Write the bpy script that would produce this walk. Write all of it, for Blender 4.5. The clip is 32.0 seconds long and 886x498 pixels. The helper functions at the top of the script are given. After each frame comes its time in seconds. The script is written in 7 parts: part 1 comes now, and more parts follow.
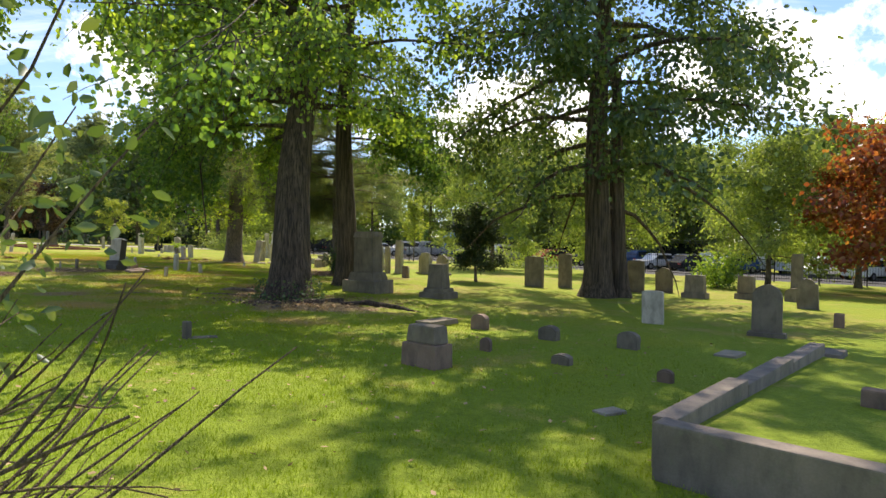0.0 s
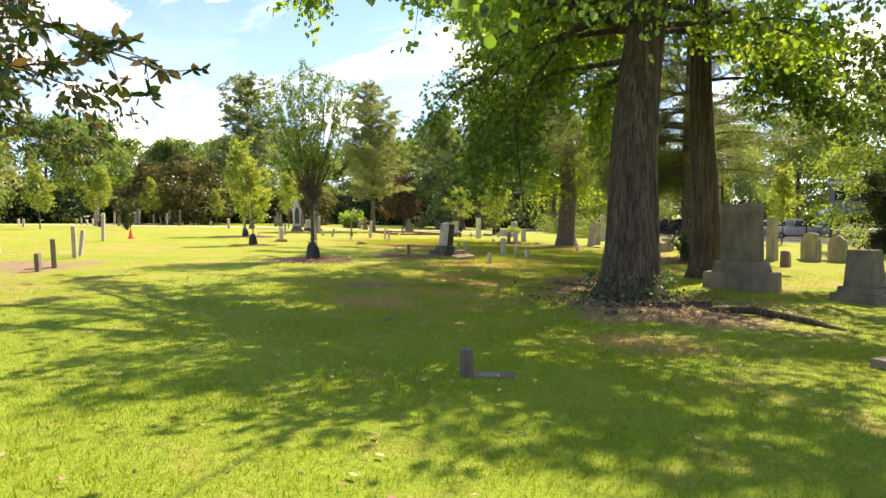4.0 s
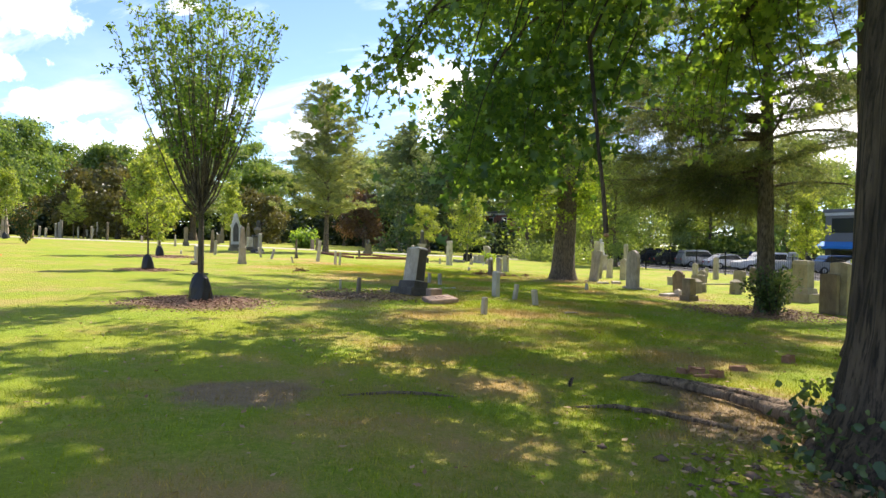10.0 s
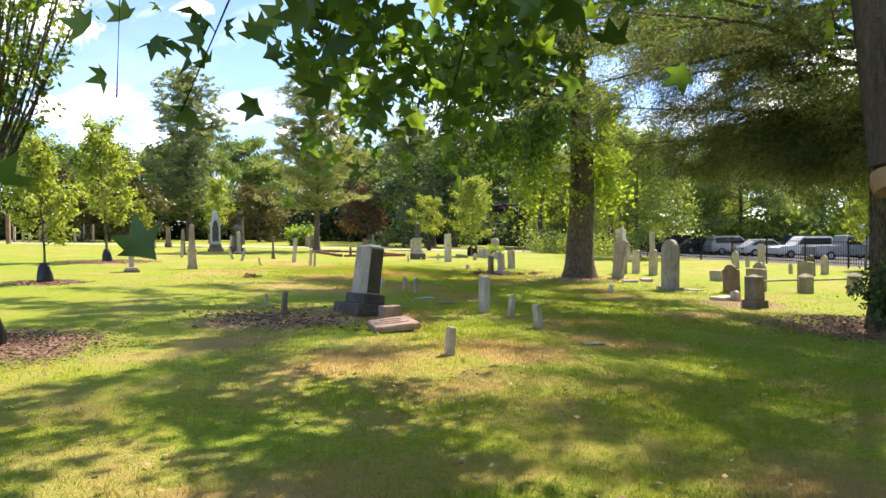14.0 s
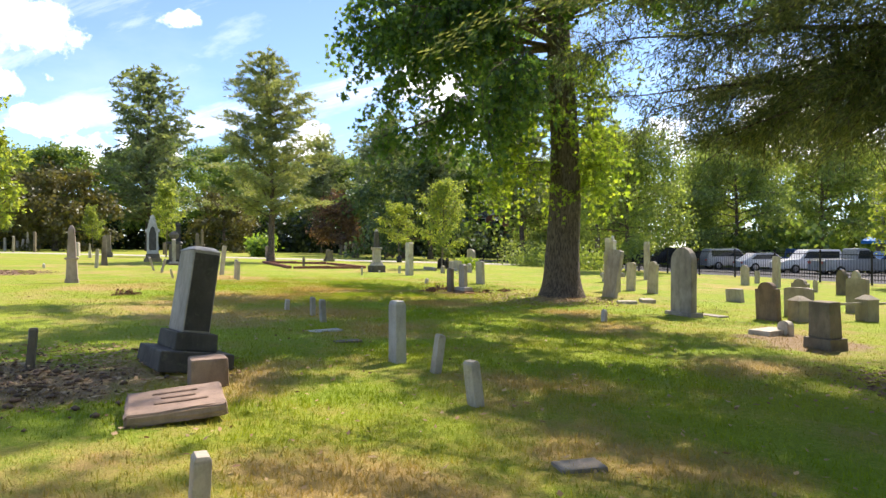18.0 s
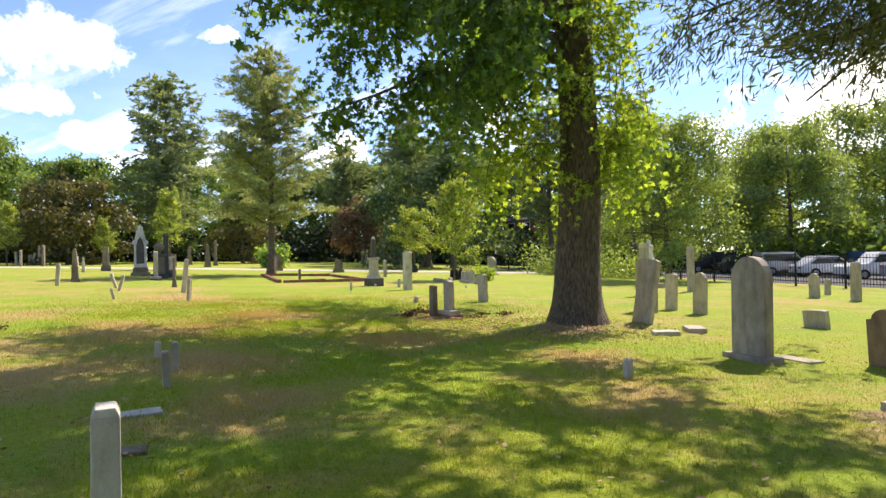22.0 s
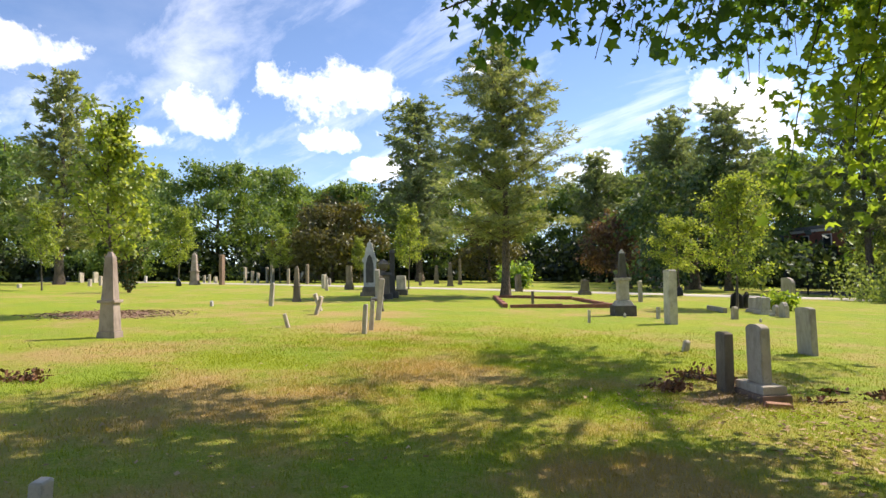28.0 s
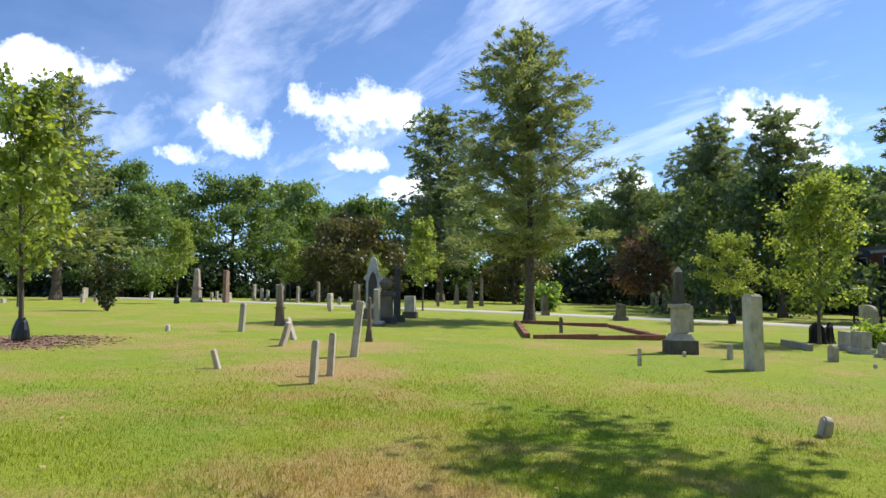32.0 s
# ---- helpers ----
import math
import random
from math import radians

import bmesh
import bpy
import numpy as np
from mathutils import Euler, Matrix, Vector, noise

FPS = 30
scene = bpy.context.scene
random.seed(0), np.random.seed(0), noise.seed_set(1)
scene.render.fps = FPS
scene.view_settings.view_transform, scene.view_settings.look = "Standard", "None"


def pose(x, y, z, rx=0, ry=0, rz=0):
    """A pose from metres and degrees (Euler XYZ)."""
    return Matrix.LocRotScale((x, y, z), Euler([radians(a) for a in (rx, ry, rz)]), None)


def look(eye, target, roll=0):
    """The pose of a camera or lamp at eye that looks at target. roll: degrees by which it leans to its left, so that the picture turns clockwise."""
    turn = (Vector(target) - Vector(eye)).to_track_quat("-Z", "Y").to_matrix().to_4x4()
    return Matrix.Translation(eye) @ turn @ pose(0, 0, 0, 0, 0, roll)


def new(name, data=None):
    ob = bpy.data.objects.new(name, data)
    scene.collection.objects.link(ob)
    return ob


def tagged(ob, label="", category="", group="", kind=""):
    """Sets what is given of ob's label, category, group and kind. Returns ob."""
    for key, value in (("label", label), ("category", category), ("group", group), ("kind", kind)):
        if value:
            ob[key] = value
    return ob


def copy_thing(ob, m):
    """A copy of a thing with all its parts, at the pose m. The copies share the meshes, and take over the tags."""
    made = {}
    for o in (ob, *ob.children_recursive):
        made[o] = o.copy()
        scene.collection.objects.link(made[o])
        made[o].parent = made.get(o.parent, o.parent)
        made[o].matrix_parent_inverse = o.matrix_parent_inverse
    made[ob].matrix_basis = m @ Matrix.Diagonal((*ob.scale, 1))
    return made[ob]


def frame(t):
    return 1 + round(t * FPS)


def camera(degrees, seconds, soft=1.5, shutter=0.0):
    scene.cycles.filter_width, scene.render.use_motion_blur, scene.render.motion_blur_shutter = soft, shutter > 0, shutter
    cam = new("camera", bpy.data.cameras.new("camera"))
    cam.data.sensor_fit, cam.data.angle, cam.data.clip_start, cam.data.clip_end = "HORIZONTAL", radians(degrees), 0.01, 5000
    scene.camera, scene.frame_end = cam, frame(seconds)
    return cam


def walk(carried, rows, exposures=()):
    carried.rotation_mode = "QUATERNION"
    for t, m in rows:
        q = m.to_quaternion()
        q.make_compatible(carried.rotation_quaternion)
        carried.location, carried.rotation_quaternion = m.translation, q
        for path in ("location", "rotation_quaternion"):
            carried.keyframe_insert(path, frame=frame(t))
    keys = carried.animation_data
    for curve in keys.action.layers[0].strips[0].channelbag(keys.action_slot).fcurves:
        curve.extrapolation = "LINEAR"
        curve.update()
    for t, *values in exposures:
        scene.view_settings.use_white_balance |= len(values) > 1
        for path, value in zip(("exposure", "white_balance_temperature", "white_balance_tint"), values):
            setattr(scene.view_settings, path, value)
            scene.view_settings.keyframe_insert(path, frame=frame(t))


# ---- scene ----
cam = camera(69.3, 32.0)
METRES, EYE, TILT, LEAN, TURN = 40.26, 1.65, 0.0, 0.0, 0.0
ROWS = [
    (0.0, 0.0, 0.0, 0.0, 0.02, -1.08, -0.84),
    (0.5, 0.0015, 0.0119, -0.0017, 5.2, -1.32, -0.9),
    (1.0, 0.0023, 0.0257, -0.0019, 10.78, -1.4, -0.76),
    (1.5, 0.002, 0.0395, -0.0025, 18.89, -1.11, -0.41),
    (2.0, -0.0029, 0.0546, -0.0024, 21.94, -1.02, 0.06),
    (2.5, -0.0084, 0.0688, -0.0029, 24.76, -1.21, 0.46),
    (3.0, -0.014, 0.0826, -0.0024, 28.19, -1.6, 0.57),
    (3.5, -0.0221, 0.0986, -0.0021, 28.37, -2.26, 0.53),
    (4.0, -0.0288, 0.1136, -0.0033, 29.43, -2.65, 0.7),
    (4.5, -0.0373, 0.1268, -0.0039, 32.27, -2.43, 0.77),
    (6.5, -0.0764, 0.1815, -0.0037, 36.07, -1.53, -0.64),
    (7.0, -0.0853, 0.1956, -0.0034, 35.21, -1.48, -0.82),
    (7.5, -0.0954, 0.2113, -0.003, 30.86, -1.19, -0.97),
    (8.0, -0.1022, 0.2261, -0.0037, 27.92, -1.05, -0.98),
    (8.5, -0.1102, 0.239, -0.0031, 26.83, -1.12, -1.0),
    (9.0, -0.119, 0.2553, -0.0019, 25.79, -0.77, -1.09),
    (9.5, -0.1254, 0.2712, -0.0022, 25.79, -0.67, -1.23),
    (10.0, -0.1314, 0.287, -0.0027, 26.02, -0.65, -0.94),
    (10.5, -0.1363, 0.3041, -0.0019, 25.66, -0.65, 0.01),
    (11.0, -0.1397, 0.322, -0.0022, 25.92, -1.45, 0.47),
    (11.5, -0.1443, 0.3394, -0.0014, 25.92, -1.71, 0.56),
    (12.0, -0.1474, 0.3569, -0.002, 25.77, -1.66, 0.85),
    (12.5, -0.1509, 0.3739, -0.0013, 26.31, -1.85, 1.03),
    (13.0, -0.1571, 0.3888, -0.0005, 26.92, -1.87, 0.92),
    (13.5, -0.1613, 0.4052, -0.0008, 27.16, -1.61, 0.86),
    (14.0, -0.1675, 0.4198, -0.002, 27.41, -1.3, 0.72),
    (14.5, -0.1741, 0.4368, -0.0012, 27.25, -1.02, 0.63),
    (16.5, -0.1918, 0.5017, -0.0052, 27.11, -0.29, -0.1),
    (17.0, -0.1967, 0.518, -0.0058, 26.86, -0.04, 0.06),
    (17.5, -0.1982, 0.5339, -0.0065, 26.54, -0.15, 0.13),
    (18.0, -0.2007, 0.5491, -0.0072, 26.16, -0.15, 0.32),
    (18.5, -0.2028, 0.5633, -0.0063, 25.19, 0.09, 0.57),
    (19.0, -0.2042, 0.5781, -0.0059, 25.03, 0.02, 0.88),
    (19.5, -0.2079, 0.5925, -0.0061, 25.43, -0.02, 1.17),
    (20.0, -0.2104, 0.6085, -0.0064, 25.04, -0.04, 1.48),
    (20.5, -0.2126, 0.6239, -0.0053, 24.94, -0.02, 1.57),
    (21.0, -0.2158, 0.6381, -0.0049, 25.27, 0.15, 1.5),
    (21.5, -0.2176, 0.653, -0.0055, 25.47, 0.28, 1.46),
    (22.0, -0.2201, 0.6657, -0.0049, 29.45, 0.49, 1.18),
    (22.5, -0.225, 0.6798, -0.0038, 32.35, 0.59, 0.78),
    (23.0, -0.2285, 0.6926, -0.0046, 35.31, 0.77, 0.7),
    (23.5, -0.2344, 0.7051, -0.0047, 41.01, 0.75, 0.58),
    (24.0, -0.2418, 0.7165, -0.0041, 43.15, 0.81, 0.47),
    (24.5, -0.2488, 0.7284, -0.0045, 44.6, 1.22, 0.56),
    (25.0, -0.257, 0.7382, -0.0048, 47.33, 1.52, 0.4),
    (25.5, -0.2659, 0.7493, -0.0043, 48.0, 1.62, 0.35),
    (27.5, -0.2987, 0.7929, -0.0044, 50.36, 2.44, 0.66),
    (28.0, -0.309, 0.8033, -0.0051, 52.05, 2.64, 0.89),
    (28.5, -0.3203, 0.8139, -0.0044, 52.69, 2.71, 0.65),
    (29.0, -0.3305, 0.8251, -0.0038, 53.16, 3.03, 0.56),
    (29.5, -0.3418, 0.8352, -0.0041, 53.81, 3.21, 0.42),
    (30.0, -0.3526, 0.8477, -0.0041, 53.84, 3.27, 0.15),
    (30.5, -0.3627, 0.8602, -0.0029, 53.93, 3.51, -0.06),
    (31.0, -0.374, 0.8701, -0.003, 53.94, 3.76, -0.1),
    (31.5, -0.3839, 0.8799, -0.0037, 54.02, 3.97, 0.19),
    (32.0, -0.3935, 0.889, -0.0028, 54.41, 4.39, 0.09),
]
EXPOSURES = [(0.0, 0.98, 6950, 15), (1.0, 1.06, 7050, 15), (3.6, 1.55, 7650, 17), (4.5, 1.37, 7450, 17), (6.5, 1.3, 6830, 16), (8.0, 1.36, 6830, 16), (10.0, 1.32, 6680, 16), (13.0, 1.5, 6830, 17), (17.0, 1.23, 6730, 17), (19.0, 1.27, 6530, 17), (24.0, 1.1, 6830, 17), (28.0, 0.92, 6730, 16), (30.0, 0.63, 6130, 14), (32.0, 0.61, 5930, 13)]
walk(cam, [(t, pose(0, 0, EYE, TILT, LEAN, TURN) @ pose(METRES * x, METRES * y, METRES * z, 90 + pitch, roll, yaw)) for t, x, y, z, yaw, pitch, roll in ROWS], EXPOSURES)

# ---- light ----
SUN_AZ, SUN_EL = radians(8), radians(50)
sun_data = bpy.data.lights.new("sun", "SUN")
sun_data.energy, sun_data.angle, sun_data.color = 3.6, radians(0.6), (1.0, 0.92, 0.79)
sun = new("sun", sun_data)
sun.matrix_world = look((0, 0, 60), Vector((0, 0, 60)) - Vector((math.sin(SUN_AZ) * math.cos(SUN_EL), math.cos(SUN_AZ) * math.cos(SUN_EL), math.sin(SUN_EL))))


def node(nt, kind, **values):
    n = nt.nodes.new(kind)
    for key, value in values.items():
        if key == "op":
            n.operation = value
        elif key == "dims":
            n.noise_dimensions = value
        else:
            n.inputs[key.replace("_", " ")].default_value = value
    return n


def mth(nt, op, a, b=None, c=None):
    n = nt.nodes.new("ShaderNodeMath")
    n.operation = op
    for i, v in enumerate((a, b, c)):
        if v is None:
            continue
        if isinstance(v, (int, float)):
            n.inputs[i].default_value = v
        else:
            nt.links.new(v, n.inputs[i])
    return n.outputs[0]


def ramp(nt, fac, stops):
    n = nt.nodes.new("ShaderNodeValToRGB")
    while len(n.color_ramp.elements) < len(stops):
        n.color_ramp.elements.new(0.5)
    for e, (p, c) in zip(n.color_ramp.elements, stops):
        e.position, e.color = p, (*c, 1) if len(c) == 3 else c
    nt.links.new(fac, n.inputs[0])
    return n.outputs[0]


def build_world():
    w = bpy.data.worlds.new("sky")
    scene.world = w
    w.use_nodes = True
    nt = w.node_tree
    nt.nodes.clear()
    sky = nt.nodes.new("ShaderNodeTexSky")
    sky.sky_type, sky.sun_disc = "NISHITA", False
    sky.sun_elevation, sky.sun_rotation = SUN_EL, SUN_AZ
    sky.altitude = 2000
    sky.air_density, sky.dust_density, sky.ozone_density = 1.0, 0.2, 4.0
    bg = node(nt, "ShaderNodeBackground", Strength=0.112)
    nt.links.new(sky.outputs[0], bg.inputs[0])
    tc = nt.nodes.new("ShaderNodeTexCoord")
    sep = nt.nodes.new("ShaderNodeSeparateXYZ")
    nt.links.new(tc.outputs["Generated"], sep.inputs[0])
    x, y, z = sep.outputs
    az = mth(nt, "MULTIPLY", mth(nt, "ARCTAN2", x, y), 57.2958)
    el = mth(nt, "MULTIPLY", mth(nt, "ARCSINE", z), 57.2958)
    flat = nt.nodes.new("ShaderNodeCombineXYZ")
    up = mth(nt, "ADD", mth(nt, "MAXIMUM", z, 0.0), 0.16)
    nt.links.new(mth(nt, "DIVIDE", x, up), flat.inputs[0])
    nt.links.new(mth(nt, "DIVIDE", y, up), flat.inputs[1])
    puffs = node(nt, "ShaderNodeTexNoise", Scale=13.0, Detail=8.0, Roughness=0.6)
    nt.links.new(tc.outputs["Generated"], puffs.inputs["Vector"])
    lumps = node(nt, "ShaderNodeTexNoise", Scale=9.0, Detail=5.0, Roughness=0.55)
    nt.links.new(tc.outputs["Generated"], lumps.inputs["Vector"])
    broad = node(nt, "ShaderNodeTexNoise", Scale=1.1, Detail=7.0, Roughness=0.58)
    nt.links.new(flat.outputs[0], broad.inputs["Vector"])
    # cumulus heaps: azimuth, elevation, half width, half height in degrees
    heaps = ((-62, 16.4, 7.5, 3.6), (-72, 14.2, 5.2, 2.3), (-77, 12, 2.6, 1.3), (-60.5, 12.4, 4.0, 1.6), (-57.5, 9.9, 3.2, 1.5), (-86, 17.5, 5.5, 2.2), (-39, 9.2, 5.5, 2.2), (-49, 18.3, 2.5, 1.0), (-25.5, 13.0, 6.5, 4.8), (-53, 7.5, 5, 2.5), (-92, 10, 8, 3), (30, 12, 16, 7), (5, 10, 14, 6))
    best = None
    for a, e, wd, ht in heaps:
        dx = mth(nt, "DIVIDE", mth(nt, "SUBTRACT", az, a), wd)
        dy = mth(nt, "DIVIDE", mth(nt, "SUBTRACT", el, e), ht)
        d = mth(nt, "SUBTRACT", 1.0, mth(nt, "ADD", mth(nt, "MULTIPLY", dx, dx), mth(nt, "MULTIPLY", dy, dy)))
        best = d if best is None else mth(nt, "MAXIMUM", best, d)
    best = mth(nt, "MAXIMUM", best, -1.0)
    heap = mth(nt, "ADD", mth(nt, "MULTIPLY", best, 0.32), mth(nt, "MULTIPLY", mth(nt, "SUBTRACT", puffs.outputs[0], 0.5), 1.5))
    heap = mth(nt, "SMOOTH_MIN", 1.0, mth(nt, "MAXIMUM", mth(nt, "MULTIPLY", mth(nt, "ADD", heap, -0.10), 4.5), 0.0), 0.1)
    wisp = node(nt, "ShaderNodeTexNoise", Scale=1.0, Detail=9.0, Roughness=0.62, Distortion=0.4)
    stretch = nt.nodes.new("ShaderNodeMapping")
    stretch.inputs["Rotation"].default_value = (0, 0, radians(35))
    stretch.inputs["Scale"].default_value = (0.9, 2.6, 1)
    nt.links.new(flat.outputs[0], stretch.inputs[0])
    nt.links.new(stretch.outputs[0], wisp.inputs["Vector"])
    thin = mth(nt, "MULTIPLY", mth(nt, "MAXIMUM", mth(nt, "SUBTRACT", wisp.outputs[0], 0.51), 0.0), 1.9)
    haze = mth(nt, "MULTIPLY", mth(nt, "MAXIMUM", mth(nt, "SUBTRACT", broad.outputs[0], 0.50), 0.0), 0.35)
    cover = mth(nt, "MINIMUM", mth(nt, "MAXIMUM", heap, mth(nt, "ADD", thin, haze)), 1.0)
    shade = ramp(nt, lumps.outputs[0], [(0.3, (0.74, 0.78, 0.86)), (0.55, (0.98, 0.99, 1.0))])
    cloud = node(nt, "ShaderNodeBackground", Strength=1.25)
    nt.links.new(shade, cloud.inputs[0])
    mix = nt.nodes.new("ShaderNodeMixShader")
    out = nt.nodes.new("ShaderNodeOutputWorld")
    nt.links.new(cover, mix.inputs[0])
    nt.links.new(bg.outputs[0], mix.inputs[1])
    nt.links.new(cloud.outputs[0], mix.inputs[2])
    nt.links.new(mix.outputs[0], out.inputs[0])


build_world()

# ---- materials ----
def material(name):
    m = bpy.data.materials.new(name)
    m.use_nodes = True
    nt = m.node_tree
    return m, nt, nt.nodes["Principled BSDF"]


def noise_at(nt, coord, scale, detail=4.0, rough=0.55, stretch=None):
    n = node(nt, "ShaderNodeTexNoise", Scale=scale, Detail=detail, Roughness=rough)
    if stretch:
        mp = nt.nodes.new("ShaderNodeMapping")
        mp.inputs["Scale"].default_value = stretch
        nt.links.new(coord, mp.inputs[0])
        coord = mp.outputs[0]
    nt.links.new(coord, n.inputs["Vector"])
    return n.outputs[0]


def mixed(nt, fac, a, b, blend="MIX"):
    n = nt.nodes.new("ShaderNodeMix")
    n.data_type, n.blend_type = "RGBA", blend
    if isinstance(fac, (int, float)):
        n.inputs[0].default_value = fac
    else:
        nt.links.new(fac, n.inputs[0])
    for v, i in ((a, 6), (b, 7)):
        if isinstance(v, tuple):
            n.inputs[i].default_value = (*v, 1)
        else:
            nt.links.new(v, n.inputs[i])
    return n.outputs[2]


def bump(nt, bsdf, height, strength, distance):
    b = node(nt, "ShaderNodeBump", Strength=strength, Distance=distance)
    nt.links.new(height, b.inputs["Height"])
    nt.links.new(b.outputs[0], bsdf.inputs["Normal"])


def where(nt, kind="Object"):
    if kind == "World":
        return nt.nodes.new("ShaderNodeNewGeometry").outputs["Position"]
    return nt.nodes.new("ShaderNodeTexCoord").outputs[kind]


def stone_material(name, light, dark, stain, moss=0.25, rough=0.85):
    m, nt, b = material(name)
    p = where(nt, "World")
    large = noise_at(nt, p, 2.3, 5)
    fine = noise_at(nt, p, 60, 3)
    streak = noise_at(nt, p, 4.0, 5, 0.7, (1.6, 1.6, 0.6))
    rnd = nt.nodes.new("ShaderNodeObjectInfo").outputs["Random"]
    c = mixed(nt, ramp(nt, large, [(0.36, (0, 0, 0)), (0.66, (1, 1, 1))]), light, dark)
    c = mixed(nt, mth(nt, "MULTIPLY", ramp(nt, streak, [(0.46, (0, 0, 0)), (0.7, (1, 1, 1))]), 0.6), c, stain)
    c = mixed(nt, mth(nt, "MULTIPLY", ramp(nt, noise_at(nt, p, 9, 6, 0.7), [(0.56, (0, 0, 0)), (0.62, (1, 1, 1))]), moss), c, (0.20, 0.21, 0.13))
    c = mixed(nt, 0.5, c, mixed(nt, fine, (0.35, 0.35, 0.35), (0.75, 0.75, 0.75)), "OVERLAY")
    c = mixed(nt, mth(nt, "MULTIPLY", rnd, 0.35), c, stain)
    nt.links.new(c, b.inputs["Base Color"])
    b.inputs["Roughness"].default_value = rough
    bump(nt, b, mth(nt, "ADD", fine, mth(nt, "MULTIPLY", large, 2.0)), 0.35, 0.008)
    return m


def leaf_material(name, a, b_, c_, glow=0.45):
    m = bpy.data.materials.new(name)
    m.use_nodes = True
    nt = m.node_tree
    nt.nodes.clear()
    rnd = nt.nodes.new("ShaderNodeNewGeometry").outputs["Random Per Island"]
    col = ramp(nt, rnd, [(0.0, a), (0.55, b_), (1.0, c_)])
    big = noise_at(nt, where(nt, "World"), 0.55, 2)
    col = mixed(nt, mth(nt, "MULTIPLY", big, 0.5), col, a)
    dif = nt.nodes.new("ShaderNodeBsdfDiffuse")
    tra = nt.nodes.new("ShaderNodeBsdfTranslucent")
    glo = node(nt, "ShaderNodeBsdfGlossy", Roughness=0.42)
    glo.inputs[0].default_value = (0.9, 0.95, 1, 1)
    nt.links.new(col, dif.inputs[0])
    warm = mixed(nt, 1.0, col, (2.0, 1.9, 0.75), "MULTIPLY")
    nt.links.new(warm, tra.inputs[0])
    m1, m2 = nt.nodes.new("ShaderNodeMixShader"), nt.nodes.new("ShaderNodeMixShader")
    m1.inputs[0].default_value, m2.inputs[0].default_value = glow, 0.035
    nt.links.new(dif.outputs[0], m1.inputs[1])
    nt.links.new(tra.outputs[0], m1.inputs[2])
    nt.links.new(m1.outputs[0], m2.inputs[1])
    nt.links.new(glo.outputs[0], m2.inputs[2])
    nt.links.new(m2.outputs[0], nt.nodes.new("ShaderNodeOutputMaterial").inputs[0])
    return m


def bark_material(name, light, dark, scale=9.0, long=0.075):
    m, nt, b = material(name)
    p = where(nt, "World")
    ridge = noise_at(nt, p, scale, 6, 0.65, (1.0, 1.0, long))
    patch = noise_at(nt, p, 1.4, 3)
    fine = noise_at(nt, p, scale * 7, 4, 0.6, (1, 1, 0.4))
    c = mixed(nt, ramp(nt, ridge, [(0.38, (0, 0, 0)), (0.62, (1, 1, 1))]), dark, light)
    c = mixed(nt, mth(nt, "MULTIPLY", patch, 0.6), c, dark)
    crack = noise_at(nt, p, scale * 2.4, 4, 0.6, (1.0, 1.0, long * 0.6))
    c = mixed(nt, ramp(nt, crack, [(0.40, (0.85, 0.85, 0.85)), (0.50, (0, 0, 0))]), c, tuple(v * 0.45 for v in dark))
    c = mixed(nt, 0.4, c, mixed(nt, fine, (0.3, 0.3, 0.3), (0.75, 0.75, 0.75)), "OVERLAY")
    nt.links.new(c, b.inputs["Base Color"])
    b.inputs["Roughness"].default_value = 0.95
    bump(nt, b, mth(nt, "ADD", mth(nt, "ADD", mth(nt, "MULTIPLY", ridge, 3.0), mth(nt, "MULTIPLY", crack, 2.0)), fine), 1.0, 0.035)
    return m


def plain_material(name, colour, rough=0.6, metal=0.0, vary=0.25, scale=6.0):
    m, nt, b = material(name)
    n = noise_at(nt, where(nt, "World"), scale, 5)
    c = mixed(nt, mth(nt, "MULTIPLY", n, vary), colour, tuple(v * 0.45 for v in colour))
    nt.links.new(c, b.inputs["Base Color"])
    b.inputs["Roughness"].default_value, b.inputs["Metallic"].default_value = rough, metal
    return m


DRY = ((-17.5, 31.0, 2.2), (-19.3, 31.9, 1.8), (-19.9, 34.9, 2.8), (-24.7, 34.8, 2.6), (-20.2, 37.8, 2.2), (-13.6, 31.4, 1.3), (-12.8, 27.1, 1.2), (-10.3, 28.5, 1.4), (-8.7, 26.6, 1.2), (-9.9, 25.2, 1.3), (-11.4, 23.8, 1.5), (-13.6, 23.2, 1.4), (-9.2, 19.5, 1.0), (-7.8, 17.9, 0.8), (-6.1, 21.2, 1.4), (-10.3, 33.9, 1.7), (-11.7, 36.2, 1.4), (-8, 14, 1.2), (-3, 13, 1.2), (-15, 36.4, 1.5), (-16, 33, 1.8), (-27, 41, 2.4), (-31, 44, 2.6), (-8.0, 31.0, 1.3))
BARE = ((-14.7, 25.7, 1.5), (-15.9, 21.5, 1.4), (-5.2, 30.4, 1.6), (-3.0, 15.6, 1.7), (-9.6, 16.2, 0.75), (-16.4, 39.7, 0.6), (-7.3, 34.0, 1.2), (-13.2, 39.6, 1.1), (-25.3, 27.9, 1.0), (-35, 36.6, 1.8), (-20.5, 14.2, 2.6), (-5.4, 18.4, 1.2), (-4.4, 16.3, 0.9))


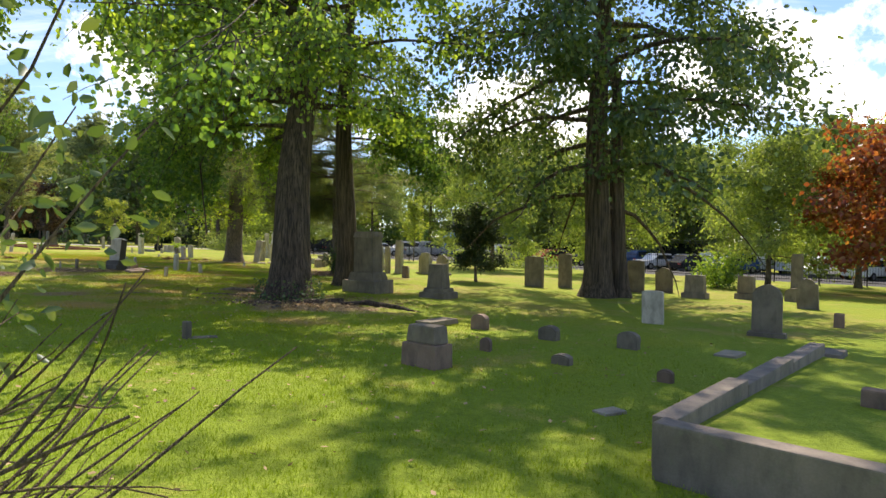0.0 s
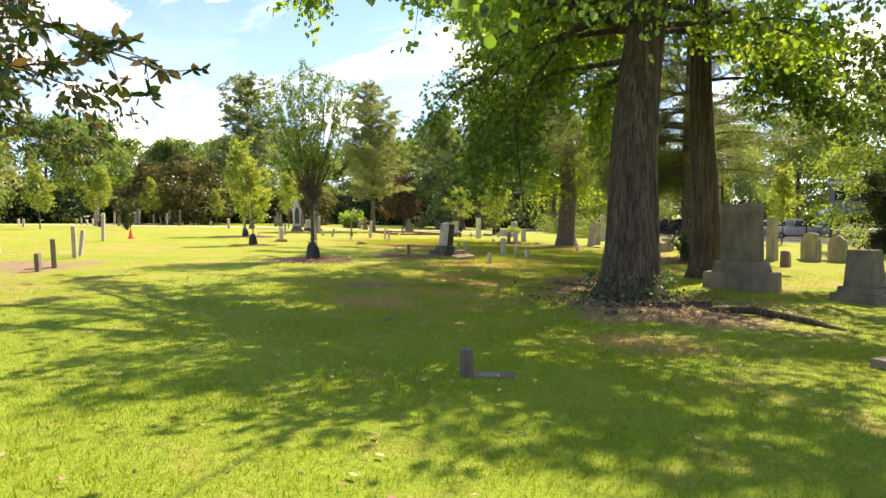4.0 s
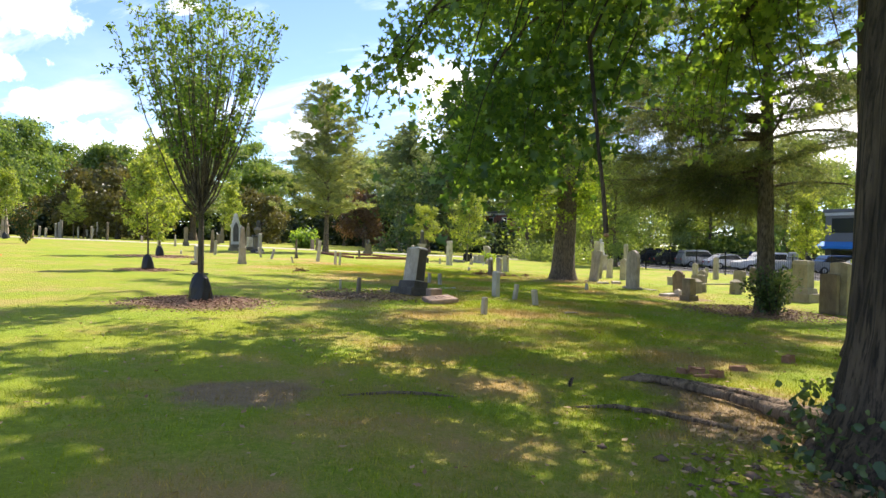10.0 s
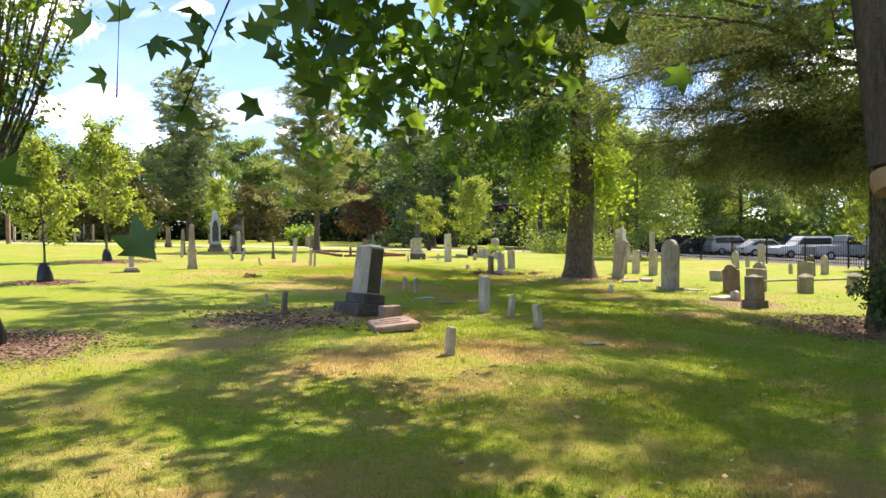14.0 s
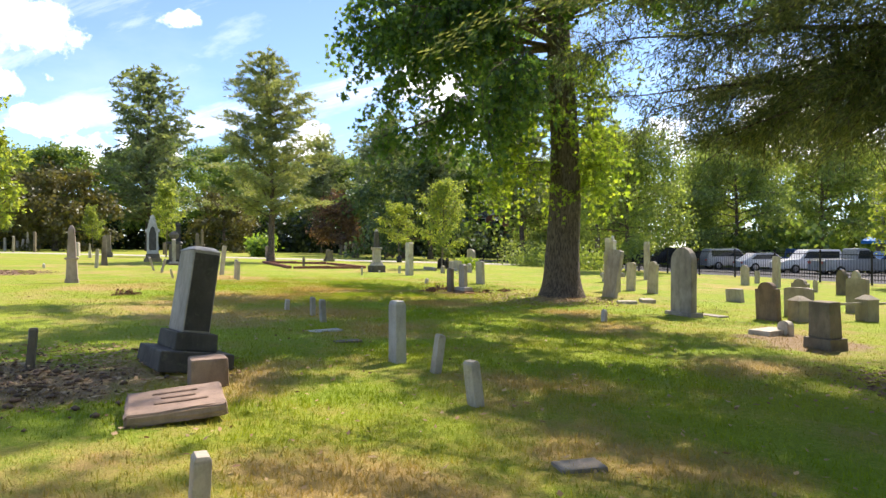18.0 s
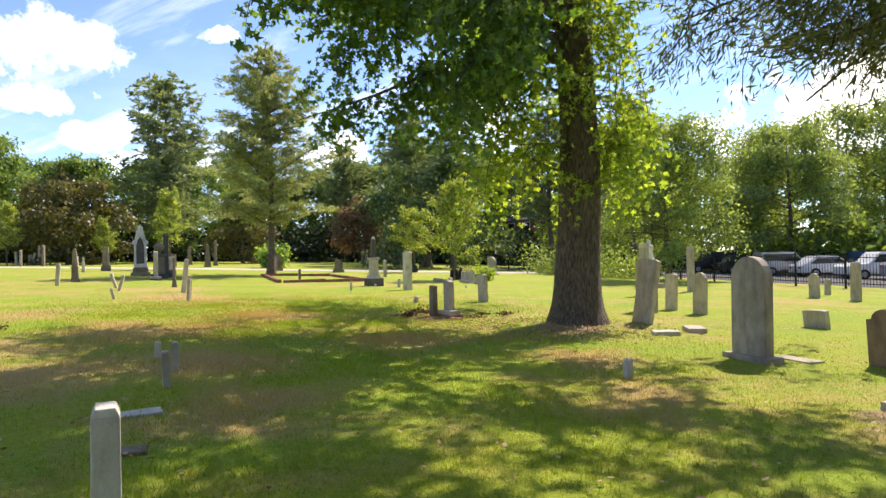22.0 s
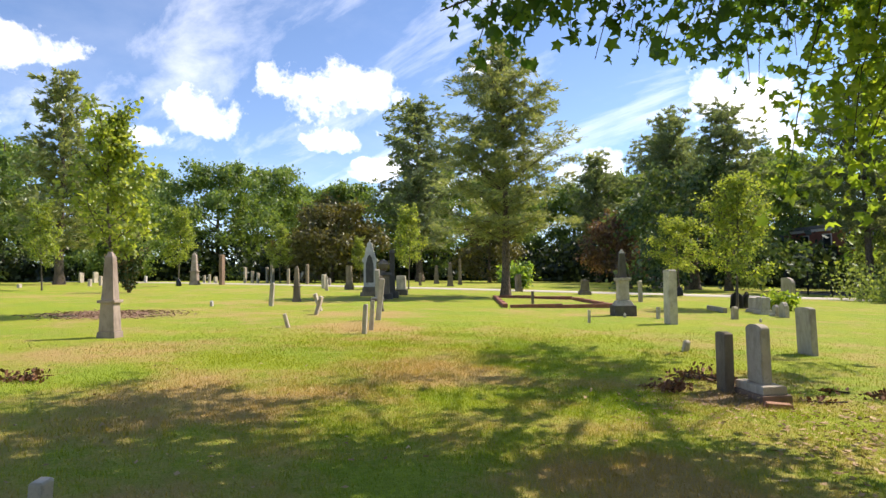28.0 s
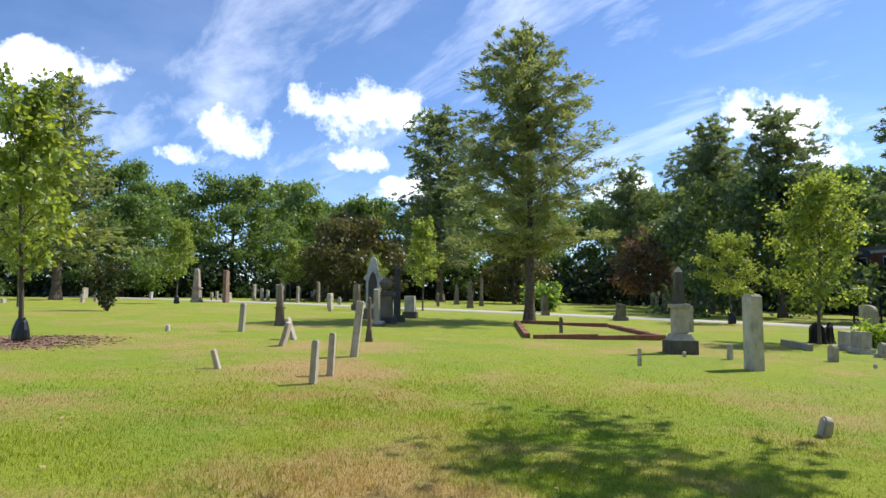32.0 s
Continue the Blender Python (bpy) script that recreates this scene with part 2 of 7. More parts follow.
def lawn_colour(nt, p, plain=False):
    """Green grass, dry patches and bare spots, by their place on the lawn."""
    wide = noise_at(nt, p, 0.16, 4, 0.6)
    mid = noise_at(nt, p, 0.9, 5, 0.65)
    tuft = noise_at(nt, p, 9.0, 4, 0.7)
    fine = noise_at(nt, p, 70.0, 3, 0.7)
    green = mixed(nt, tuft, (0.15, 0.185, 0.02), (0.42, 0.475, 0.05))
    green = mixed(nt, mid, green, (0.27, 0.325, 0.033))
    sep = nt.nodes.new("ShaderNodeSeparateXYZ")
    nt.links.new(p, sep.inputs[0])
    damp = mth(nt, "MULTIPLY", mth(nt, "MINIMUM", mth(nt, "MAXIMUM", mth(nt, "SUBTRACT", 16.0, sep.outputs[1]), 0.0), 8.0), 0.022)
    lush = ramp(nt, mth(nt, "ADD", noise_at(nt, p, 0.42, 3, 0.55), damp), [(0.42, (0, 0, 0)), (0.62, (1, 1, 1))])
    green = mixed(nt, mth(nt, "MULTIPLY", lush, 0.42), green, mixed(nt, tuft, (0.105, 0.205, 0.02), (0.24, 0.385, 0.045)))
    speck = noise_at(nt, p, 26.0, 5, 0.75)
    green = mixed(nt, 0.4, green, mixed(nt, ramp(nt, speck, [(0.3, (0, 0, 0)), (0.7, (1, 1, 1))]), (0.22, 0.24, 0.22), (0.8, 0.78, 0.6)), "OVERLAY")
    dry = mixed(nt, fine, (0.35, 0.225, 0.085), (0.53, 0.37, 0.165))
    patch = mth(nt, "ADD", mth(nt, "ADD", mth(nt, "MULTIPLY", wide, 0.45), mth(nt, "MULTIPLY", mid, 0.55)), mth(nt, "MULTIPLY", mth(nt, "SUBTRACT", mth(nt, "ADD", mth(nt, "MULTIPLY", speck, 0.5), mth(nt, "MULTIPLY", tuft, 0.5)), 0.5), 0.45))

    def nearest(spots):
        best = None
        for x, y, r in spots:
            dx, dy = mth(nt, "SUBTRACT", sep.outputs[0], x), mth(nt, "SUBTRACT", sep.outputs[1], y)
            d = mth(nt, "SUBTRACT", 1.0, mth(nt, "DIVIDE", mth(nt, "SQRT", mth(nt, "ADD", mth(nt, "MULTIPLY", dx, dx), mth(nt, "MULTIPLY", dy, dy))), r))
            best = d if best is None else mth(nt, "MAXIMUM", best, d)
        return best

    worn = mth(nt, "MULTIPLY", mth(nt, "MAXIMUM", nearest(DRY), 0.0), 0.2)
    c = mixed(nt, ramp(nt, mth(nt, "SUBTRACT", mth(nt, "ADD", patch, worn), mth(nt, "MULTIPLY", damp, 0.35)), [(0.48, (0, 0, 0)), (0.66, (0.9, 0.9, 0.9))]), green, dry)
    bare = mth(nt, "ADD", mth(nt, "MULTIPLY", nearest(BARE), 0.8), mth(nt, "MULTIPLY", mth(nt, "SUBTRACT", mid, 0.5), 1.6))
    soil = mixed(nt, tuft, (0.2, 0.13, 0.085), (0.42, 0.3, 0.2))
    c = mixed(nt, ramp(nt, bare, [(0.05, (0, 0, 0)), (0.3, (0.9, 0.9, 0.9))]), c, soil)
    return c, tuft, fine


def grass_material():
    m, nt, b = material("lawn")
    p = where(nt, "World")
    c, tuft, fine = lawn_colour(nt, p)
    blade = noise_at(nt, p, 240.0, 2, 0.6)
    c = mixed(nt, 0.55, c, mixed(nt, mth(nt, "ADD", mth(nt, "MULTIPLY", fine, 0.6), mth(nt, "MULTIPLY", blade, 0.4)), (0.1, 0.1, 0.1), (0.95, 0.95, 0.9)), "OVERLAY")
    nt.links.new(c, b.inputs["Base Color"])
    b.inputs["Roughness"].default_value = 0.9
    b.inputs["Specular IOR Level"].default_value = 0.15
    bump(nt, b, mth(nt, "ADD", mth(nt, "MULTIPLY", tuft, 2.0), fine), 0.9, 0.025)
    return m


def blade_material():
    m = bpy.data.materials.new("grass_blade")
    m.use_nodes = True
    nt = m.node_tree
    nt.nodes.clear()
    c, tuft, fine = lawn_colour(nt, where(nt, "World"))
    rnd = nt.nodes.new("ShaderNodeNewGeometry").outputs["Random Per Island"]
    c = mixed(nt, 0.5, c, ramp(nt, rnd, [(0.0, (0.42, 0.44, 0.42)), (0.8, (0.62, 0.62, 0.55)), (1.0, (0.9, 0.85, 0.7))]), "OVERLAY")
    dif, tra, mx = nt.nodes.new("ShaderNodeBsdfDiffuse"), nt.nodes.new("ShaderNodeBsdfTranslucent"), nt.nodes.new("ShaderNodeMixShader")
    nt.links.new(c, dif.inputs[0])
    nt.links.new(mixed(nt, 1.0, c, (1.3, 1.3, 0.7), "MULTIPLY"), tra.inputs[0])
    mx.inputs[0].default_value = 0.4
    nt.links.new(dif.outputs[0], mx.inputs[1])
    nt.links.new(tra.outputs[0], mx.inputs[2])
    nt.links.new(mx.outputs[0], nt.nodes.new("ShaderNodeOutputMaterial").inputs[0])
    return m


def litter_material(name, a, b_):
    m, nt, b = material(name)
    rnd = nt.nodes.new("ShaderNodeNewGeometry").outputs["Random Per Island"]
    nt.links.new(mixed(nt, rnd, a, b_), b.inputs["Base Color"])
    b.inputs["Roughness"].default_value = 0.8
    return m


LAWN = grass_material()
BLADE = blade_material()
STONES = {
    "g": stone_material("grey_marble", (0.60, 0.53, 0.43), (0.42, 0.365, 0.29), (0.19, 0.16, 0.125)),
    "d": stone_material("dark_granite", (0.27, 0.215, 0.15), (0.165, 0.132, 0.093), (0.07, 0.056, 0.04)),
    "w": stone_material("pale_marble", (0.72, 0.68, 0.62), (0.52, 0.48, 0.43), (0.27, 0.24, 0.21), 0.1),
    "k": stone_material("black_stain_and_shade_stone", (0.12, 0.105, 0.088), (0.07, 0.061, 0.05), (0.03, 0.026, 0.021)),
    "r": stone_material("reddish_sandstone", (0.44, 0.31, 0.235), (0.31, 0.21, 0.16), (0.14, 0.1, 0.075), 0.12),
    "b": stone_material("brown_sandstone", (0.29, 0.19, 0.13), (0.18, 0.115, 0.08), (0.075, 0.052, 0.038)),
    "s": stone_material("sandy_limestone", (0.46, 0.40, 0.30), (0.30, 0.26, 0.19), (0.15, 0.13, 0.10)),
}
STONES["m"] = stone_material("mottled_grey_stone", (0.40, 0.345, 0.285), (0.265, 0.225, 0.185), (0.12, 0.1, 0.082), 0.2)
STONES["p"] = stone_material("pinkish_marble", (0.50, 0.40, 0.34), (0.32, 0.245, 0.205), (0.13, 0.10, 0.085), 0.12)
CONCRETE = stone_material("weathered_concrete", (0.30, 0.245, 0.19), (0.18, 0.148, 0.115), (0.085, 0.07, 0.055), 0.35)
PATHSTONE = plain_material("pale_path", (0.55, 0.50, 0.42), 0.9, 0, 0.35, 1.5)
ASPHALT = plain_material("asphalt", (0.06, 0.06, 0.065), 0.9, 0, 0.5, 3.0)
BRICK = stone_material("red_brick", (0.36, 0.13, 0.08), (0.24, 0.09, 0.06), (0.12, 0.06, 0.045), 0.05)
BARK = bark_material("furrowed_bark", (0.215, 0.155, 0.105), (0.06, 0.042, 0.029), 11.0)
BARK_P = bark_material("scaly_bark", (0.29, 0.23, 0.17), (0.115, 0.088, 0.064), 16.0, 0.28)
BARK_Y = bark_material("young_bark", (0.26, 0.22, 0.17), (0.14, 0.115, 0.09), 22.0)
TWIG = bark_material("twig_bark", (0.15, 0.12, 0.09), (0.07, 0.055, 0.042), 30.0)
TAN_TWIG = bark_material("tan_twig", (0.36, 0.26, 0.14), (0.2, 0.14, 0.08), 30.0)
CUTWOOD = plain_material("sawn_wood", (0.42, 0.24, 0.12), 0.8, 0, 0.5, 20)
BLACKBAG = plain_material("black_plastic", (0.012, 0.012, 0.013), 0.38, 0, 0.2, 8)
IRON = plain_material("black_iron", (0.015, 0.015, 0.016), 0.5, 0.3, 0.3, 8)
ORANGE = plain_material("orange_plastic", (0.85, 0.13, 0.05), 0.5, 0, 0.2, 8)
LEAF_OAK = leaf_material("broad_leaf", (0.085, 0.155, 0.034), (0.165, 0.265, 0.05), (0.33, 0.42, 0.075), 0.6)
LEAF_STAR = leaf_material("star_leaf", (0.045, 0.098, 0.027), (0.088, 0.175, 0.038), (0.2, 0.31, 0.055), 0.56)
LEAF_LIME = leaf_material("young_leaf", (0.15, 0.235, 0.04), (0.265, 0.36, 0.055), (0.42, 0.485, 0.08), 0.55)
LEAF_DARK = leaf_material("evergreen_leaf", (0.045, 0.082, 0.034), (0.09, 0.142, 0.05), (0.19, 0.235, 0.08), 0.35)
LEAF_CEDAR = leaf_material("cedar_needle", (0.15, 0.19, 0.1), (0.25, 0.285, 0.145), (0.37, 0.37, 0.18), 0.45)
LEAF_PINE = leaf_material("pine_needle", (0.11, 0.15, 0.1), (0.19, 0.24, 0.14), (0.3, 0.33, 0.18), 0.45)
LEAF_FIR = leaf_material("fir_needle", (0.075, 0.1, 0.06), (0.135, 0.17, 0.09), (0.26, 0.28, 0.13), 0.45)
LEAF_SAP = leaf_material("sapling_leaf", (0.15, 0.21, 0.05), (0.25, 0.31, 0.07), (0.40, 0.43, 0.10), 0.55)
LEAF_MAGNOLIA = leaf_material("magnolia_leaf", (0.025, 0.05, 0.016), (0.05, 0.085, 0.022), (0.22, 0.13, 0.05), 0.2)
LEAF_FAR = leaf_material("wood_leaf", (0.085, 0.145, 0.042), (0.155, 0.235, 0.066), (0.28, 0.35, 0.095), 0.45)
# Dark holly green; on the undergrowth it stands for shade inside the wood.
LEAF_DEEP = leaf_material("holly_and_wood_shade_leaf", (0.018, 0.03, 0.013), (0.034, 0.054, 0.02), (0.07, 0.09, 0.032), 0.2)
LEAF_STREET = leaf_material("street_tree_leaf", (0.12, 0.175, 0.06), (0.21, 0.28, 0.09), (0.35, 0.41, 0.13), 0.5)
LEAF_ELM = leaf_material("vase_tree_leaf", (0.071, 0.137, 0.039), (0.130, 0.215, 0.056), (0.238, 0.312, 0.070), 0.55)
LEAF_RUST = leaf_material("rusty_leaf", (0.077, 0.075, 0.025), (0.143, 0.120, 0.045), (0.176, 0.180, 0.050), 0.3)
LEAF_RED = leaf_material("red_leaf", (0.15, 0.04, 0.02), (0.3, 0.085, 0.04), (0.36, 0.2, 0.07), 0.45)
LEAF_MAROON = leaf_material("maroon_leaf", (0.09, 0.06, 0.045), (0.17, 0.09, 0.065), (0.24, 0.17, 0.1), 0.35)
MULCH = litter_material("bark_mulch", (0.16, 0.085, 0.055), (0.34, 0.20, 0.14))
SOIL = plain_material("bare_soil", (0.20, 0.13, 0.09), 0.95, 0, 0.6, 5)
ROOTWOOD = bark_material("bare_root_wood", (0.42, 0.31, 0.21), (0.19, 0.135, 0.09), 7.0)
LITTER = litter_material("fallen_leaf", (0.26, 0.14, 0.065), (0.55, 0.39, 0.2))
REDWOOD = plain_material("split_red_wood", (0.42, 0.22, 0.13), 0.85, 0, 0.5, 18)
WOOD = plain_material("weathered_wood", (0.34, 0.27, 0.2), 0.85, 0, 0.5, 14)

# ---- geometry helpers ----
def lie(x, y):
    """The height of the gently sloping ground."""
    return 0.0165 + 2.5 * math.tanh(-(0.0253 * x + 0.0115 * y) / 2.5)


def lie_np(x, y):
    return 0.0165 + 2.5 * np.tanh(-(0.0253 * x + 0.0115 * y) / 2.5)


def mesh_from(name, verts, faces, mat, smooth=False):
    """A mesh from arrays; faces all of one size."""
    me = bpy.data.meshes.new(name)
    verts, faces = np.asarray(verts, dtype=np.float32), np.asarray(faces, dtype=np.int32)
    k = faces.shape[1]
    me.vertices.add(len(verts))
    me.vertices.foreach_set("co", verts.ravel())
    me.loops.add(faces.size)
    me.loops.foreach_set("vertex_index", faces.ravel())
    me.polygons.add(len(faces))
    me.polygons.foreach_set("loop_start", np.arange(0, faces.size, k, dtype=np.int32))
    if smooth:
        me.polygons.foreach_set("use_smooth", np.ones(len(faces), dtype=bool))
    me.materials.append(mat)
    me.update(calc_edges=True)
    return me


def part(name, bm, mat, parent, label=""):
    me = bpy.data.meshes.new(name)
    bm.normal_update()
    bm.to_mesh(me)
    bm.free()
    me.materials.append(mat)
    ob = new(name, me)
    ob.parent = parent
    return tagged(ob, label)


def part_mesh(name, me, parent, label=""):
    ob = new(name, me)
    ob.parent = parent
    return tagged(ob, label)


def thing(name, x, y, rz=0.0, sink=0.03, z=None):
    ob = new(name)
    ob.matrix_world = pose(x, y, (lie(x, y) if z is None else z) - sink, 0, 0, rz)
    return ob


def block(w, d, h, z=0.0, taper=1.0, bevel=0.015, x=0.0, y=0.0, taper_y=None):
    """A bevelled block standing on z; taper scales its top."""
    bm = bmesh.new()
    bmesh.ops.create_cube(bm, size=1)
    ty = taper if taper_y is None else taper_y
    for v in bm.verts:
        k, ky = (taper, ty) if v.co.z > 0 else (1, 1)
        v.co = Vector((v.co.x * w * k + x, v.co.y * d * ky + y, z + (v.co.z + 0.5) * h))
    if bevel:
        bmesh.ops.bevel(bm, geom=list(bm.edges), offset=min(bevel, w * 0.2, d * 0.2, h * 0.2), segments=2, affect="EDGES", profile=0.6)
    return bm


def join_bm(a, b):
    me = bpy.data.meshes.new("tmp")
    b.to_mesh(me)
    b.free()
    a.from_mesh(me)
    bpy.data.meshes.remove(me)
    return a


def extruded(outline, d, bevel=0.012):
    """A slab with an upright outline of (x, z), d thick."""
    bm = bmesh.new()
    vs = [bm.verts.new((x, -d / 2, z)) for x, z in outline]
    f = bm.faces.new(vs)
    r = bmesh.ops.extrude_face_region(bm, geom=[f])
    bmesh.ops.translate(bm, verts=[v for v in r["geom"] if isinstance(v, bmesh.types.BMVert)], vec=(0, d, 0))
    bmesh.ops.recalc_face_normals(bm, faces=bm.faces)
    if bevel:
        edges = [e for e in bm.edges if abs(e.verts[0].co.y - e.verts[1].co.y) < 1e-5]
        bmesh.ops.bevel(bm, geom=edges, offset=bevel, segments=2, affect="EDGES")
    return bm


def lathe(profile, sides=16):
    """A turned shape from (radius, z) pairs."""
    vs, fs = [], []
    for r, z in profile:
        for i in range(sides):
            a = 2 * math.pi * i / sides
            vs.append((r * math.cos(a), r * math.sin(a), z))
    for j in range(len(profile) - 1):
        for i in range(sides):
            k = (i + 1) % sides
            fs.append((j * sides + i, j * sides + k, (j + 1) * sides + k, (j + 1) * sides + i))
    bm = bmesh.new()
    bv = [bm.verts.new(v) for v in vs]
    for f in fs:
        bm.faces.new([bv[i] for i in f])
    bm.faces.new([bv[i] for i in range(sides)][::-1])
    bm.faces.new([bv[(len(profile) - 1) * sides + i] for i in range(sides)])
    return bm


def tube(points, radii, sides=8, ridges=0.0, seed=0):
    """Rings of quads along a line; ridges roughens them like bark."""
    points, radii = np.asarray(points, float), np.asarray(radii, float)
    t = np.gradient(points, axis=0)
    t /= np.linalg.norm(t, axis=1)[:, None] + 1e-9
    ref = np.where(np.abs(t[:, 2:3]) > 0.9, np.array([[1.0, 0, 0]]), np.array([[0, 0, 1.0]]))
    u = np.cross(ref, t)
    u /= np.linalg.norm(u, axis=1)[:, None] + 1e-9
    v = np.cross(t, u)
    a = np.linspace(0, 2 * math.pi, sides, endpoint=False)
    r = radii[:, None] * np.ones(sides)[None]
    if ridges:
        rs = np.random.RandomState(seed)
        ph = rs.rand(6) * 6.28
        s = np.arange(len(points))[:, None] * 0.35
        r = r * (1 + ridges * (np.sin(a * 5 + ph[0] + 0.3 * np.sin(s)) + 0.7 * np.sin(a * 11 + ph[1] + 0.5 * np.sin(s * 0.7 + ph[2])) + 0.5 * np.sin(a * 17 + ph[3]) + rs.randn(len(points), sides) * 0.35))
    vs = points[:, None] + r[..., None] * (u[:, None] * np.cos(a)[None, :, None] + v[:, None] * np.sin(a)[None, :, None])
    n = len(points)
    i = np.arange(n - 1)[:, None] * sides
    k = np.arange(sides)[None]
    k2 = (k + 1) % sides
    fs = np.stack([i + k, i + k2, i + sides + k2, i + sides + k], -1).reshape(-1, 4)
    return vs.reshape(-1, 3), fs


def gather(pieces):
    vs, fs, n = [], [], 0
    for v, f in pieces:
        vs.append(v)
        fs.append(f + n)
        n += len(v)
    return np.concatenate(vs), np.concatenate(fs)


def leaves(rs, centres, length, width, droop=0.3, shape="oval", axis=None, spread=1.0):
    """Many small leaves round given places: folded ovals, plain diamonds, stars or needles."""
    n = len(centres)
    d = rs.randn(n, 3) * spread
    if axis is not None:
        d = d * 0.55 + axis
    d[:, 2] -= droop
    d /= np.linalg.norm(d, axis=1)[:, None] + 1e-9
    s = np.cross(d, rs.randn(n, 3))
    s /= np.linalg.norm(s, axis=1)[:, None] + 1e-9
    nn = np.cross(d, s)
    L = length * (0.65 + 0.7 * rs.rand(n))[:, None]
    W = L * width / length
    c = centres
    if shape == "oval":
        vs = np.stack([c, c + d * L * 0.35 + s * W * 0.5 + nn * W * 0.15, c + d * L * 0.75 + s * W * 0.4 + nn * W * 0.12, c + d * L - nn * W * 0.1, c + d * L * 0.75 - s * W * 0.4 + nn * W * 0.12, c + d * L * 0.35 - s * W * 0.5 + nn * W * 0.15], 1)
        base = np.array([[0, 1, 2, 3], [0, 3, 4, 5]])
    elif shape == "diamond":
        vs = np.stack([c, c + d * L * 0.45 + s * W * 0.5, c + d * L + nn * W * 0.12, c + d * L * 0.45 - s * W * 0.5], 1)
        base = np.array([[0, 1, 2, 3]])
    elif shape == "star":
        out = []
        for i in range(10):
            a = math.pi * 2 * i / 10 + math.pi / 10
            r = (0.54 if i % 2 == 0 else 0.27) * (0.8 if i in (0, 8) else 1.0)
            out.append(c + d * L * (0.45 + r * math.sin(a)) + s * L * r * math.cos(a) * 1.05 - nn * L * (0.3 * abs(math.cos(a)) + 0.08) * (i % 2 == 0))
        out.append(c + d * L * 0.45)
        vs = np.stack(out, 1)
        base = np.array([[10, 2 * i + 9 - (10 if 2 * i + 9 >= 10 else 0), 2 * i, (2 * i + 1) % 10] for i in range(5)])
    k = vs.shape[1]
    fs = (np.arange(n)[:, None, None] * k + base[None]).reshape(-1, base.shape[1])
    return vs.reshape(-1, 3), fs


def bent(rs, start, direction, length, n=6, sag=0.0, wander=0.12):
    """A crooked line from start."""
    p, d = np.array(start, float), np.array(direction, float)
    d /= np.linalg.norm(d)
    pts = [p.copy()]
    for i in range(n):
        d = d + rs.randn(3) * wander
        d[2] -= sag / n
        d /= np.linalg.norm(d)
        p = p + d * length / n
        pts.append(p.copy())
    return np.array(pts)


def along(rs, pts, n, lo=0.0, hi=1.0):
    s = (lo + (hi - lo) * rs.rand(n)) * (len(pts) - 1)
    i = np.minimum(s.astype(int), len(pts) - 2)
    f = (s - i)[:, None]
    d = pts[i + 1] - pts[i]
    return pts[i] + d * f, d / (np.linalg.norm(d, axis=1)[:, None] + 1e-9)


WALK_LINE = np.array([(0, -1), (-1.2, 4.6), (-4.8, 10.3), (-6, 14.5), (-7, 17.6), (-8, 21.8), (-8.7, 26.3), (-10.4, 29.7), (-12.6, 32.2), (-17.5, 37.2)])


def off_walk(p):
    """How far places lie from the line that is kept clear for walking."""
    best = np.full(len(p), 1e9)
    for a, b in zip(WALK_LINE[:-1], WALK_LINE[1:]):
        d = b - a
        t = np.clip(((p[:, :2] - a) @ d) / (d @ d), 0, 1)
        best = np.minimum(best, np.linalg.norm(p[:, :2] - a - t[:, None] * d, axis=1))
    return best


def kept(spots, at, clear):
    """Which foliage stays: none below the clear height, none low over the walking line."""
    w = off_walk(spots + np.array([at[0], at[1], 0.0]))
    return (spots[:, 2] > clear + 0.75 * np.sin(spots[:, 0] * 1.3) * np.cos(spots[:, 1] * 1.7) + 0.3 * np.sin(spots[:, 0] * 3.7 + spots[:, 1] * 2.9)) & ((w > 1.7) | (spots[:, 2] > 3.7)) & ((w > 3.2) | (spots[:, 2] > 2.7))


def cut_low(pts, at, clear):
    """A limb up to where it would hang too low."""
    ok = kept(pts, at, clear + 0.15)
    n = len(pts) if ok.all() else int(np.argmin(ok))
    return pts[:n] if n >= 3 else None


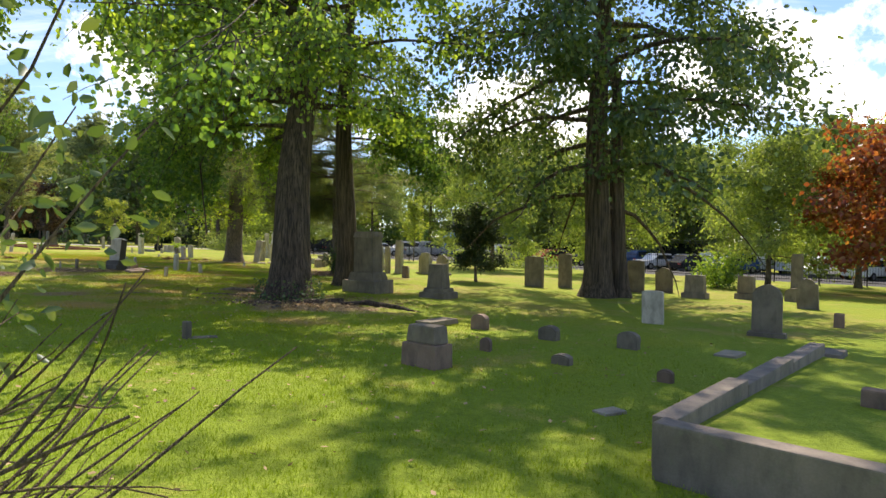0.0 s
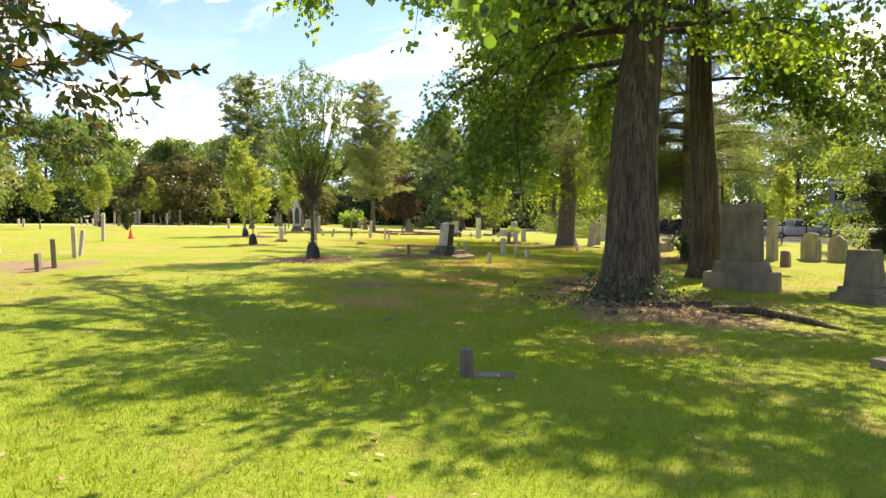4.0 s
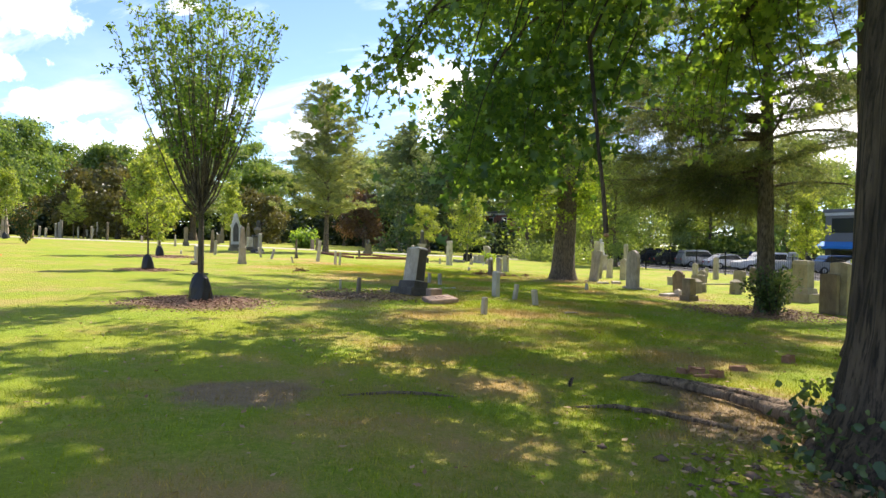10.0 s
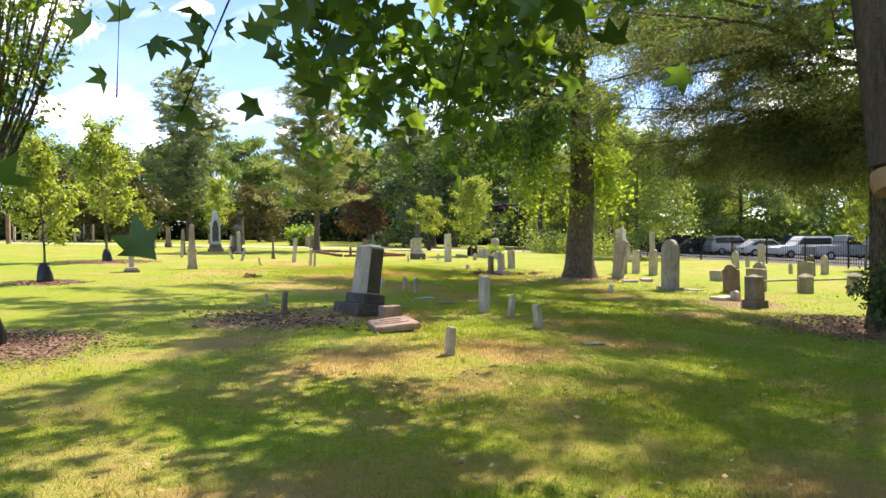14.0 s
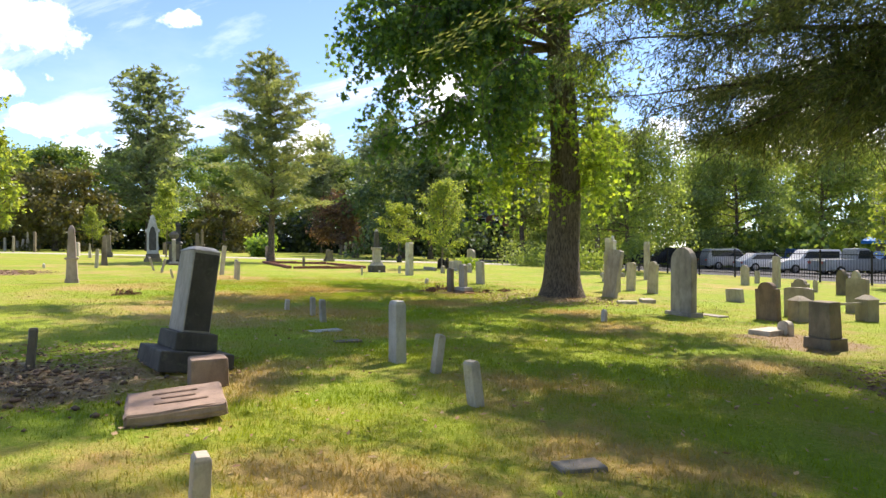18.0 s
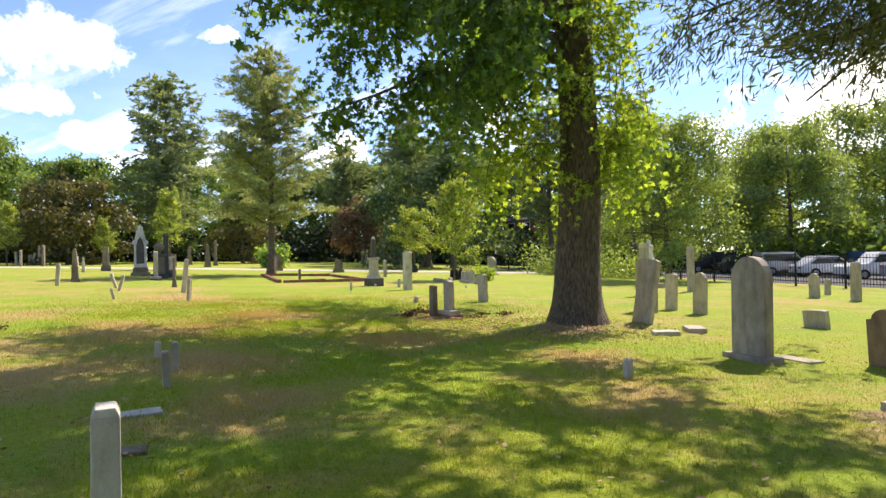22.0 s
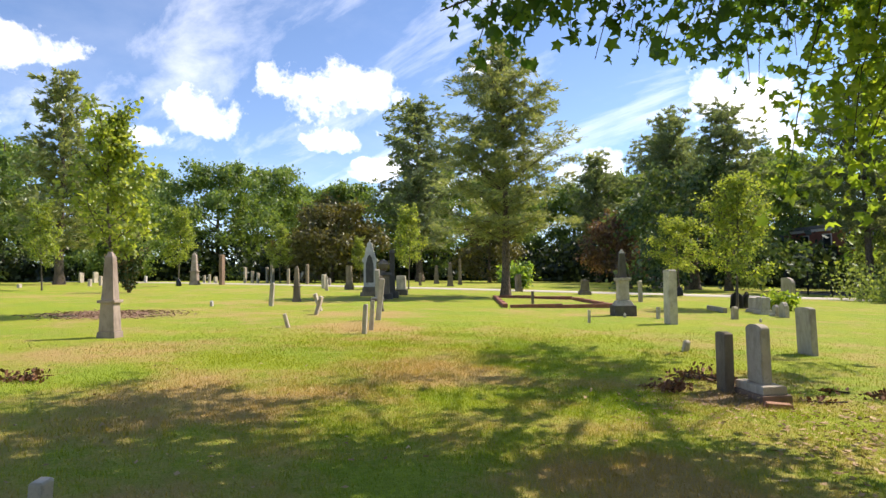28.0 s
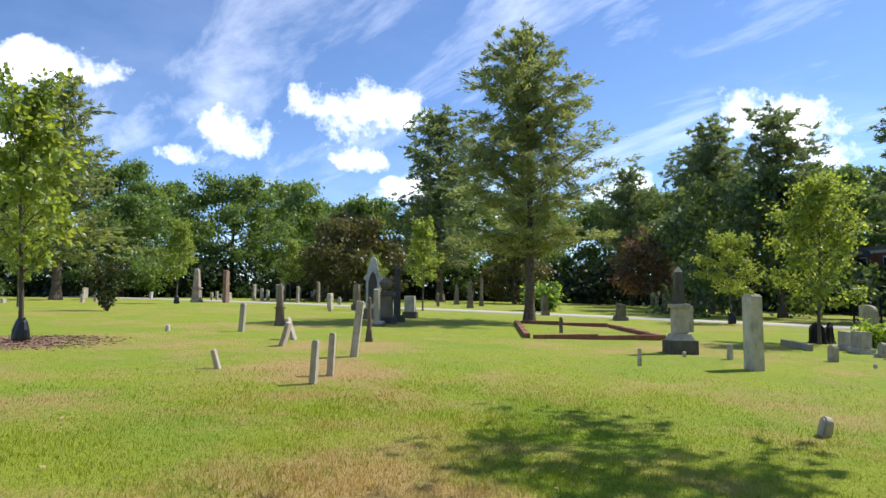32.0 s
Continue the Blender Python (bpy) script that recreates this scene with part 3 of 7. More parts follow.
def broad_tree(seed, height, r0, lo, radius, limbs, twigs, per_twig, leaf, width, rise=0.35, sag=0.5, shape="oval", top=1.0, scatter=0.28, sides=14, flare=0.55, lean=(0, 0), ridges=0.02, low=None, full=0.8, at=(300, 300), clear=-1.0, stop=None):
    """Trunk, limbs and leaves of a broad-leaved tree, at the origin: two meshes' arrays. low: extra limbs (azimuth, z, length, rise)."""
    rs = np.random.RandomState(seed)
    zs = np.concatenate([np.linspace(-0.1, 1.2, 8), np.linspace(1.5, stop or height * 0.93, 16)])
    path = np.stack([lean[0] * zs / height + 0.12 * np.sin(zs * 0.5 + seed) * np.minimum(zs / 3, 1), lean[1] * zs / height + 0.12 * np.cos(zs * 0.4 + seed) * np.minimum(zs / 3, 1), zs], 1)
    rad = r0 * np.maximum(1 - 0.9 * np.maximum(zs, 0) / height, 0.06) * (1 + flare * np.exp(-np.maximum(zs, 0) / 0.35))
    if stop:
        rad = rad * np.clip((stop - zs) / 2.2 + 0.08, 0, 1)
    wood = [tube(path, rad, sides, ridges, seed)]
    spots, dirs = [], []
    plan = []
    for i in range(limbs):
        f = (i + rs.rand() * 0.8) / limbs
        z = lo + (height * 0.9 - lo) * f ** 0.9
        g = (z - lo) / (height - lo)
        reach = radius * (math.sin(math.pi * min(max(0.18 + 0.82 * g, 0), 1)) ** 0.6 * full + (1 - full) * (1 - g)) * (0.75 + 0.4 * rs.rand())
        plan.append((i * 2.39996 + rs.rand() * 0.7, z, max(reach, 0.8), rise * (0.5 + g * 1.6) * top))
    for az, z, ln, ri in (low or ()):
        plan.append((az, z, ln, ri))
    for az, z, reach, ri in plan:
        k = np.interp(z, zs, np.arange(len(zs)))
        p0 = np.array([np.interp(z, zs, path[:, 0]), np.interp(z, zs, path[:, 1]), z])
        pts = bent(rs, p0, (math.cos(az), math.sin(az), ri), reach * 1.12, 7, sag * (1.0 if ri < 0.6 else 0.4), 0.11)
        rr = np.interp(z, zs, rad)
        lr = min(rr * 0.45, 0.016 * reach + 0.012)
        wood.append(tube(pts, np.linspace(lr, 0.012, len(pts)), 6))
        for j in range(twigs):
            q, d = along(rs, pts, 1, 0.22, 1.0)
            td = d[0] * 0.7 + rs.randn(3) * 0.55
            td[2] -= 0.15
            tl = reach * (0.16 + 0.22 * rs.rand())
            tp = bent(rs, q[0], td, tl, 4, 0.35, 0.15)
            if not kept(tp[-1:], at, clear)[0]:
                continue
            wood.append(tube(tp, np.linspace(0.014, 0.005, len(tp)), 3))
            c, dd = along(rs, tp, per_twig, 0.05, 1.0)
            spots.append(c + rs.randn(per_twig, 3) * scatter * np.array([1, 1, 0.7]))
            dirs.append(dd)
    spots, dirs = np.concatenate(spots), np.concatenate(dirs)
    keep = kept(spots, at, clear)
    spots, dirs = spots[keep], dirs[keep]
    return gather(wood), leaves(rs, spots, leaf, width, 0.35, shape, dirs * 0.6)


def leafy_limbs(seed, plan, lean, twigs, per, leaf, width, at, clear, sag=0.3, scatter=0.28, shape="oval", thick=0.011, hang=0.2, lo=0.25):
    """Extra limbs (azimuth, height, length, rise) of a tree, well clothed with leaves."""
    rs = np.random.RandomState(seed)
    wood, spots, dirs = [], [], []
    for az, z, reach, ri in plan:
        pts = bent(rs, (lean[0] * z, lean[1] * z, z), (math.cos(az), math.sin(az), ri), reach, 8, sag, 0.1)
        pts = cut_low(pts, at, clear)
        if pts is None:
            continue
        wood.append(tube(pts, np.linspace(thick * reach + 0.012, 0.008, len(pts)), 6))
        for j in range(twigs):
            q, d = along(rs, pts, 1, lo, 1.0)
            td = d[0] * 0.6 + rs.randn(3) * 0.6
            td[2] -= hang
            tp = bent(rs, q[0], td, 0.6 + (0.7 + 0.9 * hang) * rs.rand(), 4, 0.2 + hang, 0.15)
            if not kept(tp[-1:], at, clear)[0]:
                continue
            wood.append(tube(tp, np.linspace(0.011, 0.004, len(tp)), 3))
            c, dd = along(rs, tp, per, 0.05, 1.0)
            spots.append(c + rs.randn(per, 3) * scatter * np.array([1, 1, 0.6]))
            dirs.append(dd)
    spots, dirs = np.concatenate(spots), np.concatenate(dirs)
    keep = kept(spots, at, clear)
    return gather(wood), leaves(rs, spots[keep], leaf, width, 0.35, shape, dirs[keep] * 0.6)


def add_limbs(tree, name, wood, crown, bark, leaf):
    part_mesh(name + "_branchwork", mesh_from(name + "_branchwork", *wood, bark, True), tree)
    part_mesh(name + "_crown", mesh_from(name + "_crown", *crown, leaf), tree)


def conifer(seed, height, r0, lo, radius, whorls, per, sprays, needle, width, droop=0.25, power=0.75, dense=1.0, rise=0.12, sides=10, gap=0.0, shape="diamond", blunt=0.0, at=(300, 300), clear=-1.0, tufts=4.0, skew=0.0, toward=0.0, longest=99.0):
    """A conifer; skew lengthens the branches on the side that faces toward."""
    rs = np.random.RandomState(seed)
    zs = np.linspace(-0.1, height, 18)
    path = np.stack([0.1 * np.sin(zs * 0.3 + seed), 0.1 * np.cos(zs * 0.25 + seed), zs], 1)
    rad = r0 * np.maximum(1 - zs / height * 0.97, 0.03) * (1 + 0.5 * np.exp(-np.maximum(zs, 0) / 0.3))
    wood, spots, dirs = [tube(path, rad, sides, 0.03, seed)], [], []
    for w in range(whorls):
        g = (w + 0.5 * rs.rand()) / whorls
        z = lo + (height * 0.99 - lo) * g
        reach0 = radius * ((1 - g) ** power + blunt * math.sin(math.pi * g)) + 0.25
        for b in range(per):
            if rs.rand() < gap:
                continue
            az = w * 2.4 + b * 2 * math.pi / per + rs.randn() * 0.35
            reach = reach0 * (0.45 + 0.75 * rs.rand() ** 0.8) * (1 + skew * math.cos(az - toward))
            reach = min(reach, longest)
            p0 = np.array([np.interp(z, zs, path[:, 0]), np.interp(z, zs, path[:, 1]), z])
            pts = bent(rs, p0, (math.cos(az), math.sin(az), rise + 0.5 * g), reach, 6, droop, 0.08)
            pts = cut_low(pts, at, clear)
            if pts is None:
                continue
            wood.append(tube(pts, np.linspace(min(0.016 + 0.007 * reach, r0 * 0.3), 0.006, len(pts)), 5))
            n = max(int(sprays * reach * dense), 3)
            k = max(int(reach * tufts), 3)
            c, d = along(rs, pts, k, 0.15, 1.0)
            fan = rs.randn(k, 3) * np.array([1, 1, 0.4]) * 0.2 * reach ** 0.6
            pick = rs.randint(0, k, n)
            f = rs.rand(n)[:, None]
            spots.append(c[pick] + fan[pick] * f * 1.3 + rs.randn(n, 3) * 0.05 * reach ** 0.5 * np.array([1, 1, 0.6]))
            dirs.append(d[pick] * 0.6 + fan[pick] * 2.5 + rs.randn(n, 3) * 0.3)
    spots, dirs = np.concatenate(spots), np.concatenate(dirs)
    keep = kept(spots, at, clear)
    spots, dirs = spots[keep], dirs[keep]
    return gather(wood), leaves(rs, spots, needle, width, 0.12, shape, dirs)


def plant_tree(name, label, category, wood, crown, bark, leaf, x, y, rz=0.0, sink=0.05, group="", crown_name="crown"):
    ob = thing(name, x, y, rz, sink)
    part_mesh("trunk", mesh_from("trunk", *wood, bark, True), ob, "")
    part_mesh(crown_name, mesh_from(crown_name, *crown, leaf), ob, "")
    return tagged(ob, label, category, group)

# ---- ground, path, fence, street ----
def ground_sheet():
    def lines(a, b, step):
        core = np.arange(a, b + 0.01, step)
        far = np.array([4, 10, 20, 40, 80, 160, 320, 640, 1300, 2400.0])
        return np.concatenate([a - far[::-1], core, b + far])
    xs, ys = lines(-60, 30, 0.6), lines(-6, 76, 0.6)
    X, Y = np.meshgrid(xs, ys)
    Z = lie_np(X, Y) + 0.012 * np.sin(X * 1.7 + np.sin(Y * 1.3)) * np.cos(Y * 1.9 + np.sin(X * 0.8)) - 0.012
    vs = np.stack([X, Y, Z], -1).reshape(-1, 3)
    n = len(xs)
    i = (np.arange(len(ys) - 1)[:, None] * n + np.arange(n - 1)[None])
    fs = np.stack([i, i + 1, i + n + 1, i + n], -1).reshape(-1, 4)
    tagged(new("ground", mesh_from("ground", vs, fs, LAWN, True)), "green lawn with dry brown patches and leaf litter", "lawn", kind="structure")


ground_sheet()


def strip(name, x0, y0, x1, y1, width, up, mat, label, category):
    """A flat band that follows the ground."""
    n = 40
    d = Vector((x1 - x0, y1 - y0)).normalized()
    sx, sy = -d.y * width / 2, d.x * width / 2
    vs, fs = [], []
    for i in range(n + 1):
        f = i / n
        x, y = x0 + (x1 - x0) * f, y0 + (y1 - y0) * f
        for k in (-1, -0.94, 0.94, 1):
            wob = 0.06 * math.sin(i * 2.1 + k)
            vs.append((x + sx * (k + wob), y + sy * (k + wob), lie(x + sx * k, y + sy * k) + (up if abs(k) < 1 else -0.06)))
    for i in range(n):
        for j in range(3):
            a = i * 4 + j
            fs.append((a, a + 1, a + 5, a + 4))
    return tagged(new(name, mesh_from(name, vs, fs, mat)), label, category, kind="structure")


strip("path", -26, 74.5, -150, 30.5, 3.0, 0.03, PATHSTONE, "pale gravel lane crossing the cemetery lawn", "path")
FENCE_A, FENCE_B = Vector((-34, 81.0)), Vector((36, 31.5))
FENCE_D = (FENCE_B - FENCE_A).normalized()
FENCE_N = Vector((-FENCE_D.y, FENCE_D.x))
FENCE_ANGLE = math.degrees(math.atan2(FENCE_D.y, FENCE_D.x))
mid_lot = (FENCE_A + FENCE_B) / 2 + FENCE_N * 13
strip("parking_lot", *(FENCE_A + FENCE_N * 12.5 - FENCE_D * 6), *(FENCE_B + FENCE_N * 12.5 + FENCE_D * 20), 22, 0.04, ASPHALT, "dark asphalt parking lot beyond the iron fence", "parking lot")

# ---- gravestones ----
GRAIN = 52.0
NAMES = {"m": "mottled grey-brown stone", "p": "weathered pinkish marble", "g": "grey weathered marble", "d": "dark lichen-stained granite", "w": "pale pinkish-white marble", "b": "brown sandstone", "k": "black-stained stone", "s": "sunlit sandy limestone"}
GRAVES_NEAR_START_1 = [
    ("die", -2.42, 20.76, 1.34, 0.81, 1.95, 0, 0, "d"),
    ("pulpit", -0.12, 19.62, 0.84, 0.51, 1.03, 0, 0, "d"),
    ("die2", -0.20, 8.57, 0.62, 0.37, 0.55, 0, 0, "b"),
    ("small", 0.75, 12.60, 0.33, 0.20, 0.29, 0, 0, "b"),
    ("small", 0.69, 9.97, 0.19, 0.11, 0.21, 0, 0, "b"),
    ("small", 1.93, 11.49, 0.35, 0.21, 0.25, 0, 0, "d"),
    ("small", 1.72, 9.10, 0.28, 0.17, 0.14, 0, 0, "d"),
    ("small", 3.17, 10.85, 0.35, 0.21, 0.28, 0, 0, "d"),
    ("small", 2.85, 8.11, 0.20, 0.12, 0.16, 0, 0, "b"),
    ("post", -4.01, 10.05, 0.14, 0.09, 0.27, 0, 0, "d"),
    ("tablet", 3.89, 27.21, 0.85, 0.18, 1.27, 0, 0, "d"),
    ("tablet", 5.22, 27.27, 0.58, 0.18, 1.44, 0, 0, "d"),
]
GRAVES_NEAR_START_2 = [
    ("tablet", 7.87, 26.08, 0.68, 0.15, 1.29, 0, 0, "d"),
    ("shoulder", 9.28, 26.81, 0.70, 0.15, 1.02, 0, 0, "d"),
    ("die3", 9.51, 24.09, 0.72, 0.43, 0.85, 0, 0, "d"),
    ("tablet", 4.89, 14.84, 0.49, 0.12, 0.76, 0, 0, "g"),
    ("round", 6.73, 13.25, 0.57, 0.14, 1.07, 0, 0, "d"),
    ("post", 9.68, 15.59, 0.23, 0.14, 0.34, 0, 0, "b"),
    ("shoulder", 11.89, 20.80, 0.63, 0.14, 0.97, 0, 3, "d"),
    ("die3", 11.65, 24.56, 0.59, 0.35, 0.87, 0, 0, "d"),
    ("post", 15.28, 27.61, 0.45, 0.27, 1.83, 0, 0, "d"),
    ("small", 13.19, 24.02, 0.59, 0.35, 0.49, 0, 0, "d"),
    ("die3", 3.99, 5.84, 0.25, 0.15, 0.47, 0, 0, "b"),
]
GRAVES_BEHIND_TREES = [
    ("round", -0.93, 34.61, 0.85, 0.14, 1.15, 0, 0, "s"),
    ("round", -0.01, 34.55, 0.85, 0.14, 1.06, 0, 0, "s"),
    ("post", -1.77, 29.98, 0.26, 0.15, 0.55, 0, 0, "b"),
    ("post", -2.31, 33.82, 0.40, 0.24, 1.77, 0, 0, "g"),
    ("tablet", -7.26, 38.47, 0.64, 0.12, 0.66, 0, 0, "s"),
    ("tablet", -12.54, 44.25, 0.68, 0.12, 1.38, 0, 0, "s"),
    ("tablet", -3.20, 32.11, 0.50, 0.14, 1.43, 0, 0, "s"),
    ("post", -2.41, 34.63, 0.29, 0.17, 1.37, 0, 0, "d"),
    ("small", -1.69, 30.16, 0.24, 0.15, 0.54, 0, 0, "g"),
    ("tablet", -0.92, 34.39, 0.57, 0.14, 1.14, 0, 0, "s"),
]
GRAVES_BY_FENCE_1 = [
    ("lean", -12.04, 41.37, 0.60, 0.12, 1.43, 6, -5, "g"),
    ("tablet", -12.12, 45.38, 0.40, 0.10, 0.99, 1, -1, "g"),
    ("shoulder", -11.25, 44.45, 0.40, 0.12, 1.06, 0, 0, "g"),
    ("round", -9.56, 37.12, 0.64, 0.16, 1.50, 0, 0, "m"),
    ("tablet", -8.67, 42.49, 0.54, 0.15, 0.37, -3, 3, "g"),
    ("shoulder", -8.59, 53.63, 0.40, 0.12, 0.88, 0, 0, "g"),
    ("post", -7.38, 52.59, 0.30, 0.18, 1.32, 0, 0, "g"),
    ("shoulder", -7.88, 37.35, 0.53, 0.13, 0.80, -1, 2, "b"),
    ("shoulder", -7.22, 39.28, 0.39, 0.13, 0.83, 2, -3, "s"),
    ("tablet", -5.89, 40.77, 0.50, 0.14, 0.85, 0, 0, "s"),
    ("die3", -7.17, 33.33, 0.39, 0.24, 0.70, 0, 0, "d"),
    ("small", -7.65, 34.75, 0.25, 0.15, 0.24, 0, 0, "g"),
]
GRAVES_BY_FENCE_2 = [
    ("small", -10.82, 34.91, 0.14, 0.08, 0.23, 0, 0, "w"),
    ("post", -12.99, 54.91, 0.29, 0.17, 1.89, 0, 0, "g"),
    ("die", -14.03, 51.12, 0.57, 0.34, 1.95, 0, 0, "g"),
    ("tablet", -3.46, 32.01, 0.53, 0.12, 1.10, 0, 0, "d"),
    ("tablet", -2.90, 33.81, 0.33, 0.12, 1.40, 0, 0, "s"),
    ("tablet", -4.36, 35.71, 0.34, 0.12, 1.07, 0, 0, "s"),
    ("die", -3.80, 36.93, 0.98, 0.59, 1.41, 0, 0, "s"),
    ("post", -8.12, 56.10, 0.21, 0.13, 0.59, 0, 0, "g"),
    ("small", -6.13, 49.99, 0.16, 0.10, 0.47, 0, 0, "g"),
    ("small", -5.39, 48.91, 0.34, 0.20, 0.89, 0, 0, "d"),
    ("small", -4.76, 50.61, 0.29, 0.18, 0.85, 0, 0, "g"),
]
FOOTSTONES = [
    ("post", -11.99, 28.80, 0.22, 0.14, 0.74, 0, 0, "w"),
    ("post", -11.29, 28.44, 0.14, 0.09, 0.43, 7, -3, "g"),
    ("post", -10.33, 27.33, 0.15, 0.10, 0.4, -5, 2, "g"),
    ("post", -15.14, 31.55, 0.15, 0.09, 0.4, -3, 1, "g"),
    ("post", -15.93, 32.27, 0.15, 0.09, 0.36, 2, 0, "g"),
    ("post", -17.03, 32.82, 0.13, 0.09, 0.21, 5, -1, "g"),
    ("post", -10.54, 24.38, 0.14, 0.09, 0.36, 0, 0, "g"),
    ("post", -15.03, 26.28, 0.16, 0.08, 0.44, 6, 4, "d"),
]
GRAVES_WEST_1 = [
    ("lean", -16.71, 40.18, 0.32, 0.11, 0.74, 0, 0, "d"),
    ("headbase", -16.25, 40.14, 0.34, 0.12, 0.87, 0, 0, "g"),
    ("tablet", -17.74, 45.05, 0.49, 0.12, 0.86, -2, 1, "g"),
    ("obelisk", -27.62, 35.17, 0.38, 0.38, 1.82, 0, 0, "p"),
    ("obelisk2", -26.05, 50.77, 0.73, 0.73, 2.26, 0, 0, "g"),
    ("slab", -23.11, 49.03, 0.37, 0.25, 1.57, 0, 0, "g"),
    ("post", -25.38, 40.09, 0.15, 0.10, 0.69, 5, 1, "g"),
    ("post", -26.16, 40.76, 0.17, 0.11, 0.74, 5, 1, "g"),
    ("slab", -28.69, 42.55, 0.23, 0.16, 1.24, 7, 1, "g"),
    ("lean", -27.95, 39.36, 0.13, 0.08, 0.35, -13, -5, "g"),
    ("post", -37.23, 42.84, 0.23, 0.16, 0.94, 0, 0, "g"),
    ("obelisk", -39.88, 45.20, 0.35, 0.35, 1.62, 0, 0, "d"),
]
GRAVES_WEST_2 = [
    ("lean", -33.61, 43.18, 0.36, 0.10, 0.64, -17, -5, "g"),
    ("lean", -31.85, 42.14, 0.36, 0.10, 0.61, 12, 3, "g"),
    ("column", -32.16, 44.86, 0.21, 0.21, 1.27, 0, 0, "d"),
    ("headbase", -38.93, 48.98, 0.56, 0.20, 1.51, 0, 0, "g"),
    ("small", -37.89, 40.68, 0.17, 0.10, 0.22, 0, 0, "w"),
    ("post", -24.67, 47.28, 0.11, 0.07, 0.37, 0, 0, "g"),
    ("post", -24.54, 50.55, 0.15, 0.09, 0.37, 0, 0, "g"),
    ("shoulder", -23.16, 52.75, 0.26, 0.14, 0.39, 0, 0, "s"),
    ("small", -19.32, 43.55, 0.17, 0.10, 0.20, 11, -6, "g"),
    ("post", -33.05, 53.58, 0.19, 0.12, 0.58, 0, 0, "d"),
    ("tablet", -31.85, 60.07, 0.47, 0.15, 1.06, 0, 0, "g"),
    ("tablet", -28.51, 68.51, 0.67, 0.20, 1.26, 0, 0, "g"),
]
GRAVES_WEST_3 = [
    ("die", -40.08, 65.53, 0.69, 0.41, 0.97, 0, 0, "d"),
    ("obelisk", -75.17, 51.27, 0.80, 0.80, 3.03, 0, 0, "p"),
    ("round", -27.99, 67.68, 0.73, 0.20, 1.24, 0, 0, "g"),
    ("round", -23.03, 55.30, 0.22, 0.14, 0.38, 0, 0, "g"),
    ("small", -25.36, 49.92, 0.12, 0.08, 0.14, 0, 0, "g"),
    ("small", -22.00, 52.09, 0.10, 0.06, 0.09, 0, 0, "w"),
]
GRAVES_LAWN_1 = [
    ("tablet", -18.31, 13.77, 0.36, 0.10, 0.47, 0, 0, "d"),
    ("tablet", -19.09, 14.61, 0.36, 0.12, 0.80, 0, 0, "d"),
    ("tablet", -22.39, 17.15, 0.39, 0.12, 1.09, 0, 0, "g"),
    ("tablet", -23.63, 18.10, 0.36, 0.10, 0.92, 6, 1, "g"),
    ("tablet", -34.27, 25.77, 0.57, 0.14, 1.51, 0, 0, "g"),
    ("small", -26.87, 16.99, 0.16, 0.11, 0.22, 0, 0, "g"),
    ("post", -16.08, 26.93, 0.09, 0.06, 0.29, 0, 0, "g"),
    ("headbase", -27.85, 32.60, 0.44, 0.15, 0.86, 0, 0, "g"),
    ("post", -91.40, 50.70, 0.39, 0.23, 0.76, 0, 0, "w"),
    ("tablet", -73.77, 42.19, 0.32, 0.20, 0.60, 0, 0, "g"),
    ("tablet", -76.23, 43.47, 0.44, 0.20, 0.83, 0, 0, "g"),
]
GRAVES_LAWN_2 = [
    ("tablet", -71.07, 36.99, 0.32, 0.20, 0.29, 0, 0, "g"),
    ("tablet", -58.27, 56.17, 0.68, 0.25, 1.11, 0, 0, "g"),
    ("tablet", -74.56, 53.65, 0.85, 0.30, 2.91, 0, 0, "b"),
]
GRAVES_BEYOND_PATH_1 = [
    ("tablet", -84.75, 59.82, 0.63, 0.20, 1.78, 0, 0, "g"),
    ("tablet", -84.26, 60.49, 0.63, 0.20, 1.33, 0, 0, "g"),
    ("tablet", -83.88, 61.00, 0.63, 0.20, 1.14, 3, 1, "g"),
    ("tablet", -83.24, 61.87, 0.76, 0.20, 1.78, 0, 0, "g"),
    ("tablet", -82.91, 62.33, 0.85, 0.25, 2.22, 0, 0, "g"),
    ("tablet", -81.83, 63.82, 0.76, 0.20, 1.46, 0, 0, "g"),
    ("tablet", -80.93, 65.05, 0.63, 0.20, 1.33, 8, 2, "g"),
    ("obelisk", -80.60, 65.52, 0.37, 0.37, 2.16, 0, 0, "g"),
    ("tablet", -87.45, 56.06, 0.36, 0.20, 0.83, 0, 0, "g"),
    ("tablet", -87.11, 56.52, 0.37, 0.20, 0.95, 0, 0, "g"),
    ("tablet", -86.70, 57.09, 0.63, 0.20, 0.70, 0, 0, "g"),
    ("tablet", -86.29, 57.65, 0.63, 0.20, 0.83, 0, 0, "g"),
]
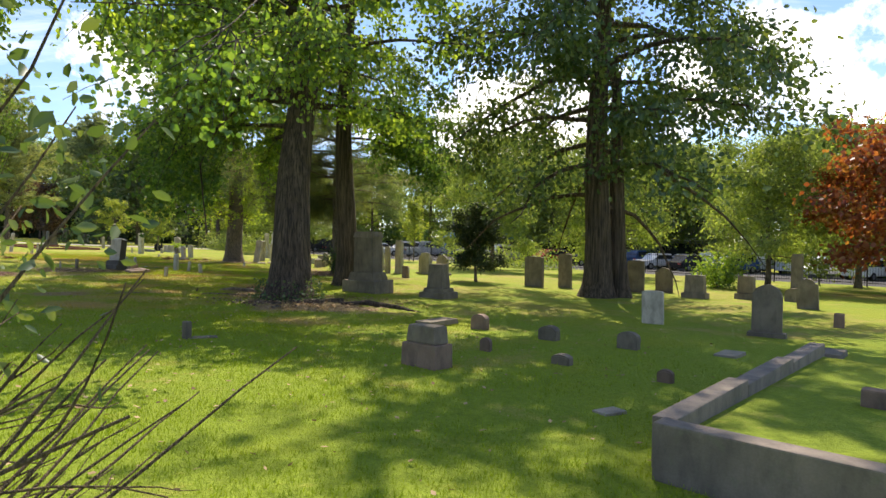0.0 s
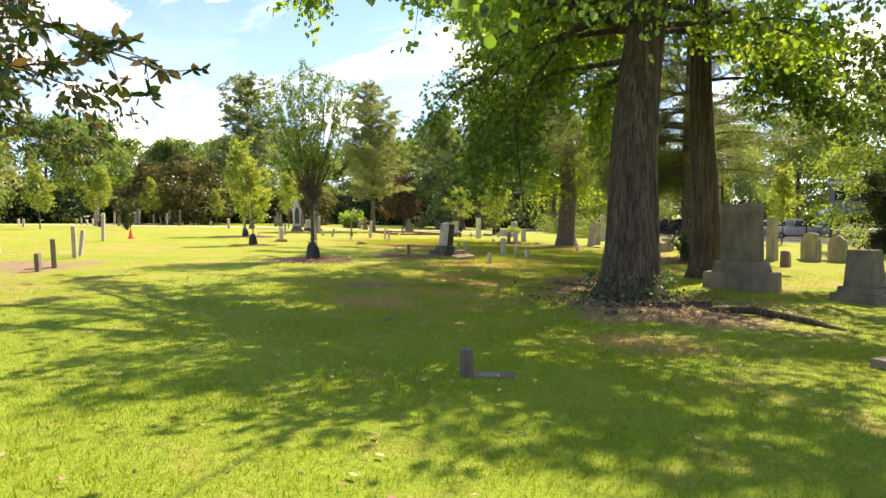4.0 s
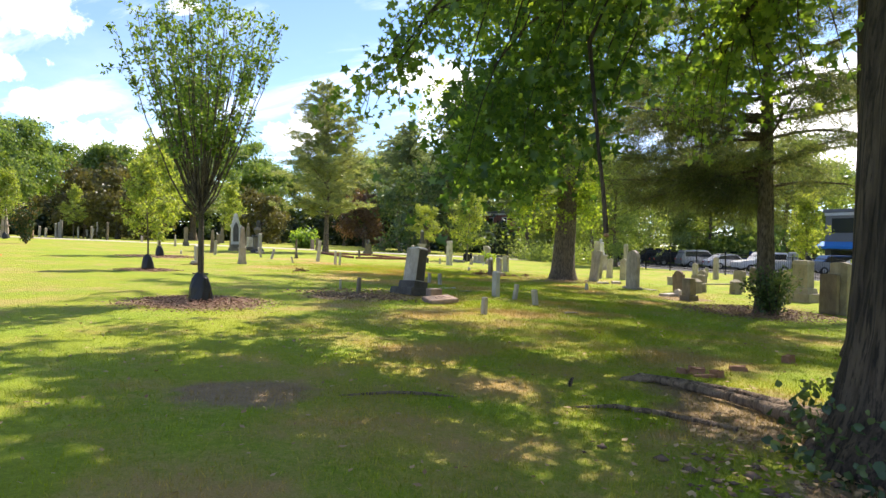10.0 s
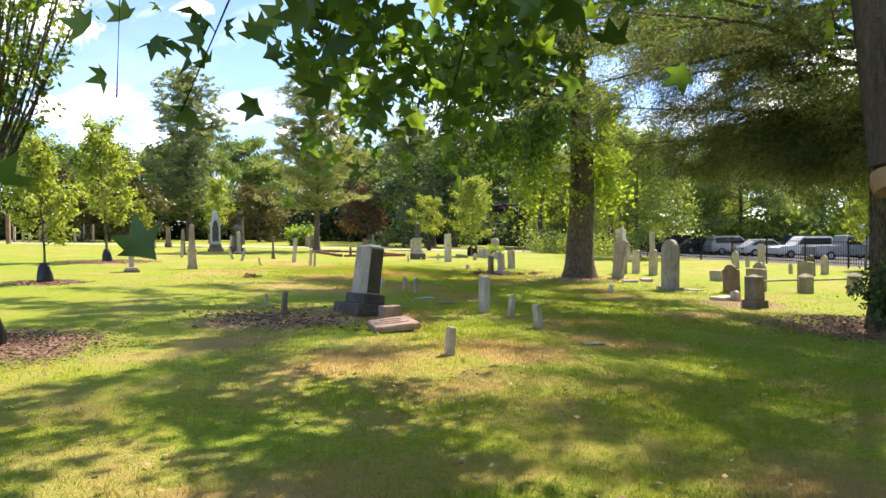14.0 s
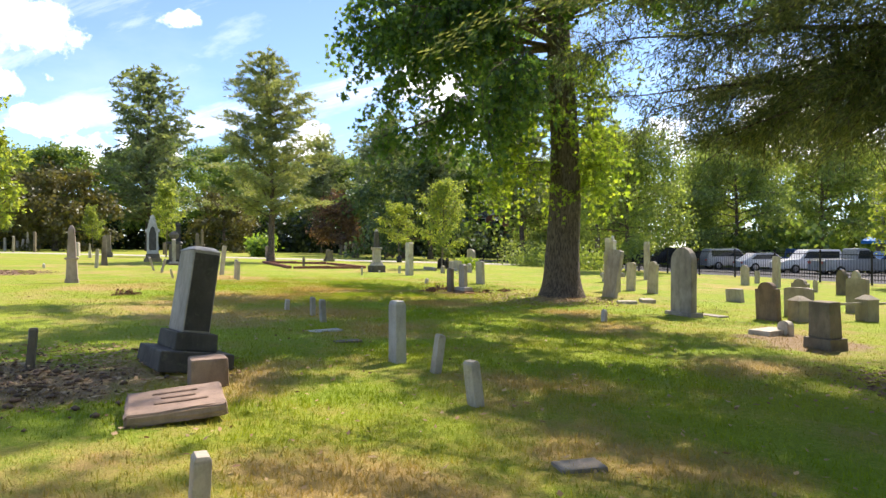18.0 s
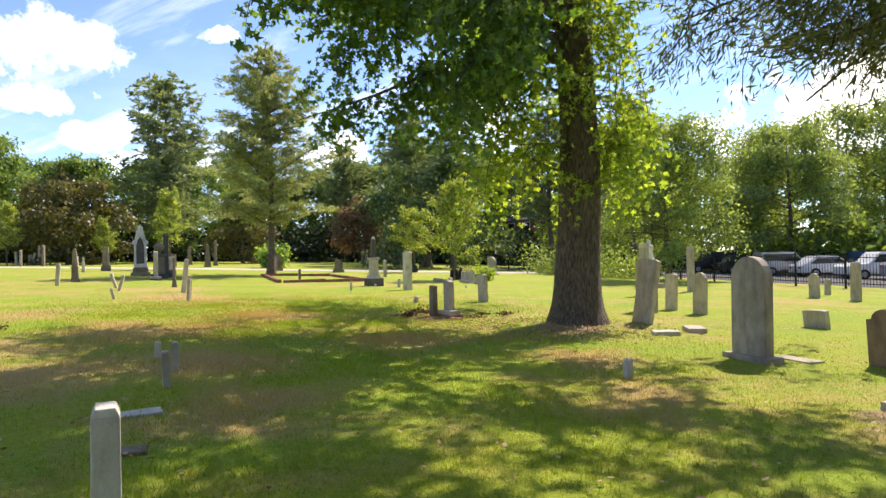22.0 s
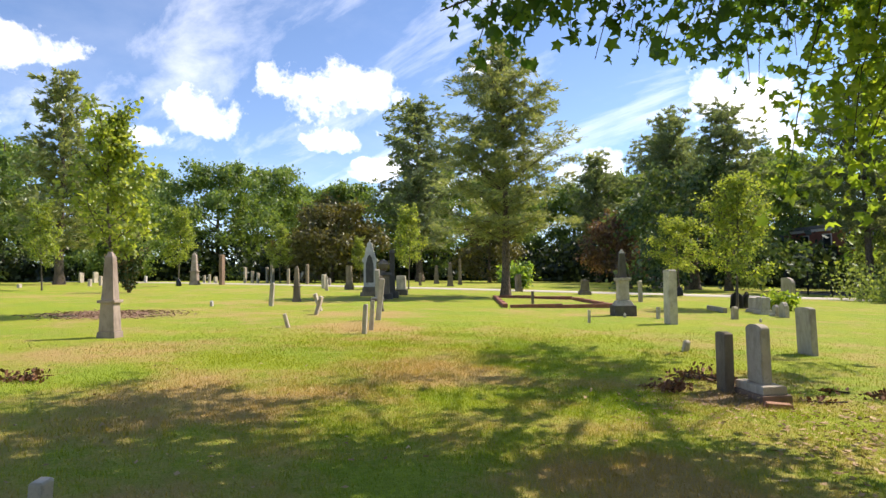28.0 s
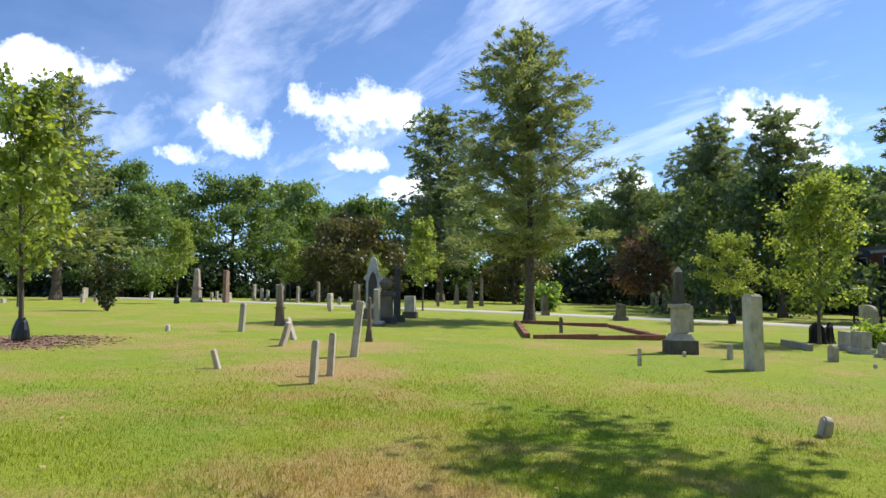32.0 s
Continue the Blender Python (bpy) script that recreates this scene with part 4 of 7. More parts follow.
GRAVES_BEYOND_PATH_2 = [
    ("tablet", -95.65, 44.84, 0.85, 0.20, 1.14, 0, 0, "g"),
    ("tablet", -94.71, 46.12, 0.85, 0.20, 1.21, 0, 0, "g"),
    ("obelisk", -70.56, 76.72, 0.65, 0.65, 2.10, 0, 0, "d"),
    ("obelisk", -59.91, 70.22, 0.64, 0.64, 2.26, 0, 0, "d"),
    ("column", -64.81, 75.46, 0.49, 0.49, 2.76, 0, 0, "d"),
    ("tablet", -48.45, 67.74, 0.67, 0.25, 1.09, 0, 0, "d"),
    ("tablet", -60.06, 80.71, 0.85, 0.25, 1.25, 0, 0, "d"),
    ("tablet", -84.93, 63.30, 0.85, 0.20, 1.90, 0, 0, "g"),
    ("tablet", -74.74, 60.63, 0.66, 0.20, 1.59, 0, 0, "s"),
    ("tablet", -83.06, 65.95, 0.85, 0.20, 1.14, -6, -1, "g"),
    ("tablet", -75.10, 62.93, 0.79, 0.20, 2.08, 0, 0, "d"),
    ("tablet", -82.48, 66.78, 0.63, 0.20, 1.21, 0, 0, "g"),
]
GRAVES_BEYOND_PATH_3 = [
    ("obelisk", -53.33, 53.78, 0.24, 0.24, 1.08, 0, 0, "g"),
    ("small", -67.16, 61.33, 0.35, 0.23, 0.70, 0, 0, "s"),
    ("die3", -55.15, 56.64, 0.66, 0.39, 1.78, 0, 0, "d"),
    ("tablet", -64.47, 70.01, 0.73, 0.20, 1.20, 0, 0, "d"),
    ("die3", -46.18, 65.72, 0.52, 0.31, 1.26, 0, 0, "d"),
    ("die3", -39.83, 65.44, 0.80, 0.48, 0.90, 0, 0, "d"),
    ("tablet", -57.26, 91.94, 0.58, 0.20, 1.34, 0, 0, "d"),
    ("tablet", -57.27, 92.79, 0.59, 0.20, 1.29, 0, 0, "g"),
    ("tablet", -47.49, 80.28, 0.54, 0.20, 1.63, 0, 0, "d"),
    ("tablet", -47.44, 80.94, 0.64, 0.20, 1.64, 0, 0, "d"),
    ("tablet", -46.24, 82.75, 0.64, 0.20, 1.14, 0, 0, "d"),
    ("tablet", -47.10, 84.99, 0.66, 0.20, 1.04, 0, 0, "g"),
]
GRAVES_BEYOND_PATH_4 = [
    ("tablet", -46.06, 84.71, 0.74, 0.20, 1.26, 0, 0, "d"),
    ("tablet", -45.04, 84.58, 0.50, 0.20, 1.14, 0, 0, "d"),
    ("tablet", -43.26, 83.01, 0.56, 0.20, 1.09, 0, 0, "d"),
    ("shoulder", -43.95, 85.35, 0.47, 0.20, 0.95, 0, 0, "d"),
]


def rounded_outline(w, h, crown, shoulder=0.0):
    """The outline of a tablet, with a round or shouldered top."""
    half = w / 2
    if shoulder:
        s = half * 0.72
        pts = [(-half, -0.2), (half, -0.2), (half, h - crown), (s, h - crown + 0.01)]
        pts += [(s * math.cos(a), h - crown + 0.01 + (crown - 0.01) * math.sin(a)) for a in [math.pi * i / 8 for i in range(1, 8)]]
        pts += [(-s, h - crown + 0.01), (-half, h - crown)]
        return pts
    pts = [(-half, -0.2), (half, -0.2)]
    pts += [(half * math.cos(a), h - crown + crown * math.sin(a)) for a in [math.pi * i / 10 for i in range(11)]]
    return pts


def carved_lines(ob, rs, w, d, z0, z1, mat, n=4):
    """Worn carved lines on the face, as shallow raised bars too worn to read."""
    for i in range(n):
        z = z1 - (z1 - z0) * (i + 0.5) / n
        ln = w * (0.35 + 0.3 * rs.rand())
        part("inscription_line", block(ln, 0.006, min(0.028, (z1 - z0) / n * 0.4), z, 1, 0, (rs.rand() - 0.5) * 0.06 * w, -d / 2 - 0.001), mat, ob)



def gravestone(index, style, x, y, w, d, h, nod, lean, tone):
    rs = np.random.RandomState(index + 11)
    mat = STONES[tone]
    turn = GRAIN + 90 + rs.randn() * 4
    what = NAMES[tone]
    if style in ("post", "small"):
        ob = thing("grave_marker", x, y, turn, 0.0)
        if style == "post":
            bm = block(w, d, h * 0.93 + 0.15, -0.15, 0.96, 0.012)
            cap = block(w * 0.955, d * 0.955, h * 0.06, h * 0.93 - 0.002, 0.86, 0.006, taper_y=0.7)
            part("shaft", bm, mat, ob)
            part("cap", cap, mat, ob)
            label = "small upright " + what + " footstone in the grass"
        else:
            part("stone", extruded(rounded_outline(w, h, h * 0.4), d, 0.02), mat, ob)
            label = "low round-topped " + what + " marker stone"
        cat = "grave marker"
    elif style in ("tablet", "lean", "round", "shoulder"):
        ob = thing("gravestone", x, y, turn, 0.0)
        crown = {"tablet": h * 0.03 + 0.01, "lean": h * 0.02 + 0.01, "round": w * 0.5, "shoulder": w * 0.28}[style]
        part("tablet", extruded(rounded_outline(w, h, crown, style == "shoulder"), d, 0.012), mat, ob)
        if style == "round":
            inner = extruded([(px * 0.8, h * 0.2 + (pz - h * 0.2) * 0.9) if pz > 0 else (px * 0.8, h * 0.22) for px, pz in rounded_outline(w, h, crown)], 0.012, 0.004)
            bmesh.ops.translate(inner, verts=inner.verts, vec=(0, -d / 2 - 0.003, 0))
            part("panel", inner, mat, ob, "shallow arched panel, worn")
            part("base", block(w * 1.3, d * 2.2, 0.2, -0.12, 0.97, 0.015), mat, ob)
        if h > 0.7:
            carved_lines(ob, rs, w, d, h * 0.45, h * 0.8, mat)
        kind = {"tablet": "flat-topped", "lean": "leaning flat-topped", "round": "tall round-topped", "shoulder": "shouldered"}[style]
        label = kind + " " + what + " gravestone on the lawn"
        cat = "gravestone"
    elif style == "headbase":
        ob = thing("gravestone", x, y, turn, 0.0)
        part("footing", block(w * 2.3, d * 3.0, 0.13, -0.06, 0.99, 0.012, 0.03), STONES["b"], ob, "dark broken lower course")
        part("base", block(w * 1.9, d * 2.5, 0.1, 0.068, 0.97, 0.018), mat, ob)
        part("tablet", extruded([(px, pz + 0.165) if pz > 0 else (px, 0.165) for px, pz in rounded_outline(w, h - 0.165, w * 0.16)], d, 0.012), mat, ob)
        label = "upright " + what + " gravestone set on a block"
        cat = "gravestone"
    elif style == "slab":
        ob = thing("pillar_stone", x, y, turn, 0.0)
        part("shaft", block(w, d, h * 0.97 + 0.15, -0.15, 0.97, 0.012), mat, ob)
        part("cap", block(w * 0.965, d * 0.965, h * 0.03, h * 0.97 - 0.002, 0.8, 0.006), mat, ob)
        label = "tall narrow " + what + " slab standing on the lawn"
        cat = "gravestone"
    elif style in ("obelisk", "column"):
        ob = thing("obelisk", x, y, GRAIN, 0.0)
        b = w * 1.05
        part("plinth", block(b, b, h * 0.07 + 0.12, -0.12, 0.94, 0.015), mat, ob)
        if style == "obelisk":
            part("pedestal", block(b * 0.82, b * 0.82, h * 0.33, h * 0.07, 0.86, 0.012), mat, ob)
            part("cornice", block(b * 0.95, b * 0.95, h * 0.035, h * 0.4, 1.0, 0.012), mat, ob)
            part("shaft", block(b * 0.66, b * 0.66, h * 0.5, h * 0.435, 0.66, 0.01), mat, ob)
            part("tip", block(b * 0.436, b * 0.436, h * 0.065, h * 0.935, 0.35, 0.01), mat, ob)
        else:
            part("base", block(b * 0.8, b * 0.8, h * 0.16, h * 0.07, 0.9, 0.012), mat, ob)
            part("shaft", lathe([(b * 0.34, h * 0.23), (b * 0.36, h * 0.26), (b * 0.3, h * 0.29), (b * 0.26, h * 0.85), (b * 0.33, h * 0.88), (b * 0.33, h * 0.91)], 14), mat, ob)
            part("finial", lathe([(b * 0.16, h * 0.91), (b * 0.26, h * 0.95), (b * 0.2, h * 0.985), (b * 0.05, h)], 12), mat, ob)
        label = what + " tapered obelisk monument on a stepped pedestal" if style == "obelisk" else what + " column monument with a turned finial"
        cat = "obelisk" if style == "obelisk" else "monument"
    elif style == "obelisk2":
        ob = thing("obelisk", x, y, GRAIN, 0.0)
        part("plinth", block(w, w, h * 0.15 + 0.12, -0.12, 0.99, 0.015), STONES["k"], ob, "black-stained plinth")
        part("base", block(w * 0.84, w * 0.84, h * 0.08, h * 0.148, 0.72, 0.02), mat, ob)
        part("die", block(w * 0.5, w * 0.5, h * 0.29, h * 0.23, 0.97, 0.012), mat, ob)
        part("cornice", block(w * 0.66, w * 0.66, h * 0.05, h * 0.52, 0.98, 0.018), mat, ob)
        part("shaft", block(w * 0.36, w * 0.36, h * 0.37, h * 0.57, 0.68, 0.01), STONES["k"], ob, "darker stained shaft")
        part("tip", block(w * 0.245, w * 0.245, h * 0.06, h * 0.94, 0.3, 0.01), mat, ob)
        label, cat = "grey stained stone obelisk on a stepped base", "obelisk"
    else:
        ob = thing("monument", x, y, turn, 0.0)
        if style == "pulpit":
            part("base", block(w * 1.15, d * 1.5, 0.28, -0.1, 0.96, 0.02), mat, ob)
            part("step", block(w * 0.92, d * 1.1, 0.12, 0.178, 0.95, 0.015), mat, ob)
            part("die", block(w * 0.72, d * 0.8, h - 0.3, 0.296, 0.86, 0.02, taper_y=0.7), mat, ob)
            label = "dark granite monument block on a stepped base"
        elif style == "die2":
            part("base", block(w, d, h * 0.56 + 0.1, -0.1, 0.97, 0.02), mat, ob)
            part("die", block(w * 0.84, d * 0.8, h * 0.44, h * 0.558, 0.9, 0.03), STONES["d"], ob, "greyer upper block")
            label = "squat two-block brown granite monument on the lawn"
        elif style == "die3":
            part("base", block(w * 1.25, d * 1.5, h * 0.22 + 0.1, -0.1, 0.96, 0.015), mat, ob)
            part("die", block(w, d, h * 0.78, h * 0.218, 0.93, 0.02), mat, ob)
            label = what + " block headstone on a low base"
        else:
            part("base", block(w, d * 1.25, h * 0.2 + 0.1, -0.1, 0.98, 0.02), mat, ob)
            part("step", block(w * 0.78, d * 0.95, h * 0.13, h * 0.198, 0.88, 0.02), mat, ob)
            part("die", block(w * 0.58, d * 0.66, h * 0.58, h * 0.325, 0.95, 0.015), mat, ob)
            part("cap", block(w * 0.62, d * 0.7, h * 0.1, h * 0.9, 0.86, 0.02), mat, ob)
            label = "large " + what + " family monument on a stepped base"
        cat = "monument"
    tilt = rs.randn() * (0.6 if h > 1.2 else 1.6)
    ob.matrix_world = ob.matrix_world @ pose(0, 0, 0, tilt + nod, lean, 0)
    tagged(ob, label, cat, "gravestones in the cemetery")


for number, row in enumerate(GRAVES_NEAR_START_1 + GRAVES_NEAR_START_2 + GRAVES_BEHIND_TREES + GRAVES_BY_FENCE_1 + GRAVES_BY_FENCE_2 + FOOTSTONES + GRAVES_WEST_1 + GRAVES_WEST_2 + GRAVES_WEST_3 + GRAVES_LAWN_1 + GRAVES_LAWN_2 + GRAVES_BEYOND_PATH_1 + GRAVES_BEYOND_PATH_2 + GRAVES_BEYOND_PATH_3 + GRAVES_BEYOND_PATH_4):
    gravestone(number, *row)

# ---- large trees near the walk ----
LOW_A = [(0.3 + 0.72 * i, 5.4 + 0.5 * (i % 5), 3.2 + 0.5 * (i % 3), 0.12) for i in range(11)] + [(0.6 + 0.72 * i, 8.2 + 0.35 * (i % 5), 4.2 - 0.3 * (i % 3), 0.12) for i in range(9)] + [(2.1 * i, 9.0 + 0.22 * i, 2.4, 0.3) for i in range(8)]
wood, crown = broad_tree(3, 15, 0.54, 9.0, 5.0, 0, 11, 36, 0.13, 0.10, 0.3, 0.3, "oval", scatter=0.17, sides=44, flare=0.5, ridges=0.03, lean=(0.7, 1.5), at=(-4.15, 17.3), clear=3.2, full=0.6, low=LOW_A, stop=10.9)
tree_a = plant_tree("tree", "large old tree with furrowed trunk and ivy at its foot", "tree", wood, crown, BARK, LEAF_OAK, -4.15, 17.3)
lean_a = (0.047, 0.1)
add_limbs(tree_a, "lower", *leafy_limbs(13, ((2.15, 5.0, 6.8, 0.1), (2.45, 4.6, 6.4, 0.1), (2.75, 5.4, 6.4, 0.1), (2.95, 4.8, 5.6, 0.1), (3.05, 6.0, 6.4, 0.1), (2.6, 6.6, 7.5, 0.05), (2.3, 6.2, 7.0, 0.05), (0.2, 7.0, 4.0, 0.1)), lean_a, 28, 34, 0.12, 0.12, (-4.15, 17.3), 2.25, 0.55, 0.17, "star", hang=0.45), BARK, LEAF_OAK)
add_limbs(tree_a, "upper", *leafy_limbs(14, [(1.95 + 0.13 * i, 8.4 + 0.6 * (i % 4), 11.6 - 0.9 * (i % 3), 0.08) for i in range(11)] + [(-0.6 + 0.3 * i, 9.0, 6.0, 0.1) for i in range(3)], lean_a, 14, 34, 0.18, 0.14, (-4.15, 17.3), 7.4, 0.05, 0.17), BARK, LEAF_OAK)
add_limbs(tree_a, "middle", *leafy_limbs(17, [(2.5 + 0.12 * i, 7.0 + 0.7 * (i % 4), 4.6 - 0.5 * (i % 3), 0.1) for i in range(9)] + [(2.5 + 0.13 * i, 7.6 + 0.4 * (i % 4), 6.8, 0.1) for i in range(6)], lean_a, 12, 30, 0.14, 0.12, (-4.15, 17.3), 5.6, 0.2, 0.15), BARK, LEAF_OAK)
rs = np.random.RandomState(5)
a = rs.rand(900) * 6.283
z = rs.rand(900) ** 2.2 * 0.6
part_mesh("ivy", mesh_from("ivy", *leaves(rs, np.stack([np.cos(a) * (0.92 - 0.25 * z + 0.08 * rs.randn(900)), np.sin(a) * (0.92 - 0.25 * z + 0.08 * rs.randn(900)), z], 1), 0.07, 0.06, 0.2), LEAF_DARK), tree_a, "dark ivy leaves round the trunk's foot")
limb = np.array([(0.1, 0.1, 5.7), (-1.2, 0.35, 5.6), (-2.2, 0.6, 4.7), (-2.68, 0.68, 3.7), (-2.6, 0.64, 3.0), (-2.55, 0.6, 2.6), (-2.5, 0.62, 2.2), (-2.46, 0.6, 1.78)])
part_mesh("cut_limb", mesh_from("cut_limb", *tube(limb, [0.07, 0.05, 0.036, 0.024, 0.019, 0.017, 0.021, 0.026], 14, 0.05, 3), BARK, True), tree_a, "hanging limb sawn off at its end")
bm = lathe([(0.025, 0), (0.027, 0.015), (0.024, 0.026)], 14)
bmesh.ops.transform(bm, matrix=pose(-2.46, 0.6, 1.77, 160, 0, 20), verts=bm.verts)
part("sawn_end", bm, CUTWOOD, tree_a, "pale reddish sawn wood")


def hanging_shoots(tree, seed, plan, size, mat, from_z, spread=0.2, label="star-shaped hanging leaves"):
    """Thin shoots that hang from the crown; plan: end x, y, z and the number of leaves."""
    for k, (ex, ey, ez, num) in enumerate(plan):
        rs = np.random.RandomState(seed + k)
        p = np.linspace((ex * 0.7, ey * 0.7 + 0.2, from_z), (ex, ey, ez), 10) + rs.randn(10, 3) * 0.04
        part_mesh("hanging_branch", mesh_from("hanging_branch", *tube(p, np.linspace(0.014, 0.003, len(p)), 5), TWIG, True), tree)
        c, d = along(rs, p, num, 0.45, 1.0)
        part_mesh("hanging_leaves", mesh_from("hanging_leaves", *leaves(rs, c + rs.randn(num, 3) * spread, size, size, 0.6, "star"), mat), tree, label)


add_limbs(tree_a, "south", *leafy_limbs(18, [(4.2 + 0.13 * i, 6.2 + 0.35 * (i % 3), 5.6 + 0.6 * (i % 3), 0.1) for i in range(8)], lean_a, 15, 28, 0.11, 0.085, (-4.15, 17.3), 3.9, 0.45, 0.15, "oval", 0.004, 0.3, 0.35), BARK, LEAF_OAK)
hanging_shoots(tree_a, 40, ((-4.5, 1.3, 2.1, 44), (-4.85, 1.2, 2.3, 44), (-4.6, 2.1, 2.5, 210), (-4.2, 2.7, 2.3, 220), (-5.0, 2.7, 2.6, 210), (-3.7, 1.5, 2.8, 150), (-4.3, 3.4, 2.5, 210), (-5.4, 3.6, 2.3, 160), (-3.4, 2.6, 2.9, 160), (-3.0, 1.5, 2.35, 130), (-2.75, 1.3, 2.6, 120)), 0.14, LEAF_STAR, 5.6, 0.2, "dark star-shaped hanging leaves")

limb = np.array([(0.2, -0.3, 6.4), (0.5, -2.5, 7.0), (0.7, -5.0, 6.4), (0.8, -7.0, 5.2), (0.7, -8.2, 4.4)])
part_mesh("long_limb", mesh_from("long_limb", *tube(limb, [0.05, 0.03, 0.018, 0.012, 0.008], 8), BARK, True), tree_a)
for k, (ex, ey, ez, num) in enumerate(((1.25, -9.0, 3.0, 60), (0.5, -9.4, 3.1, 70), (-0.2, -9.9, 3.3, 70), (0.9, -8.2, 3.2, 60), (-0.3, -8.6, 3.6, 60), (1.6, -8.0, 3.5, 50))):
    rs = np.random.RandomState(90 + k)
    p = np.linspace((0.75, -6.8 - 0.3 * k % 1.2, 5.0), (ex, ey, ez), 9) + rs.randn(9, 3) * 0.04
    part_mesh("hanging_branch", mesh_from("hanging_branch", *tube(p, np.linspace(0.014, 0.003, len(p)), 5), TWIG, True), tree_a)
    c, d = along(rs, p, num, 0.35, 1.0)
    part_mesh("hanging_leaves", mesh_from("hanging_leaves", *leaves(rs, c + rs.randn(num, 3) * np.array([0.22, 0.22, 0.12]), 0.11, 0.085, 0.5), LEAF_STAR), tree_a, "backlit oval hanging leaves")

wood, crown = broad_tree(8, 16, 0.40, 8.0, 3.2, 9, 10, 28, 0.14, 0.1, 0.4, 0.6, "oval", scatter=0.32, sides=28, flare=0.4, ridges=0.014, at=(-3.55, 23.4), clear=3.5)
tree_b = plant_tree("tree", "tall straight tree with a grey-brown trunk behind a monument", "tree", wood, crown, BARK, LEAF_OAK, -3.55, 23.4)

add_limbs(tree_b, "upper", *leafy_limbs(15, ((2.45, 8.0, 6.8, 0.1), (2.7, 9.0, 7.4, 0.05), (2.95, 8.4, 6.8, 0.1), (2.2, 9.6, 6.4, 0.1), (2.6, 8.2, 8.4, 0.05), (2.5, 9.4, 9.2, 0.05), (2.4, 8.8, 9.0, 0.05), (2.62, 9.8, 9.4, 0.0), (3.0, 9.2, 7.0, 0.05), (3.15, 8.8, 7.2, 0.05), (3.3, 9.4, 7.4, 0.05), (3.4, 8.8, 6.6, 0.05), (3.55, 9.4, 6.8, 0.05), (2.55, 10.4, 10.2, 0.0), (2.75, 10.0, 10.0, 0.0), (2.9, 10.6, 9.6, 0.0)), (0, 0), 18, 36, 0.18, 0.14, (-3.55, 23.4), 6.5, 0.05, 0.18, "oval", 0.005, 0.2, 0.45), BARK, LEAF_OAK)

add_limbs(tree_b, "lower", *leafy_limbs(16, ((0.0, 5.4, 3.8, 0.1), (0.5, 6.0, 4.2, 0.1), (5.7, 6.2, 3.4, 0.1), (0.2, 7.2, 4.4, 0.1)), (0, 0), 30, 44, 0.13, 0.12, (-3.55, 23.4), 3.0, 0.5, 0.2, "star", hang=0.4), BARK, LEAF_STAR)

wood, crown = broad_tree(21, 18, 0.5, 3.2, 7.2, 46, 18, 56, 0.18, 0.115, 0.22, 0.75, "oval", scatter=0.34, sides=28, flare=0.5, ridges=0.03, full=0.6, at=(5.45, 22.6), clear=3.0)
tree_c = plant_tree("evergreen_tree", "huge dark evergreen tree with low branches and twin trunks", "tree", wood, crown, BARK, LEAF_DARK, 5.45, 22.6)
add_limbs(tree_c, "upper", *leafy_limbs(22, ((4.0, 12.5, 7.6, 0.15), (4.15, 13.4, 8.0, 0.1), (4.3, 12.0, 7.4, 0.15), (3.85, 13.0, 7.8, 0.1), (4.08, 14.2, 7.0, 0.15), (4.45, 12.8, 7.6, 0.1), (3.7, 12.2, 7.4, 0.1), (4.6, 13.6, 7.2, 0.1), (3.95, 15.0, 6.8, 0.1)), (0, 0), 20, 44, 0.2, 0.14, (5.45, 22.6), 8.5, 0.1, 0.26), BARK, LEAF_DARK)
second = tube(np.array([[0.95, 0.3, -0.1], [0.9, 0.3, 0.4], [0.8, 0.3, 1.5], [0.7, 0.25, 4], [0.6, 0.2, 8]]), [0.42, 0.32, 0.28, 0.25, 0.16], 18, 0.03, 4)
part_mesh("second_trunk", mesh_from("second_trunk", *second, BARK, True), tree_c, "")

wood, crown = broad_tree(31, 20.5, 0.52, 8.5, 4.4, 12, 12, 50, 0.14, 0.11, 0.4, 0.2, "oval", scatter=0.22, sides=36, flare=0.42, ridges=0.018, at=(-13.3, 40.7), clear=3.0, full=0.6)
tree_p = plant_tree("tree", "big broad-crowned tree with leafy shoots along its trunk", "tree", wood, crown, BARK_P, LEAF_OAK, -13.3, 40.7)
SPOT_P = (-13.3, 40.7)
add_limbs(tree_p, "lower", *leafy_limbs(33, [(4.1 + 0.06 * i, 5.8 + 0.7 * (i % 4), (6.4, 7.4, 5.6)[i % 3], 0.3) for i in range(11)], (0, 0), 30, 32, 0.15, 0.13, SPOT_P, 3.0, 0.7, 0.13, "star", hang=0.8, lo=0.42), BARK_P, LEAF_STAR)
add_limbs(tree_p, "inner", *leafy_limbs(38, ((3.3, 5.2, 3.2, 0.2), (3.7, 5.6, 3.6, 0.2), (4.1, 5.4, 3.2, 0.2), (3.5, 6.4, 3.8, 0.2)), (0, 0), 18, 30, 0.14, 0.13, SPOT_P, 2.4, 0.5, 0.14, "star", hang=0.9), BARK_P, LEAF_STAR)
add_limbs(tree_p, "west", *leafy_limbs(37, [(2.75 + 0.085 * i, 7.4 + 0.8 * (i % 3), 6.8 - 0.6 * (i % 2), 0.15) for i in range(9)], (0, 0), 17, 24, 0.15, 0.12, SPOT_P, 6.6, 0.2, 0.2), BARK_P, LEAF_OAK)
